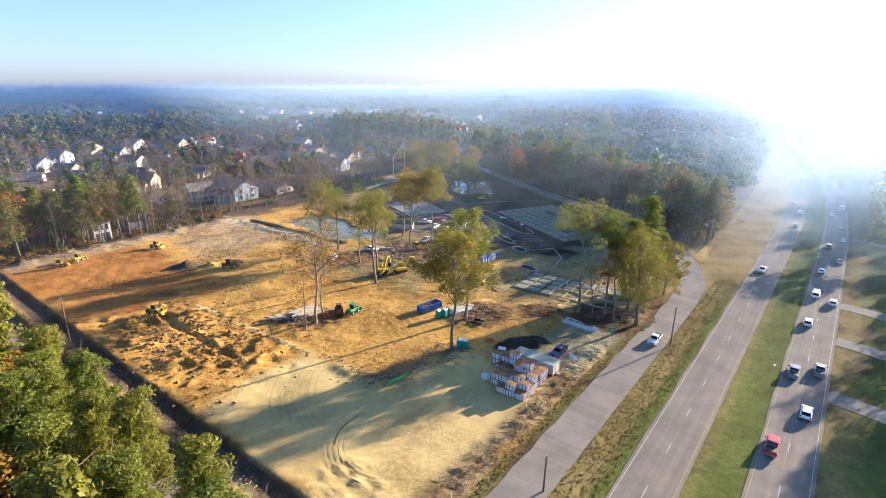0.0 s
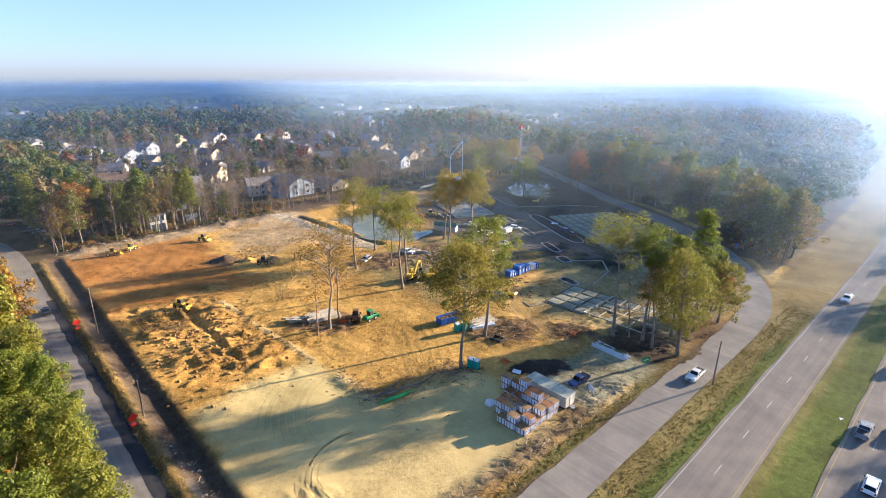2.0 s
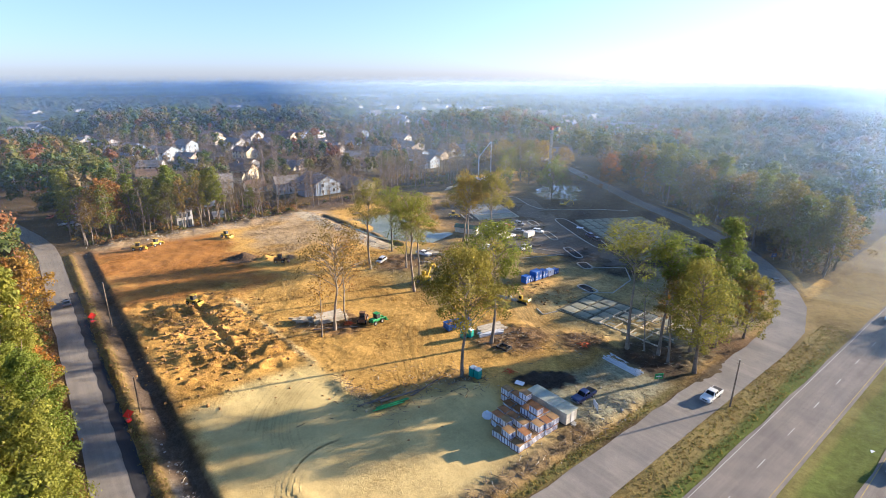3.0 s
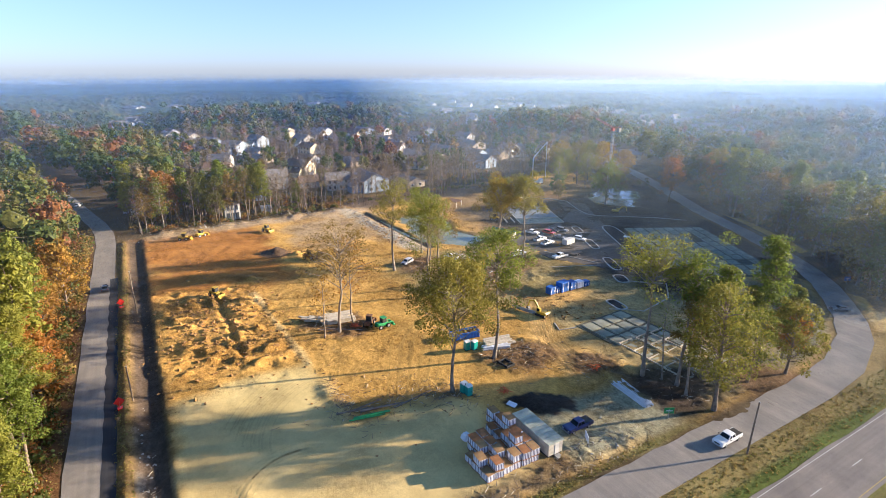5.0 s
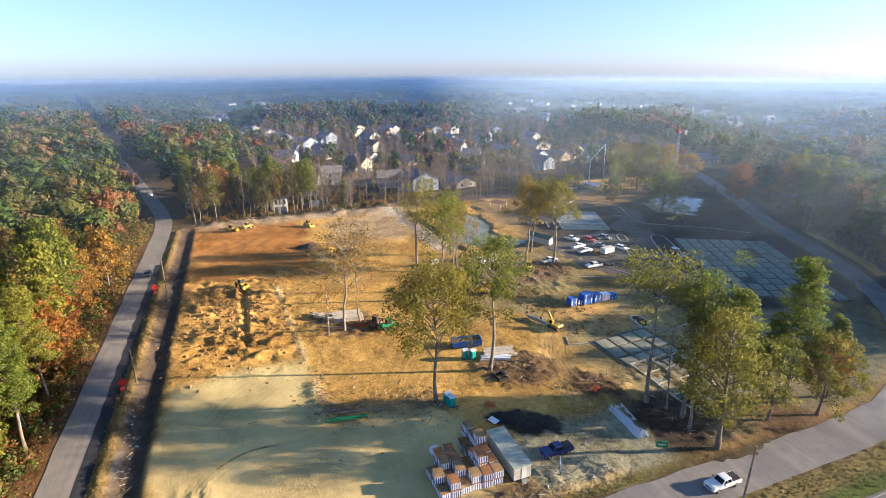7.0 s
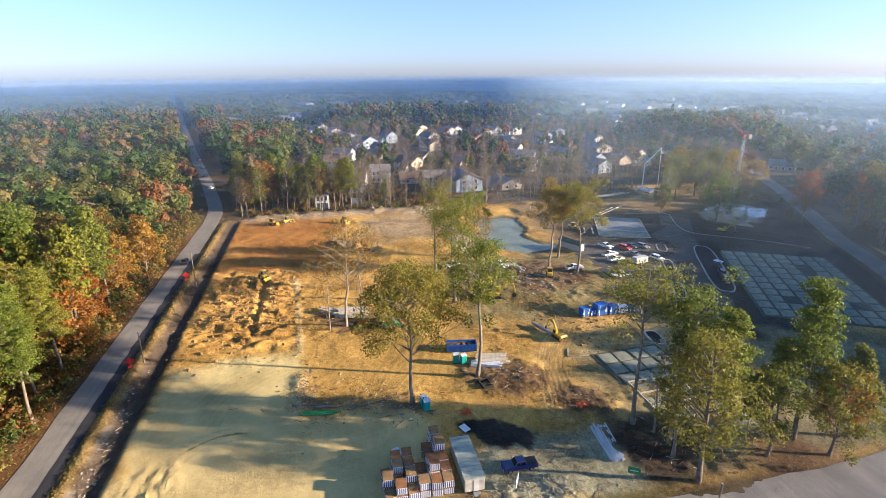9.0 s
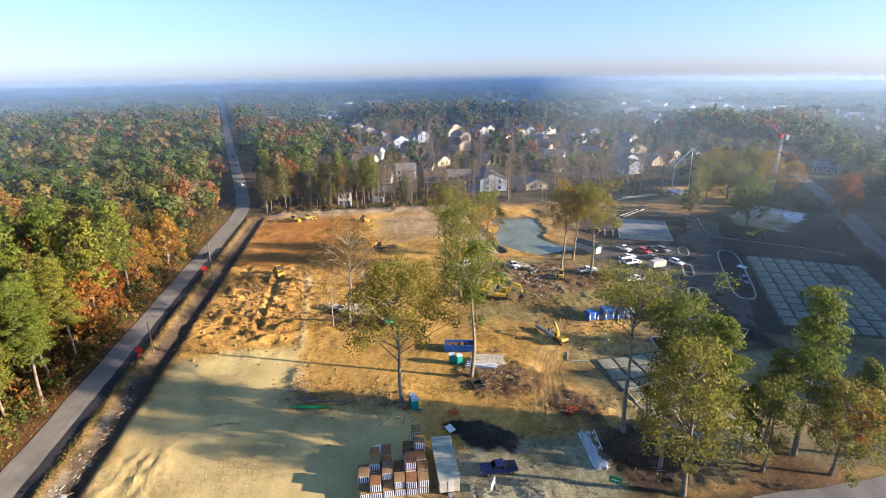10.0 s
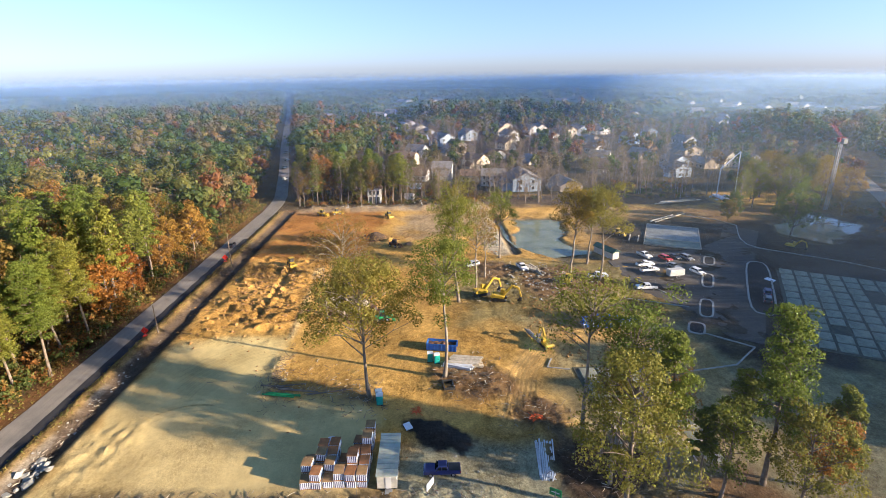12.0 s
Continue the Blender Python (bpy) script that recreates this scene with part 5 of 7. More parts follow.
        part("mirror", one_box(x0 - 0.35, s * (W / 2 + 0.13) - 0.1, z0 + 0.08, x0 - 0.2, s * (W / 2 + 0.13) + 0.1, z0 + 0.28, 0.02), CAR_DARK, t)
    part("bumper", one_box(x - 0.1, -W * 0.46, 0.38, x + 0.07, W * 0.46, 0.58, 0.03), STEEL if kind == "pickup" else CAR_DARK, t)
    part("bumper", one_box(-x - 0.09, -W * 0.46, 0.42, -x + 0.05, W * 0.46, 0.6, 0.03), STEEL if kind == "pickup" else CAR_DARK, t)
    part("grille", one_box(x - 0.05, -0.5, 0.66, x + 0.02, 0.5, 0.9, 0.01), CAR_DARK, t)
    if kind == "pickup":
        part("cargo_bed", one_box(-x + 0.12, -W / 2 + 0.14, 1.1, -1.05, W / 2 - 0.14, 1.225), CAR_DARK, t)
    add_wheels(t, (x * 0.62, -x * 0.6), W / 2 - 0.12, 1.05 if kind == "pickup" else 0.9)
    return t


MODELS = {k: make_vehicle(k, n, l) for k, n, l in (("pickup", "pickup_truck", "white crew-cab pickup truck"), ("suv", "car", "white estate car on the road"), ("car", "car", "silver saloon car on the road"), ("van", "van", "white panel van on the road"))}
taken = set()


def park(kind, x, y, heading, colour, label, z=0.1, group=""):
    m = pose(x, y, z, 0, 0, heading)
    if kind in taken:
        t = copy_thing(MODELS[kind], m)
    else:
        t = MODELS[kind]
        t.matrix_basis = m
        taken.add(kind)
    for o in t.children_recursive:
        o.color = (*colour, 1)
    return tagged(t, label, group=group)


WHITE, SILVER, BLACKISH, RED, NAVY, GREYC = (0.78, 0.78, 0.76), (0.5, 0.51, 0.52), (0.05, 0.05, 0.055), (0.48, 0.045, 0.035), (0.02, 0.03, 0.13), (0.22, 0.23, 0.24)
TRAFFIC = "cars on the highway"
for kind, lane, y, colour, label in (
    ("pickup", 13.7, 134, RED, "red pickup truck driving on the highway"), ("suv", 17.4, 148.5, WHITE, "white car driving on the highway"), ("pickup", 14.0, 164, GREYC, "grey pickup truck on the highway"),
    ("pickup", 18.3, 168, GREYC, "dark grey pickup truck on the highway"), ("suv", 14.2, 194, WHITE, "white estate car on the highway"), ("van", 14.3, 217, WHITE, "white van on the highway"),
    ("suv", 18.5, 213, WHITE, "white car on the highway"), ("car", 14.2, 242, WHITE, "white saloon on the highway"), ("car", 18.4, 257, SILVER, "silver saloon on the highway"), ("suv", 14.4, 275, GREYC, "grey car on the highway"),
    ("car", 18.5, 288, WHITE, "white saloon on the highway"), ("car", 18.2, 311, SILVER, "silver saloon on the highway"), ("suv", 14.1, 334, WHITE, "white car on the highway"), ("van", 18.0, 352, WHITE, "white van on the highway"),
    ("car", 14.2, 367, SILVER, "silver saloon on the highway"), ("car", 18.2, 381, GREYC, "grey saloon on the highway"), ("suv", 14.2, 400, WHITE, "white car on the highway"), ("car", 18.2, 418, WHITE, "white saloon on the highway"),
    ("car", 14.2, 440, SILVER, "silver saloon on the highway"), ("suv", 18.2, 455, BLACKISH, "black car on the highway"), ("car", 14.2, 473, WHITE, "white saloon on the highway"), ("suv", 18.2, 497, WHITE, "white car on the highway"),
    ("car", 14.2, 520, WHITE, "white saloon on the highway"), ("car", 18.2, 541, SILVER, "silver saloon on the highway")):
    lean_ = math.degrees(math.atan(max(y - 270, 0) / 1150))
    park(kind, lane + float(highway_shift(y)), y, 90 + lean_, colour, label, group=TRAFFIC)
for kind, lane, y, colour, label in (("pickup", -1.0, 231, WHITE, "white pickup truck coming along the highway"), ("car", 1.9, 302, SILVER, "silver saloon coming along the highway"), ("suv", 2.0, 330, WHITE, "white car coming along the highway"),
                                     ("car", -1.8, 352, WHITE, "white saloon coming along the highway"), ("suv", 1.9, 430, GREYC, "grey car coming along the highway"), ("car", -1.8, 497, WHITE, "white saloon coming along the highway"), ("suv", 1.9, 560, WHITE, "white car coming along the highway")):
    lean_ = math.degrees(math.atan(max(y - 270, 0) / 1150))
    park(kind, lane + float(highway_shift(y)), y, 270 + lean_, colour, label, group=TRAFFIC)
park("pickup", -13.6, 160.4, 270, WHITE, "white pickup truck driving on the frontage road")
park("car", -30.0, 235, 236, GREYC, "grey saloon on the bend of the frontage road")
park("car", -142, 67.8, 180, BLACKISH, "black car driving on the side road")
park("suv", -262, 55, 166, WHITE, "white car on the side road", z=0.1)
park("suv", -231, 77.5, 100, WHITE, "white car parked by the roadside store")
park("pickup", -236, 75.5, 95, SILVER, "silver pickup truck parked by the roadside store")
park("car", -252.5, 71, 160, RED, "red saloon parked by the roadside store")
park("car", -330, 38, 346, WHITE, "white saloon on the side road", z=0.1)
park("suv", -365, 28.5, 346, GREYC, "grey car on the side road", z=0.1)
park("car", -300, 44.5, 346, SILVER, "silver saloon on the side road", z=0.1)
LOT = "vehicles parked on the site"
for kind, x, y, head, colour, label in (
    ("pickup", -28.9, 141, 270, NAVY, "dark blue pickup truck parked by the site office"), ("pickup", -124.5, 209, 20, WHITE, "white pickup truck parked by the slab"), ("suv", -121.0, 214.5, 20, RED, "red car parked beside a white pickup"),
    ("car", -122.8, 218.2, 20, BLACKISH, "black saloon parked by the slab"), ("suv", -121.5, 221.6, 20, GREYC, "dark grey car parked by the slab"), ("pickup", -116.5, 206.2, 100, WHITE, "white pickup truck in the parking row"),
    ("pickup", -111.6, 205.6, 100, WHITE, "white pickup truck with a box trailer"), ("car", -114.5, 214.2, 20, GREYC, "grey saloon in the parking row"), ("suv", -109.2, 219.2, 20, WHITE, "white car in the parking row"),
    ("pickup", -98.2, 199.5, 270, WHITE, "white work truck with a flat trailer"), ("pickup", -106.5, 188.3, 95, WHITE, "white pickup truck parked beside the debris"), ("pickup", -115.0, 167.2, 15, WHITE, "white pickup truck parked among the trees"),
    ("suv", -118, 152, 300, SILVER, "silver car parked under the trees"), ("suv", -88.5, 228, 150, BLACKISH, "dark car parked beside the planting bed"), ("suv", -93.5, 231, 150, NAVY, "dark blue car parked beside the planting bed")):
    z = float(ground_height(np.array([x]), np.array([y]))[0])
    park(kind, x, y, head, colour, label, z=z + 0.03, group=LOT)


def make_trailer(name, m, length, width, height, colour_mat, label, flat=False):
    t = thing(name, m, label, "trailer")
    if flat:
        part("deck", one_box(-length / 2, -width / 2, 0.55, length / 2, width / 2, 0.68, 0.02), BARK, t)
    else:
        part("box", one_box(-length / 2, -width / 2, 0.5, length / 2, width / 2, height, 0.08), colour_mat, t)
        part("rear_door", one_box(-length / 2 - 0.03, -width / 2 + 0.1, 0.6, -length / 2, width / 2 - 0.1, height - 0.12), STEEL, t)
    part("drawbar", one_box(length / 2, -0.08, 0.45, length / 2 + 1.3, 0.08, 0.56), CAR_DARK, t)
    add_wheels(t, (-0.45, 0.45), width / 2 + 0.05, 0.8)
    return t


make_trailer("box_trailer", pose(-107.2, 211.6, 0.05, 0, 0, 280), 4.8, 2.1, 2.4, SIDING, "white enclosed box trailer hitched to a pickup")
make_trailer("flat_trailer", pose(-98.0, 206.5, 0.05, 0, 0, 270), 5.0, 2.0, 0.7, SIDING, "low flat trailer behind a work truck", flat=True)

# ---- site office trailer ----
OFFICE_ROOF = surface("pale_green_roof", (0.42, 0.46, 0.38), 0.7, vary=0.25, scale=0.5, grain=3)
OFFICE_SIDE = surface("beige_panel", (0.46, 0.43, 0.36), 0.7, vary=0.2)
t = thing("site_office", pose(-30.2, 132.8, 0), "pale green-roofed site office trailer beside the pallets", "trailer")
part("body", one_box(-4.7, -1.5, 0.45, 4.7, 1.5, 2.75, 0.05), OFFICE_SIDE, t)
bm = bmesh.new()
prism(bm, [(-4.85, 2.72), (4.85, 2.72), (4.85, 2.84), (-4.85, 2.84)], -1.62, 1.62)
office_roof = part("roof", bm, OFFICE_ROOF, t)
for i in range(9):
    part("seam", one_box(-4.3 + i * 1.07, -1.6, 2.84, -4.24 + i * 1.07, 1.6, 2.88), OFFICE_ROOF, office_roof)
part("door", one_box(4.7, -0.2, 0.5, 4.76, 0.65, 2.5), SIDING, t)
part("step", one_box(4.75, -0.3, 0.0, 5.7, 0.8, 0.42, 0.02), STEEL, t)
part("skirt", one_box(-4.6, -1.4, -0.1, 4.6, 1.4, 0.45), CAR_DARK, t)
for x in (-3, -0.6, 2):
    window_part(t, x, 1.5, 1.4, 0.9, 0.8, "+y")

# ---- shrink-wrapped pallets of blocks ----
WRAP = surface("white_wrap", (0.80, 0.82, 0.88), 0.45, vary=0.12, scale=1.0)
STRIPE = surface("dark_blue_stripe", (0.035, 0.04, 0.13), 0.5, vary=0.2)
BOARD = surface("brown_board", (0.30, 0.13, 0.045), 0.85, vary=0.45, scale=0.9, grain=6)
BOARD_PALE = surface("tan_board", (0.33, 0.195, 0.08), 0.85, vary=0.4, scale=0.9, grain=6)


def make_pallet(board):
    t = thing("pallet", pose(0, 0, 0), "white and blue striped pallet of blocks with a brown top", "pallet", "stacked pallets beside the site office")
    part("base", one_box(-0.82, -0.66, 0, 0.82, 0.66, 0.1), BOARD, t)
    part("wrapped_block", one_box(-0.8, -0.64, 0.1, 0.8, 0.64, 1.14, 0.03), WRAP, t)
    for i in range(5):
        y = -0.5 + i * 0.25
        part("stripe", one_box(0.8, y - 0.055, 0.14, 0.812, y + 0.055, 1.08), STRIPE, t)
    for i in range(3):
        x = -0.55 + i * 0.55
        part("stripe", one_box(x - 0.055, -0.652, 0.14, x + 0.055, -0.64, 1.08), STRIPE, t)
    part("top_board", one_box(-0.83, -0.67, 1.14, 0.83, 0.67, 1.19, 0.01), board, t)
    return t


pallets = [make_pallet(BOARD), make_pallet(BOARD_PALE)]
g = np.random.default_rng(3)
STACK = ("000002", "000012", "022013", "122122", "212132", "121222")
count = 0
for r, row in enumerate(STACK):
    for c, n in enumerate(row):
        for level in range(int(n)):
            x, y = -37.6 + r * 2.12 + g.uniform(-0.16, 0.16), 120.4 + c * 1.74 + g.uniform(-0.06, 0.06)
            m = pose(x, y, 0.05 + level * 1.38, 0, 0, g.uniform(-8, 8)) @ Matrix.Diagonal((1.2, 1.16, 1.15, 1))
            k = int(g.integers(2))
            if count < 2:
                pallets[count].matrix_basis = m
            else:
                copy_thing(pallets[k], m).matrix_basis = m
            count += 1
t = thing("tarpaulin", pose(-36.4, 122.6, 0.0, 0, 0, 20), "crumpled white tarpaulin over a load", "tarpaulin")
bm = bmesh.new()
bmesh.ops.create_icosphere(bm, subdivisions=3, radius=1.0)
for v in bm.verts:
    v.co *= 0.8 + 0.5 * abs(noise.noise(v.co * 2.3))
    v.co.z = max(0, v.co.z * 0.9 + 0.3)
part("cover", bm, WRAP, t)

# ---- portable toilets ----
TEAL = surface("teal_plastic", (0.02, 0.36, 0.30), 0.45, vary=0.15)
TOILET_ROOF = surface("white_plastic_roof", (0.68, 0.72, 0.7), 0.45, vary=0.1)


def make_toilet():
    t = thing("portable_toilet", pose(0, 0, 0), "teal plastic portable toilet with a white roof", "portable toilet", "portable toilets")
    part("cabin", one_box(-0.58, -0.58, 0.12, 0.58, 0.58, 2.05, 0.06), TEAL, t)
    part("base", one_box(-0.62, -0.62, 0, 0.62, 0.62, 0.12), CAR_DARK, t)
    d = part("door", one_box(0.58, -0.38, 0.2, 0.615, 0.38, 1.95, 0.015), TEAL, t)
    part("handle", one_box(0.615, 0.24, 1.0, 0.65, 0.3, 1.2), CAR_DARK, d)
    bm = bmesh.new()
    prism(bm, [(-0.62, 2.05), (0.62, 2.05), (0.5, 2.22), (0, 2.3), (-0.5, 2.22)], -0.62, 0.62)
    part("roof", bm, TOILET_ROOF, t)
    part("vent_pipe", one_box(-0.5, -0.5, 2.1, -0.4, -0.4, 2.5), CAR_DARK, t)
    return t


toilet = make_toilet()
for i, (x, y, rot) in enumerate(((-48.0, 129.4, 10), (-46.7, 129.7, 4), (-61.8, 139.0, 0), (-61.0, 140.4, 12))):
    z = float(ground_height(np.array([x]), np.array([y]))[0])
    m = pose(x, y, z, 0, 0, rot)
    if i:
        copy_thing(toilet, m)
    else:
        toilet.matrix_basis = m

# ---- skip, containers, stacked loads ----
BLUE = surface("blue_painted_steel", (0.025, 0.13, 0.46), 0.5, vary=0.3, scale=0.8)
GREEN = surface("green_painted_steel", (0.02, 0.27, 0.085), 0.5, vary=0.3)
YELLOW = surface("yellow_painted_steel", (0.55, 0.37, 0.03), 0.5, vary=0.3)
RUST = surface("rusty_debris", (0.16, 0.08, 0.04), 0.9, vary=0.5, scale=2)
LUMBER = surface("pale_lumber", (0.55, 0.48, 0.36), 0.85, vary=0.3, scale=1.5)
WHITE_PIPE = surface("white_pipe", (0.66, 0.68, 0.70), 0.45, vary=0.15)
ORANGE_NET = surface("orange_plastic", (0.75, 0.12, 0.02), 0.6, vary=0.25)
RED_SIGN = surface("red_sign_paint", (0.72, 0.03, 0.015), 0.5, vary=0.1)

t = thing("skip", pose(-67.0, 141.6, 0.05, 0, 0, 80), "blue open-topped steel skip with dark rubble", "skip")
bm = bmesh.new()
prism(bm, [(-3.3, 0.15), (2.9, 0.15), (3.4, 1.75), (3.25, 1.75), (2.8, 0.3), (-3.15, 0.3), (-3.3, 1.75), (-3.4, 1.75)], -1.2, 1.2)
part("shell", bm, BLUE, t)
for s in (-1, 1):
    side_ = part("side", one_box(-3.38, s * 1.2 - 0.04, 0.15, 3.38, s * 1.2 + 0.04, 1.78, 0.02), BLUE, t)
    for i in range(9):
        part("rib", one_box(-3.2 + i * 0.8, s * 1.24, 0.2, -3.1 + i * 0.8, s * 1.33, 1.7), BLUE, side_)
bm = bmesh.new()
bmesh.ops.create_grid(bm, x_segments=24, y_segments=10, size=1, matrix=Matrix.Diagonal((3.1, 1.12, 1, 1)))
for v in bm.verts:
    v.co.z = 1.25 + 0.35 * noise.noise(v.co * 1.4)
part("rubble", bm, RUST, t)

for i, (dx, dy, sx, sy, sz, mat, label) in enumerate(((-0.4, 0.3, 2.0, 2.2, 2.2, BLUE, "blue wrapped load of building materials"), (0.0, 2.2, 1.6, 1.5, 1.6, BLUE, "small blue wrapped bale"), (-0.2, 4.6, 2.4, 3.2, 2.9, BLUE, "tall blue wrapped load of materials"), (0.0, 7.6, 2.2, 2.4, 2.4, BLUE, "blue wrapped load of building materials"), (0.2, 10.4, 2.0, 2.6, 2.0, WRAP, "white wrapped load of building materials"), (0.3, 13.0, 1.8, 2.0, 1.6, BLUE, "low blue wrapped load"))):
    t = thing("wrapped_load", pose(-76.3 + dx * 0.6, 176.2 + dy, 0.05, 0, 0, 4), label, "wrapped load", "row of wrapped loads")
    part("load", one_box(-sx / 2, -sy / 2, 0.12, sx / 2, sy / 2, sz, 0.07), mat, t)
    part("pallet_base", one_box(-sx / 2 + 0.05, -sy / 2 + 0.05, 0, sx / 2 - 0.05, sy / 2 - 0.05, 0.12), BOARD, t)
    for s in (-0.3, 0.3):
        part("strap", one_box(sx / 2, s * sy - 0.06, 0.12, sx / 2 + 0.012, s * sy + 0.06, sz - 0.05), WRAP if mat is BLUE else STRIPE, t)
        part("label_sheet", one_box(sx / 2 + 0.013, s * sy - 0.3, sz * 0.35, sx / 2 + 0.02, s * sy + 0.1, sz * 0.6), WRAP, t)

g = np.random.default_rng(8)


def bundle(name, x, y, z, rot, n, length, radius, mat, label, spread=0.25, square=False, category="pipes"):
    t = thing(name, pose(x, y, z, 0, 0, rot), label, category)
    for i in range(n):
        bm = bmesh.new()
        lay, idx = divmod(i, max(3, n // 2))
        cy_, cz_ = (idx - n / 4) * radius * 2.1, radius + lay * radius * 1.8
        off, sk = g.uniform(-spread, spread) * 2, g.uniform(-spread, spread)
        if square:
            box(bm, -length / 2 + off, cy_ - radius, cz_ - radius, length / 2 + off, cy_ + radius, cz_ + radius, 0.01, pose(0, 0, 0, 0, 0, math.degrees(sk / length)))
        else:
            tube(bm, (-length / 2 + off, cy_, cz_), (length / 2 + off, cy_ + sk * 2, cz_), radius, radius, 8)
        part("pipe" if not square else "plank", bm, mat, t)


bundle("pipe_bundle", -31.2, 157.4, 0.05, 174, 20, 8.5, 0.12, WHITE_PIPE, "loose bundle of long white plastic pipes", 0.28)
bundle("lumber_stack", -60.6, 146.6, 0.4, 80, 14, 6.5, 0.22, LUMBER, "stack of pale planks beside the skip", 0.3, True, "lumber")
bundle("lumber_stack", -58.8, 145.0, 0.4, 70, 8, 6.0, 0.18, WHITE_PIPE, "white sheeted bundle of boards", 0.3, True, "lumber")
bundle("lumber_stack", -90.3, 118.6, 0.5, 82, 16, 7.0, 0.27, LUMBER, "white stack of boards under thin trees", 0.4, True, "lumber")
bundle("lumber_stack", -93.6, 113.0, 0.3, 60, 10, 4.0, 0.2, LUMBER, "pale heap of broken boards", 0.9, True, "lumber")
bundle("pipe_bundle", -50.0, 110.6, 0.4, 82, 4, 6.5, 0.14, GREEN, "green plastic pipes lying on the bank", 0.3)
bundle("pipe_bundle", -71.5, 163.0, 0.25, 20, 5, 6.0, 0.2, CONCRETE, "grey drain pipes beside the digger", 0.3)
bundle("lumber_stack", -113.0, 171.0, 0.4, 30, 10, 5.0, 0.2, LUMBER, "pale broken boards in the debris", 1.2, True, "lumber")

# open concrete catch basin
t = thing("catch_basin", pose(-52.0, 142.6, 0.05, 0, 0, 8), "open concrete box with a dark rim", "concrete box")
for a in ((-1.5, -1.1, 1.5, -0.85), (-1.5, 0.85, 1.5, 1.1), (-1.5, -0.85, -1.25, 0.85), (1.25, -0.85, 1.5, 0.85)):
    part("side", one_box(a[0], a[1], 0, a[2], a[3], 0.8, 0.02), CAR_DARK, t)
part("floor", one_box(-1.25, -0.85, 0, 1.25, 0.85, 0.12), CONCRETE, t)
for x, y, s in ((-40.2, 135.2, 0.9), (-103.0, 237.5, 1.3), (11.2, 166.3, 1.0)):
    t = thing("white_board", pose(x, y, 0.12 if x < 0 else -0.2, 4, 3, 25), "loose white sheet lying on the ground", "board")
    part("sheet", one_box(-s, -s * 0.7, 0, s, s * 0.7, 0.1, 0.01), WRAP, t)
t = thing("sign_board", pose(-25.0, 139.2, 0.1, 0, 0, 60), "small white site sign on two posts", "sign")
part("panel", one_box(-0.05, -1.0, 0.9, 0.05, 1.0, 2.1), WRAP, t)
for s in (-0.8, 0.8):
    part("post", one_box(-0.05, s - 0.05, -0.1, 0.05, s + 0.05, 2.0), BARK, t)
for x, y, lab in ((-22.8, 157.2, GREEN), (-38.4, 257.4, BLUE)):
    t = thing("sign_board", pose(x, y, 0.05, 0, 0, -30), "small coloured sign beside the frontage road", "sign")
    part("panel", one_box(-0.05, -0.9, 1.0, 0.05, 0.9, 2.2), lab, t)
    part("bar", one_box(0.05, -0.6, 1.5, 0.06, 0.6, 1.65), WRAP, t)
    part("post", one_box(-0.06, -0.06, -0.1, 0.06, 0.06, 1.9), STEEL, t)
for x, y in ((-125.2, 71.9), (-75.3, 71.6)):
    z = float(ground_height(np.array([x]), np.array([y]))[0])
    t = thing("warning_sign", pose(x, y, z - 0.05, 0, 0, 10), "bright red warning sign on a short post by the road", "sign")
    bm = bmesh.new()
    bmesh.ops.create_circle(bm, cap_ends=True, segments=4, radius=0.95, matrix=pose(0, 0, 1.5, 0, 90, 0))
    bmesh.ops.solidify(bm, geom=bm.faces[:], thickness=0.05)
    part("panel", bm, RED_SIGN, t)
    part("post", one_box(-0.05, -0.05, 0, 0.0, 0.05, 1.5), STEEL, t)
    part("base", one_box(-0.5, -0.5, 0, 0.5, 0.5, 0.25), RED_SIGN, t)


def net_heap(x, y, r, label):
    """A slumped coil of plastic safety netting."""
    z = float(ground_height(np.array([x]), np.array([y]))[0])
    bm = bmesh.new()
    for i in range(40):
        a, b = g.uniform(0, 6.28), g.uniform(0.2, 1)
        p = Vector((math.cos(a) * r * b, math.sin(a) * r * b, g.uniform(0.05, 0.45)))
        q = p + Vector((g.normal(), g.normal(), g.normal() * 0.3)) * 0.45
        tube(bm, p, q, 0.06, 0.05, 4)
    tagged(part("safety_netting", bm, ORANGE_NET), label, "netting").matrix_basis = pose(x, y, z)


net_heap(-44.6, 136.8, 1.0, "heap of orange plastic safety netting")
net_heap(-41.0, 158.0, 1.3, "slumped orange netting beside the dark pit")
net_heap(-84.5, 121.0, 0.9, "orange netting hung round the thin trees")


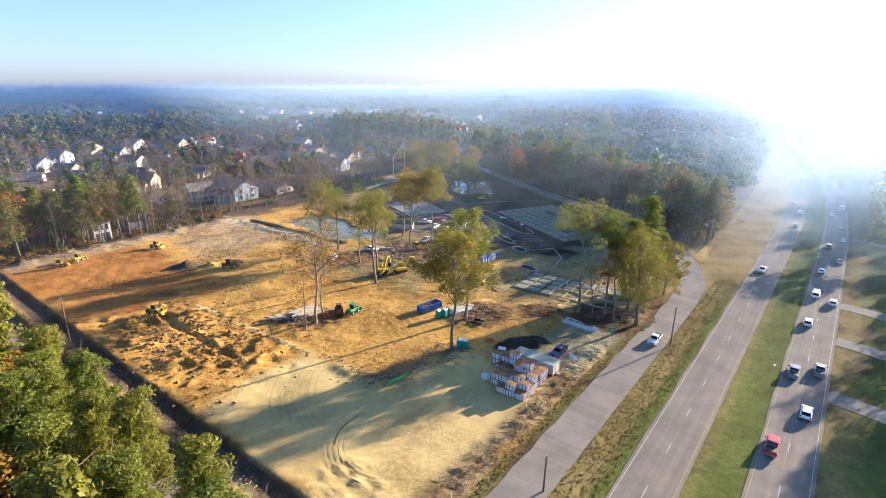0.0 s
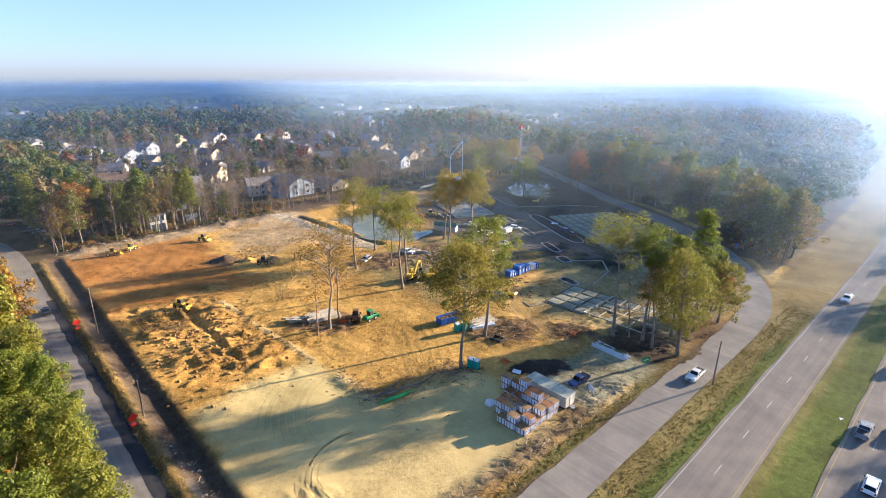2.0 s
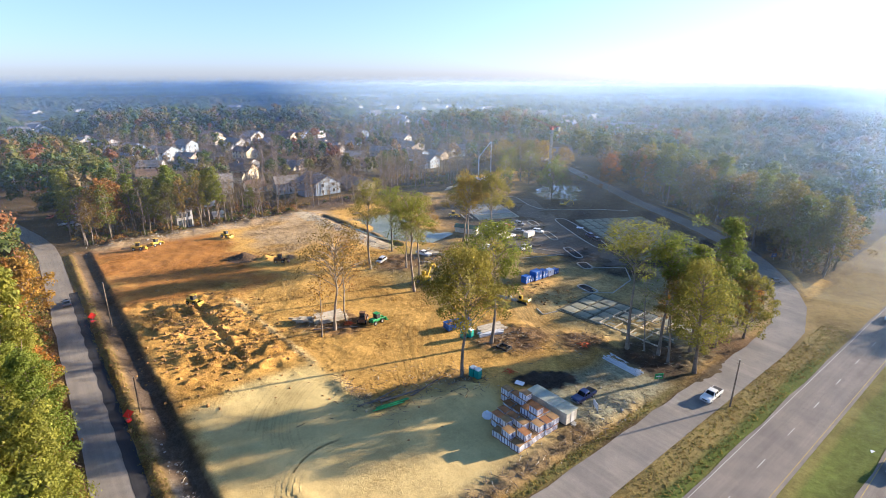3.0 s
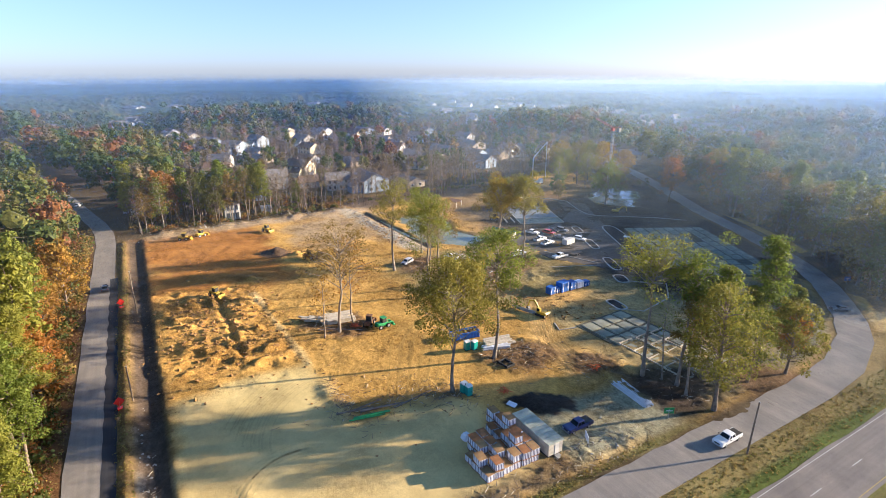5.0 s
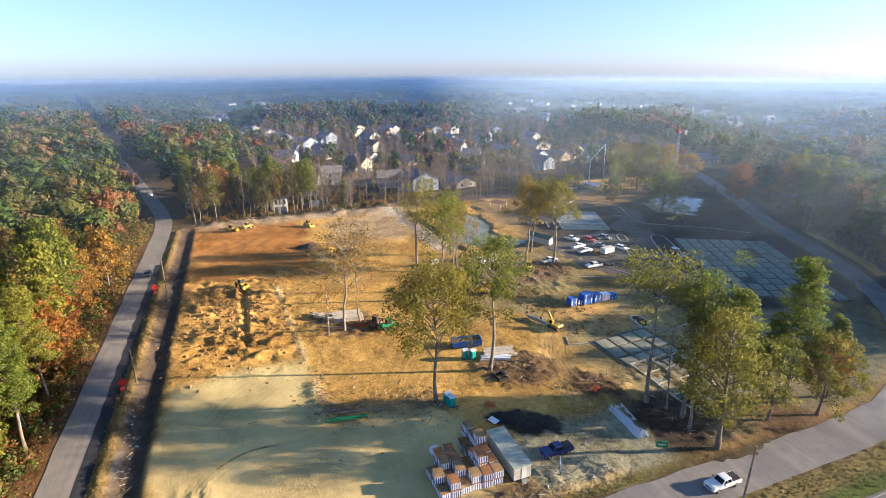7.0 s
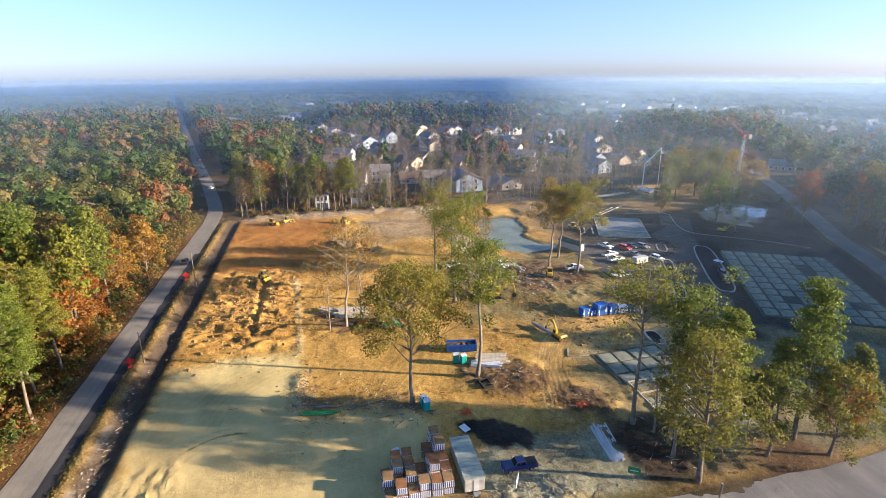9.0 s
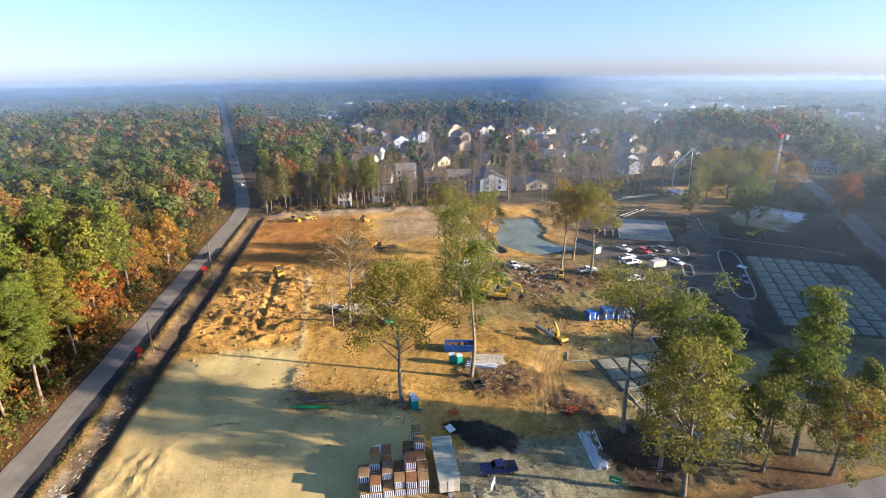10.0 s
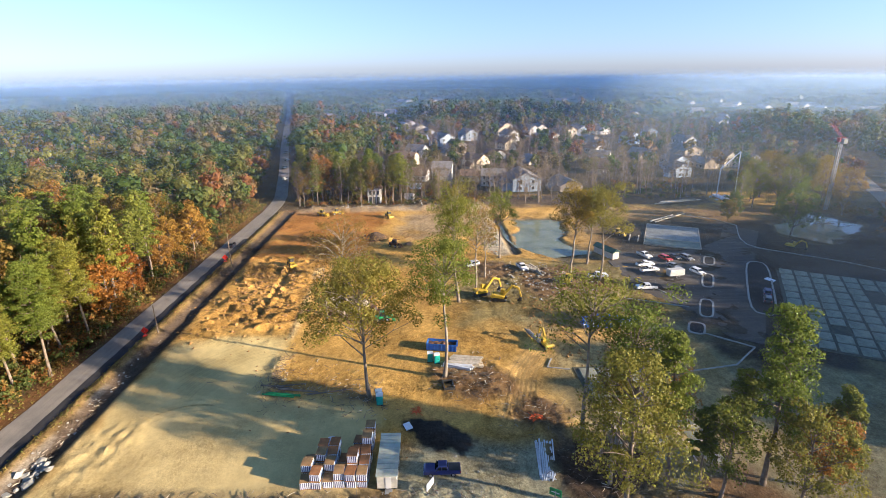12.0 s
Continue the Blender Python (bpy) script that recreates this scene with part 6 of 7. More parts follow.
# ---- machines ----
def make_excavator(m, label):
    t = thing("excavator", m, label, "excavator")
    for s in (-1, 1):
        bm = bmesh.new()
        prism(bm, [(-1.6, 0.1), (1.6, 0.1), (1.95, 0.42), (1.6, 0.8), (-1.6, 0.8), (-1.95, 0.42)], s * 1.05 - 0.3, s * 1.05 + 0.3)
        part("track", bm, CAR_DARK, t)
    part("undercarriage", one_box(-0.9, -0.8, 0.4, 0.9, 0.8, 0.95), CAR_DARK, t)
    bm = bmesh.new()
    prism(bm, [(-2.2, 0.95), (1.3, 0.95), (1.3, 1.5), (-0.6, 1.75), (-2.1, 1.9), (-2.4, 1.4)], -1.25, 1.25)
    bmesh.ops.bevel(bm, geom=bm.edges[:], offset=0.08, segments=2, affect="EDGES")
    part("house", bm, YELLOW, t)
    c = part("cab", one_box(0.1, 0.25, 1.5, 1.35, 1.2, 2.95, 0.08), YELLOW, t)
    part("cab_glass", one_box(1.34, 0.35, 1.75, 1.37, 1.1, 2.8), GLASS, c)
    part("cab_glass", one_box(0.3, 1.19, 1.85, 1.2, 1.215, 2.8), GLASS, c)
    for name, a, b, w, h in (("boom", (1.0, -0.2, 1.6), (3.3, -0.2, 4.6), 0.45, 0.6), ("boom", (3.2, -0.2, 4.55), (5.0, -0.2, 4.0), 0.4, 0.5), ("stick", (4.9, -0.2, 4.3), (5.7, -0.2, 1.6), 0.3, 0.4)):
        a, b = Vector(a), Vector(b)
        bm = bmesh.new()
        box(bm, -w / 2, -h / 2, -(b - a).length / 2, w / 2, h / 2, (b - a).length / 2, 0.05, Matrix.Translation((a + b) / 2) @ (b - a).to_track_quat("Z", "Y").to_matrix().to_4x4())
        part(name, bm, YELLOW, t)
    bm = bmesh.new()
    prism(bm, [(5.3, 1.6), (5.9, 1.5), (5.9, 0.7), (5.2, 0.4), (4.7, 0.7), (5.1, 1.1)], -0.75, 0.35)
    part("bucket", bm, CAR_DARK, t)
    bm = bmesh.new()
    tube(bm, (1.2, -0.2, 1.9), (2.7, -0.2, 3.6), 0.1, 0.07, 8)
    part("cylinder", bm, STEEL, t)
    part("exhaust", one_box(-1.6, -0.7, 1.8, -1.48, -0.58, 2.5), CAR_DARK, t)


make_excavator(pose(-95.4, 153.0, 0.4, 0, 0, 110), "yellow tracked excavator with a raised arm")
make_excavator(pose(-92.0, 157.5, 0.3, 0, 0, 75), "yellow excavator digging in the brush")
make_excavator(pose(-66.8, 165.0, 0.1, 0, 0, 195) @ Matrix.Diagonal((0.8, 0.8, 0.75, 1)), "small yellow excavator on the haul road")
make_excavator(pose(-131, 262, 0.1, 0, 0, 40) @ Matrix.Diagonal((0.8, 0.8, 0.7, 1)), "small yellow digger beside the planting bed")


def make_loader(m, mat, label, cat="loader"):
    t = thing("loader", m, label, cat)
    bm = bmesh.new()
    prism(bm, [(-2.0, 0.7), (1.0, 0.7), (1.2, 1.2), (0.4, 1.4), (-1.9, 1.6)], -0.8, 0.8)
    bmesh.ops.bevel(bm, geom=bm.edges[:], offset=0.08, segments=1, affect="EDGES")
    part("body", bm, mat, t)
    c = part("cab", one_box(-0.6, -0.65, 1.4, 0.6, 0.65, 2.6, 0.06), CAR_DARK, t)
    part("cab_roof", one_box(-0.7, -0.75, 2.6, 0.7, 0.75, 2.72, 0.03), mat, c)
    for s in (-1, 1):
        part("lift_arm", one_box(0.2, s * 0.7 - 0.1, 0.9, 2.4, s * 0.7 + 0.1, 1.15, 0.03, pose(0, 0, 0.3, 0, 8, 0)), mat, t)
    bm = bmesh.new()
    prism(bm, [(2.2, 0.2), (3.0, 0.15), (2.9, 0.3), (2.5, 0.45), (2.4, 1.0), (2.25, 1.0)], -1.1, 1.1)
    part("bucket", bm, mat, t)
    add_wheels(t, (-1.3, 0.9), 0.95, 1.5)


make_loader(pose(-81.3, 127.2, 0.1, 0, 0, 100), GREEN, "green wheeled machine parked near the boards")
make_loader(pose(-83.8, 124.6, 0.2, 0, 0, 140), RUST, "dark red machine in the shade of thin trees")
# loader models stand in for low yellow equipment along the graded bank
for x, y, r in ((-182, 92, 70), (-183.5, 98, 120), (-178, 121, 30)):
    make_loader(pose(x, y, 0.2, 0, 0, r), YELLOW, "yellow loader standing in for low yellow site equipment")
make_loader(pose(-121, 94.5, 0.4, 0, 0, 30), YELLOW, "yellow loader working on the mounds")
make_loader(pose(-103, 178.5, 0.4, 0, 0, 160), YELLOW, "yellow loader among the debris")
make_loader(pose(-148, 208, 0.1, 0, 0, 60), YELLOW, "yellow loader beside the concrete slab")
make_loader(pose(-139, 126, 0.1, 0, 0, 60), RUST, "dark machine beside the soil heaps")

# ---- green hut by the pond ----
t = thing("storage_hut", pose(-126.6, 197.0, 0.1, 0, 0, 25), "long low hut with a dark green roof", "hut")
part("wall", one_box(-4.5, -1.3, 0, 4.5, 1.3, 2.3), OFFICE_SIDE, t)
gable("roof", -4.5, 4.5, -1.3, 1.3, 2.3, 3.1, 0.3, ROOF_GREEN, t)
part("door", one_box(4.5, -0.5, 0, 4.56, 0.5, 2.0), SIDING, t)
t = thing("site_shelter", pose(-178, 206, 0.1, 0, 0, 20), "open timber shelter with a rusty roof", "shelter")
part("roof", one_box(-3.5, -2.2, 2.5, 3.5, 2.2, 2.65, 0.02, pose(0, 0, 0, 5, 0, 0)), RUST, t)
for sx in (-3.2, 3.2):
    for sy in (-1.9, 1.9):
        part("post", one_box(sx - 0.08, sy - 0.08, -0.2, sx + 0.08, sy + 0.08, 2.55), LUMBER, t)

# ---- slab, foundations, kerbs ----
t = thing("floor_slab", pose(-146, 227.5, 0.02, 0, 0, -23.5), "pale concrete floor slab with timber forms", "slab")
part("slab", one_box(-13, -9, -0.3, 5.5, 9, 0.25, 0.03), SLAB, t)
part("gravel_bed", one_box(5.6, -9, -0.3, 13, 9, 0.12, 0.03), PAD, t)
for a in ((-13.3, -9.3, 13.3, -9.05), (-13.3, 9.05, 13.3, 9.3), (-13.3, -9.05, -13.05, 9.05), (13.05, -9.05, 13.3, 9.05), (5.5, -9.0, 5.7, 9.0)):
    part("form_board", one_box(a[0], a[1], -0.2, a[2], a[3], 0.34), LUMBER, t)
part("form_board", one_box(4, -14.5, -0.1, 11, -14.1, 0.4), LUMBER, t)
part("form_board", one_box(4, -11.5, -0.1, 11, -11.1, 0.4), LUMBER, t)


def pad_field(m, nx_, ny_, px, py, gap, label, seed):
    """Square pads of a foundation parted by dark trenches."""
    r = np.random.default_rng(seed)
    t = thing("foundation", m, label, "foundation")
    bed = one_box(-0.8, -0.8, -0.3, nx_ * (px + gap) + 0.2, ny_ * (py + gap) + 0.2, 0.1)
    part("trench_bed", bed, TRENCH, t)
    data = []
    for k in range(4):
        bm = one_box(0, 0, 0, px, py, 0.3, 0.08)
        for v in bm.verts:
            v.co.x += r.normal() * 0.06
            v.co.y += r.normal() * 0.06
        me = bpy.data.meshes.new("pad")
        bm.to_mesh(me)
        bm.free()
        me.materials.append(PAD)
        data.append(me)
    for i in range(nx_):
        for j in range(ny_):
            if r.uniform() < 0.04:
                continue
            o = new("pad", data[int(r.integers(4))])
            o.parent = t
            o.matrix_basis = pose(i * (px + gap) + r.normal() * 0.05, j * (py + gap) + r.normal() * 0.05, 0.0 + r.uniform(-0.05, 0.05))
    return t


TRENCH = surface("trench_soil", (0.10, 0.095, 0.065), 0.95, vary=0.4, scale=0.6, relief=0.03, grain=5)
BED = surface("dark_mulch", (0.022, 0.019, 0.017), 0.95, vary=0.5, scale=0.8, relief=0.05, grain=6)
pad_field(pose(-111.5, 245.5, 0.02, 0, 0, -28), 11, 8, 4.0, 3.2, 0.75, "large foundation of pale pads parted by dark trenches", 1)
pad_field(pose(-57.5, 169.5, 0.02, 0, 0, 3), 7, 4, 3.5, 3.2, 0.7, "small foundation of pale square pads", 2)
for x in (-44, -40, -36, -32):
    for y in (170.5, 176, 181):
        bm = one_box(-2.2, -0.1, 0.3, 2.2, 0.1, 0.55)
        t = thing("form_frame", pose(x, y, 0.05, 0, 0, 3), "pale timber form on the foundation", "formwork", "timber forms")
        part("board", bm, LUMBER, t)
        part("board", one_box(-2.3, -0.1, 0.3, -2.1, 4.4, 0.55), LUMBER, t)


def kerb_island(x, y, rot, sx, sy, label="long planting island with a pale kerb and dark mulch"):
    t = thing("planting_island", pose(x, y, 0.0, 0, 0, rot), label, "planting island", "planting islands")
    n, out, inn = 24, [], []
    bm = bmesh.new()
    for k in range(n):
        a = 2 * math.pi * k / n
        ca, sa = math.cos(a), math.sin(a)
        q = 4.0
        rr = (abs(ca) ** q + abs(sa) ** q) ** (-1 / q)
        out.append((sx * ca * rr, sy * sa * rr))
        inn.append(((sx - 0.5) * ca * rr, (sy - 0.5) * sa * rr))
    rings = [[bm.verts.new((p[0], p[1], z)) for p in src] for src, z in ((out, -0.1), (out, 0.2), (inn, 0.2), (inn, 0.0))]
    for a, b in zip(rings, rings[1:]):
        for k in range(n):
            bm.faces.new((a[k], a[(k + 1) % n], b[(k + 1) % n], b[k]))
    part("kerb", bm, KERB, t)
    bm = bmesh.new()
    bm.faces.new([bm.verts.new((p[0], p[1], 0.14)) for p in inn])
    part("mulch", bm, BED, t)


kerb_island(-103.5, 219.6, -27, 5.6, 1.7)
kerb_island(-85.3, 210.2, -27, 5.9, 1.8)
kerb_island(-119.6, 228.0, -27, 4.2, 1.8)
kerb_island(-74.5, 202.5, -27, 3.2, 2.0, "oval planting island with a pale kerb")
kerb_island(-62.0, 187.0, -10, 3.4, 1.8, "small kerbed bed beside the foundation")
kerb_island(-99.5, 232.5, -28, 21, 3.4, "long dark planting bed beside the foundation")
for pts, label in (([(-105.5, 199), (-96, 203.5), (-88, 206.5)], "pale concrete kerb of the car park"), ([(-72, 203), (-65, 211), (-58, 203), (-55.5, 190), (-61, 183)], "curved pale concrete kerb"), ([(-62, 165), (-58.5, 163.5), (-57.5, 168)], "short pale concrete kerb"),
                   ([(-176, 243), (-167, 254), (-158, 258), (-149, 253.5), (-141.6, 250.3), (-135, 249), (-130.9, 251.1)], "pale concrete kerb of the new street"), ([(-130.9, 251.1), (-123.5, 260.7), (-116.1, 270.2), (-107, 278)], "pale concrete kerb beside dark soil"), ([(-99, 180), (-92, 192), (-86, 206)], "pale edge of the graded yard")):
    ribbon("kerb", pts, 0.16, 0.2, KERB, label, "kerb", 0.3, 2.0)
# fresh dark surface of the car park, and wet black soil
bm = bmesh.new()
lot = [(-130, 203), (-121, 196), (-99, 196.5), (-86, 204), (-70, 208), (-66, 214), (-86, 226), (-116, 241), (-127, 247), (-150, 262), (-160, 254), (-140, 242), (-131, 228), (-127, 214)]
bm.faces.new([bm.verts.new((x, y, 0.07)) for x, y in lot])
r = bmesh.ops.extrude_face_region(bm, geom=bm.faces[:])
bmesh.ops.translate(bm, verts=[v for v in r["geom"] if isinstance(v, bmesh.types.BMVert)], vec=(0, 0, -0.6))
bmesh.ops.recalc_face_normals(bm, faces=bm.faces[:])
tagged(part("pavement", bm, ASPHALT_NEW), "dark new surface of the car park", "car park", kind="structure")

# ---- long timbers lying by the far bank ----
for x0, y0, x1, y1 in ((-195, 243, -199, 264), (-196.5, 244, -200.5, 262), (-193, 240, -197, 256), (-164, 228.5, -176, 246), (-165, 227, -174, 240)):
    t = thing("timber_pole", pose(x0, y0, 0.25), "long pale timber pole lying on bare soil", "timber", "long timbers by the far bank")
    bm = bmesh.new()
    tube(bm, (0, 0, 0.1), ((x1 - x0) * 0.98, (y1 - y0) * 0.98, 0.2), 0.32, 0.22, 7)
    part("pole", bm, LUMBER, t)

# ---- felled logs along the edge of the sand ----
for x0, y0, x1, y1, r_ in ((-53.5, 105.5, -52.0, 112.0, 0.2), (-51.8, 109.5, -50.2, 117.5, 0.24), (-53.0, 108.0, -53.4, 114.5, 0.15), (-50.0, 115.5, -51.2, 124.0, 0.18), (-86.5, 112.5, -83.5, 118.5, 0.16), (-82.0, 122.0, -86.0, 114.5, 0.14)):
    z = float(ground_height(np.array([x0]), np.array([y0]))[0])
    t = thing("log", pose(x0, y0, z), "dark felled log lying on the soil", "log", "felled logs")
    bm = bmesh.new()
    tube(bm, (0, 0, r_), ((x1 - x0) * 0.55, (y1 - y0) * 0.55 + 0.2, r_ + 0.1), r_, r_ * 0.8, 8)
    tube(bm, ((x1 - x0) * 0.54, (y1 - y0) * 0.54 + 0.2, r_ + 0.1), (x1 - x0, y1 - y0, r_ + 0.25), r_ * 0.8, r_ * 0.45, 8)
    part("stem", bm, BARK_GREY, t)

# ---- utility poles ----
for x, y, h, rot in ((-10.1, 160.5, 10.0, 0), (-12.1, 101.5, 6.5, 0), (-121.5, 75.2, 11.2, 0), (-77.2, 73.6, 7.5, 0), (-205, 126, 15, 0), (-199, 150, 12, 0)):
    t = thing("utility_pole", pose(x, y, -0.4, 0, 0, rot), "weathered wooden utility pole", "pole", "utility poles")
    bm = bmesh.new()
    tube(bm, (0, 0, 0), (0.1, 0.05, h + 0.4), 0.17, 0.11, 9)
    part("shaft", bm, BARK, t)
    part("cap", one_box(-0.02, -0.06, h + 0.38, 0.22, 0.16, h + 0.46), STEEL, t)

# ---- tower crane and concrete pump ----
CRANE_RED = surface("crane_red", (0.42, 0.06, 0.04), 0.55, vary=0.2)


def lattice(bm, a, b, w, n, r=0.07):
    a, b = Vector(a), Vector(b)
    d = (b - a).normalized()
    u = d.cross(Vector((0.3, 0.2, 0.93)) if abs(d.z) < 0.8 else Vector((1, 0, 0))).normalized()
    v = d.cross(u)
    c = [(u * s + v * q) * w / 2 for s, q in ((1, 1), (1, -1), (-1, -1), (-1, 1))]
    for k in c:
        tube(bm, a + k, b + k, r, r, 4)
    for i in range(n):
        p, q = a + (b - a) * i / n, a + (b - a) * (i + 1) / n
        for k in range(4):
            tube(bm, p + c[k], q + c[(k + 1) % 4], r * 0.6, r * 0.6, 3)


t = thing("tower_crane", pose(-179, 308, 0), "tall tower crane with a pale mast and red jib", "crane")
bm = bmesh.new()
lattice(bm, (0, 0, 0), (0, 0, 30), 0.95, 16, 0.15)
part("mast", bm, SIDING, t)
bm = bmesh.new()
lattice(bm, (0, 0, 30.5), (-33, 20, 32.5), 0.8, 22, 0.045)
part("jib", bm, CRANE_RED, t)
bm = bmesh.new()
lattice(bm, (0, 0, 30.5), (9, -5.5, 31.5), 0.9, 6, 0.06)
part("counter_jib", bm, CRANE_RED, t)
part("counterweight", one_box(8.0, -6.3, 29.4, 9.6, -4.7, 31.4, 0.05), CONCRETE, t)
part("cab", one_box(-0.8, -1.4, 29.0, 0.8, 0.4, 30.6, 0.05), CRANE_RED, t)
t = thing("concrete_pump", pose(-202, 274, 0), "concrete pump truck with a raised folding boom", "pump truck")
part("chassis", one_box(-4.5, -1.2, 0.6, 4.5, 1.2, 1.4, 0.05), WRAP, t)
part("cab", one_box(4.5, -1.2, 0.6, 6.3, 1.2, 3.0, 0.15), WRAP, t)
add_wheels(t, (-3.2, -2.1, 3.6, 5.4), 1.05, 1.3)
for a, b, rad in (((0, -1.5, 1.4), (0, -1.5, 14.0), 0.28), ((0, -1.5, 14.0), (3.5, 4.5, 22.5), 0.24), ((3.5, 4.5, 22.5), (3.7, 4.8, 3.0), 0.16)):
    bm = bmesh.new()
    tube(bm, a, b, rad, rad * 0.8, 8)
    part("boom_section", bm, WRAP, t)
for x, y in ((3, 2), (3, -2), (-3, 2), (-3, -2)):
    part("outrigger", one_box(x - 0.15, min(y, y * 1.6), 0, x + 0.15, max(y, y * 1.6), 0.7), WRAP, t)


# ---- brush, logs and rubble ----
def litter(name, spots, mat, label, length=(0.4, 1.7), rad=(0.02, 0.06), seed=0):
    """Loose branches and broken boards lying about, in one mesh."""
    r = np.random.default_rng(seed)
    pieces = []
    for x, y, spread_x, spread_y, n in spots:
        a, b = x + r.normal(size=n) * spread_x, y + r.normal(size=n) * spread_y
        zz = ground_height(a, b)
        for px_, py_, pz_ in zip(a, b, zz):
            l, q, th = r.uniform(*length), r.uniform(0, 6.28), r.normal() * 0.18
            d = np.array([math.cos(q) * math.cos(th), math.sin(q) * math.cos(th), abs(math.sin(th))]) * l
            p = np.array([px_, py_, pz_ + r.uniform(0.02, 0.25)])
            rr = r.uniform(*rad)
            pieces.append(tube_arrays([p, p + d * 0.5 + r.normal(size=3) * 0.06, p + d], [rr, rr * 0.9, rr * 0.6], 4))
    return tagged(new(name, mesh_from(name, *joined(pieces), mat)), label, "debris", kind="stuff")


DEBRIS = [(-57, 108, 5, 0.9, 130), (-51, 114, 1.5, 4, 130), (-47.5, 127.5, 3, 3, 90), (-52, 150, 5, 3, 110), (-55, 147, 4, 4, 160), (-88, 118, 4, 4, 120), (-48.5, 126, 3, 3, 90), (-43, 158.5, 3, 3, 90), (-104, 176, 8, 7, 330), (-112, 158, 5, 5, 160), (-29, 170, 6, 8, 160), (-55, 112, 4, 6, 90), (-22.8, 105, 1.2, 14, 240), (-22.5, 140, 1.6, 8, 120), (-95, 152, 5, 5, 120), (-195, 120, 2, 25, 160), (-40, 75.5, 10, 0.6, 120)]
litter("brush", DEBRIS, BARK, "brown brush and branches from the clearing", seed=1)
litter("broken_boards", [(x, y, a, b, n // 5) for x, y, a, b, n in DEBRIS], LUMBER, "pale broken boards and roots", (0.3, 1.3), (0.03, 0.07), seed=2)


def clods(name, spots, mat, label, seed):
    """Lumps of turned soil or broken concrete, in one mesh."""
    r = np.random.default_rng(seed)
    bm = bmesh.new()
    bmesh.ops.create_icosphere(bm, subdivisions=1, radius=1)
    base = np.array([v.co[:] for v in bm.verts])
    tri = np.array([[v.index for v in f.verts] for f in bm.faces])
    bm.free()
    pieces = []
    for x, y, sx, sy, n, lo, hi in spots:
        a, b = x + r.normal(size=n) * sx, y + r.normal(size=n) * sy
        zz = ground_height(a, b)
        for px_, py_, pz_ in zip(a, b, zz):
            s = r.uniform(lo, hi)
            v = base * (1 + 0.28 * r.normal(size=(len(base), 1))) * s * [1, r.uniform(0.6, 1.2), 0.6]
            pieces.append((v + [px_, py_, pz_ + s * 0.1], tri))
    return tagged(new(name, mesh_from(name, *joined(pieces), mat)), label, "debris", kind="stuff")


CLOD = surface("ochre_clod", (0.38, 0.21, 0.07), 0.95, vary=0.35, scale=0.8, relief=0.05, grain=5)
clods("soil_clods", [(-103, 92, 14, 7, 480, 0.12, 0.55), (-60, 118, 8, 6, 60, 0.08, 0.22), (-85, 108, 12, 4, 110, 0.1, 0.3), (-68, 175, 8, 4, 90, 0.1, 0.5), (-150, 122, 4, 5, 90, 0.12, 0.45), (-84, 168, 6, 4, 120, 0.12, 0.4), (-75, 125, 18, 16, 70, 0.05, 0.16), (-62, 150, 14, 12, 60, 0.05, 0.14), (-160, 160, 14, 2.0, 260, 0.12, 0.4), (-103, 92, 14, 7, 700, 0.06, 0.22)], CLOD, "lumps of turned ochre soil", 4)
clods("rubble", [(-30, 76.5, 2.5, 1.0, 40, 0.2, 0.9), (-50, 75, 12, 0.8, 45, 0.1, 0.3), (-105, 172, 7, 5, 130, 0.12, 0.45), (-25, 142, 2.5, 3, 60, 0.08, 0.28), (-194, 120, 2, 25, 190, 0.1, 0.4), (-163, 161, 15, 1.6, 240, 0.15, 0.5), (-10.2, 116, 0.9, 3, 16, 0.08, 0.22)], CONCRETE, "pale broken concrete and stones", 5)


# ---- roadside weeds ----
def tufts(name, spots, tint, label, seed):
    """Clumps of tall grass and weeds, in one mesh."""
    r = np.random.default_rng(seed)
    c = []
    for x0, x1, y0, y1, n in spots:
        a, b = r.uniform(x0, x1, n), r.uniform(y0, y1, n)
        s = r.uniform(0.06, 0.24, n)
        c.append(np.c_[a, b, ground_height(a, b) + s * 0.35, s])
    c = np.concatenate(c)
    v, f = leaf_arrays(r, c, 6, 0.12, 0.7)
    me = mesh_from(name, v, f, LEAF_FAR)
    colour_points(me, "leaf", np.repeat(np.array(tint)[r.integers(len(tint), size=len(c))], 24, axis=0))
    return tagged(new(name, me), label, "weeds", kind="stuff")


tufts("weeds", [(-190, -30, 70.6, 73.4, 1500), (-9.6, -4.8, 80, 215, 1800), (-20.6, -18.8, 84, 150, 700), (-11, -8.6, 95, 215, 700), (-190, -30, 60.2, 63.5, 900)], [(0.30, 0.25, 0.085), (0.20, 0.21, 0.055), (0.33, 0.25, 0.09), (0.27, 0.18, 0.065)], "tall straw and green weeds along the roads", 6)


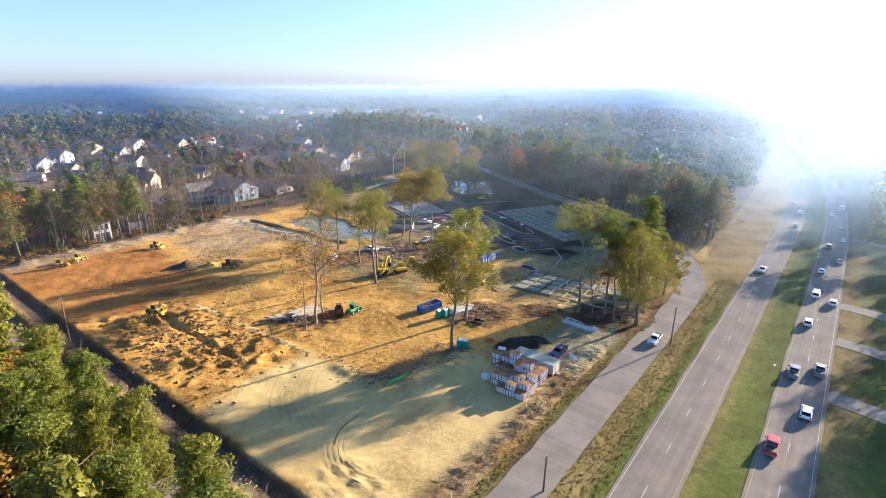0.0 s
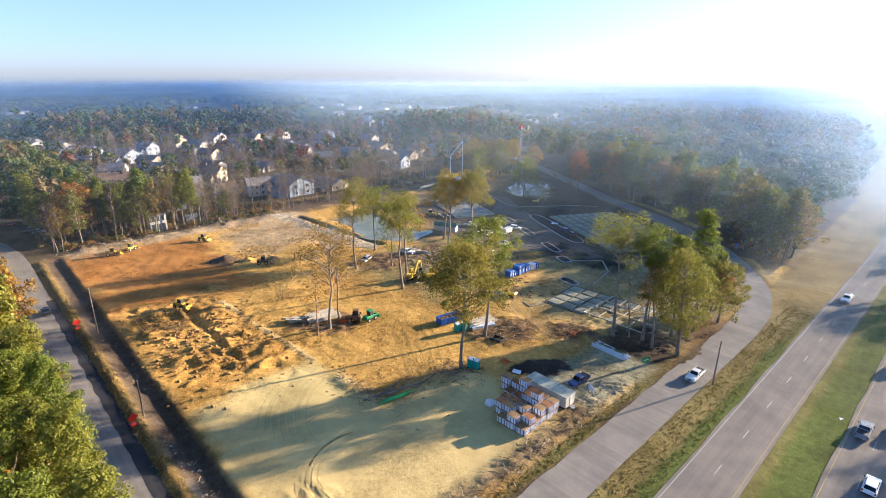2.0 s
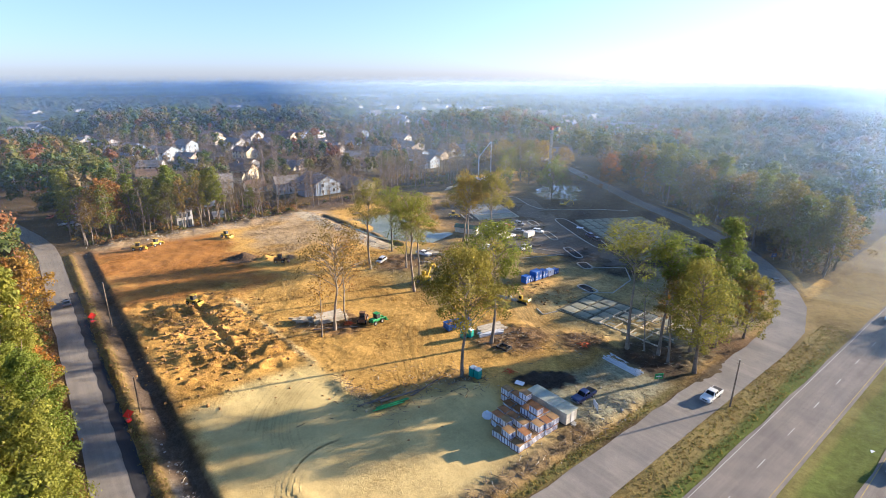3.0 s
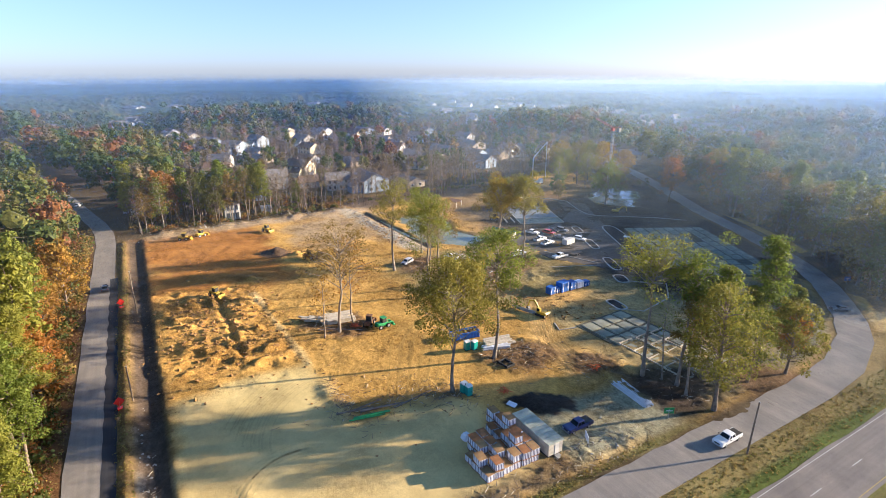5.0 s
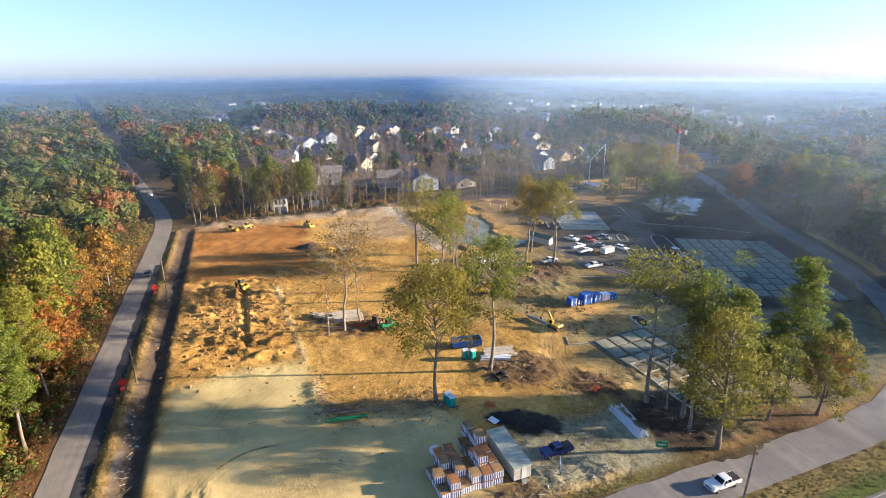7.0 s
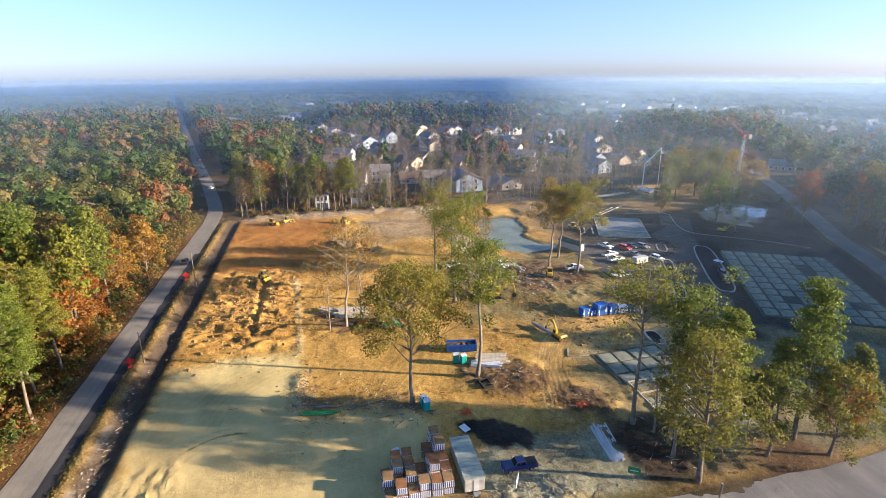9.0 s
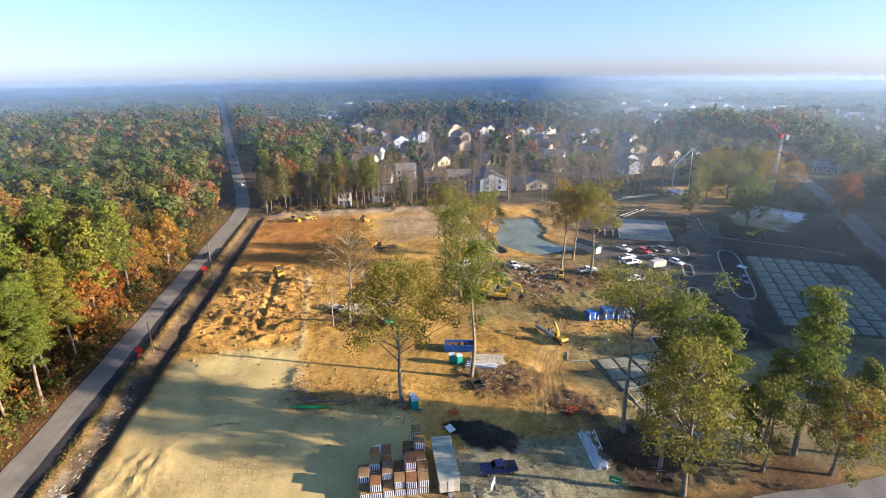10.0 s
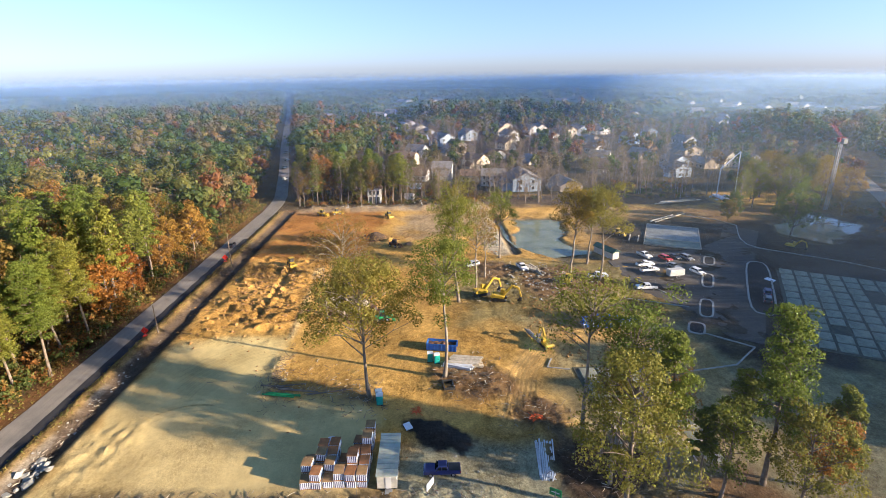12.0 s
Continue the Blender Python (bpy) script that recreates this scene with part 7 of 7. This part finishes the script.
# ---- tyre tracks ----
def tracks(routes, seed):
    """Pairs of pressed tread strips that follow the ground."""
    r = np.random.default_rng(seed)
    vs, fs, cs, n = [], [], [], 0
    for pts, gauge, dark in routes:
        p = np.array(pts, float)
        t = np.linspace(0, len(p) - 1, 90)
        x, y = np.interp(t, np.arange(len(p)), p[:, 0]), np.interp(t, np.arange(len(p)), p[:, 1])
        k = np.ones(9) / 9
        x[4:-4], y[4:-4] = np.convolve(x, k, "valid"), np.convolve(y, k, "valid")
        d = np.gradient(np.c_[x, y], axis=0)
        d /= np.linalg.norm(d, axis=1)[:, None] + 1e-9
        nrm = np.c_[-d[:, 1], d[:, 0]]
        for s in (-gauge / 2, gauge / 2):
            w = 0.16 + 0.05 * r.normal(size=90)
            a, b = np.c_[x, y] + nrm * (s - w)[:, None], np.c_[x, y] + nrm * (s + w)[:, None]
            for e in (a, b):
                vs.append(np.c_[e, ground_height(e[:, 0], e[:, 1]) + 0.025])
                cs.append(ground_colour(e[:, 0], e[:, 1]) * dark)
            i = np.arange(89) + n
            fs.append(np.c_[i, i + 1, i + 91, i + 90])
            n += 180
    me = mesh_from("tyre_tracks", np.concatenate(vs), np.concatenate(fs), SOIL, True)
    colour_points(me, "soil", np.concatenate(cs))
    colour_points(me, "churn", np.full((n, 3), 0.25))
    tagged(new("tyre_tracks", me), "pressed tyre tracks in sand and soil", "tracks", kind="stuff")


def arc(cx, cy, r0, a0, a1, r1=None):
    r1 = r0 if r1 is None else r1
    return [(cx + (r0 + (r1 - r0) * i / 14) * math.cos(radians(a0 + (a1 - a0) * i / 14)), cy + (r0 + (r1 - r0) * i / 14) * math.sin(radians(a0 + (a1 - a0) * i / 14))) for i in range(15)]


g = np.random.default_rng(77)
routes = [(arc(-38, 96, 9 + i * 0.9, 150 + 8 * i, 330 - 6 * i), 1.7, 0.97) for i in range(3)]
routes += [(arc(-48, 112, 20 + i * 1.3, 195, 265 - 4 * i), 1.8, 0.92) for i in range(6)]
routes += [([(-41 - 0.6 * i, 152 + 1.3 * i), (-56, 156.2 + 0.9 * i), (-66, 161 + 1.6 * i), (-73, 168 + i), (-76 - i, 186)], 1.9, 0.74) for i in range(5)]
routes += [([(-52, 116 + 2 * i), (-62, 121 + 2.5 * i), (-72, 126 + 3 * i), (-80, 134 + 3 * i)], 1.9, 0.78) for i in range(5)]
routes += [([(-70 - 3 * i, 112), (-76 - 3 * i, 122), (-78 - 2 * i, 136), (-72 - 2 * i, 150)], 1.9, 0.78) for i in range(5)]
routes += [([(-100 - 4 * i, 112 + 2 * i), (-120 - 2 * i, 120 + 3 * i), (-145, 128 + 2 * i), (-168, 140 + 2 * i)], 1.9, 0.78) for i in range(8)]
tracks(routes, 9)
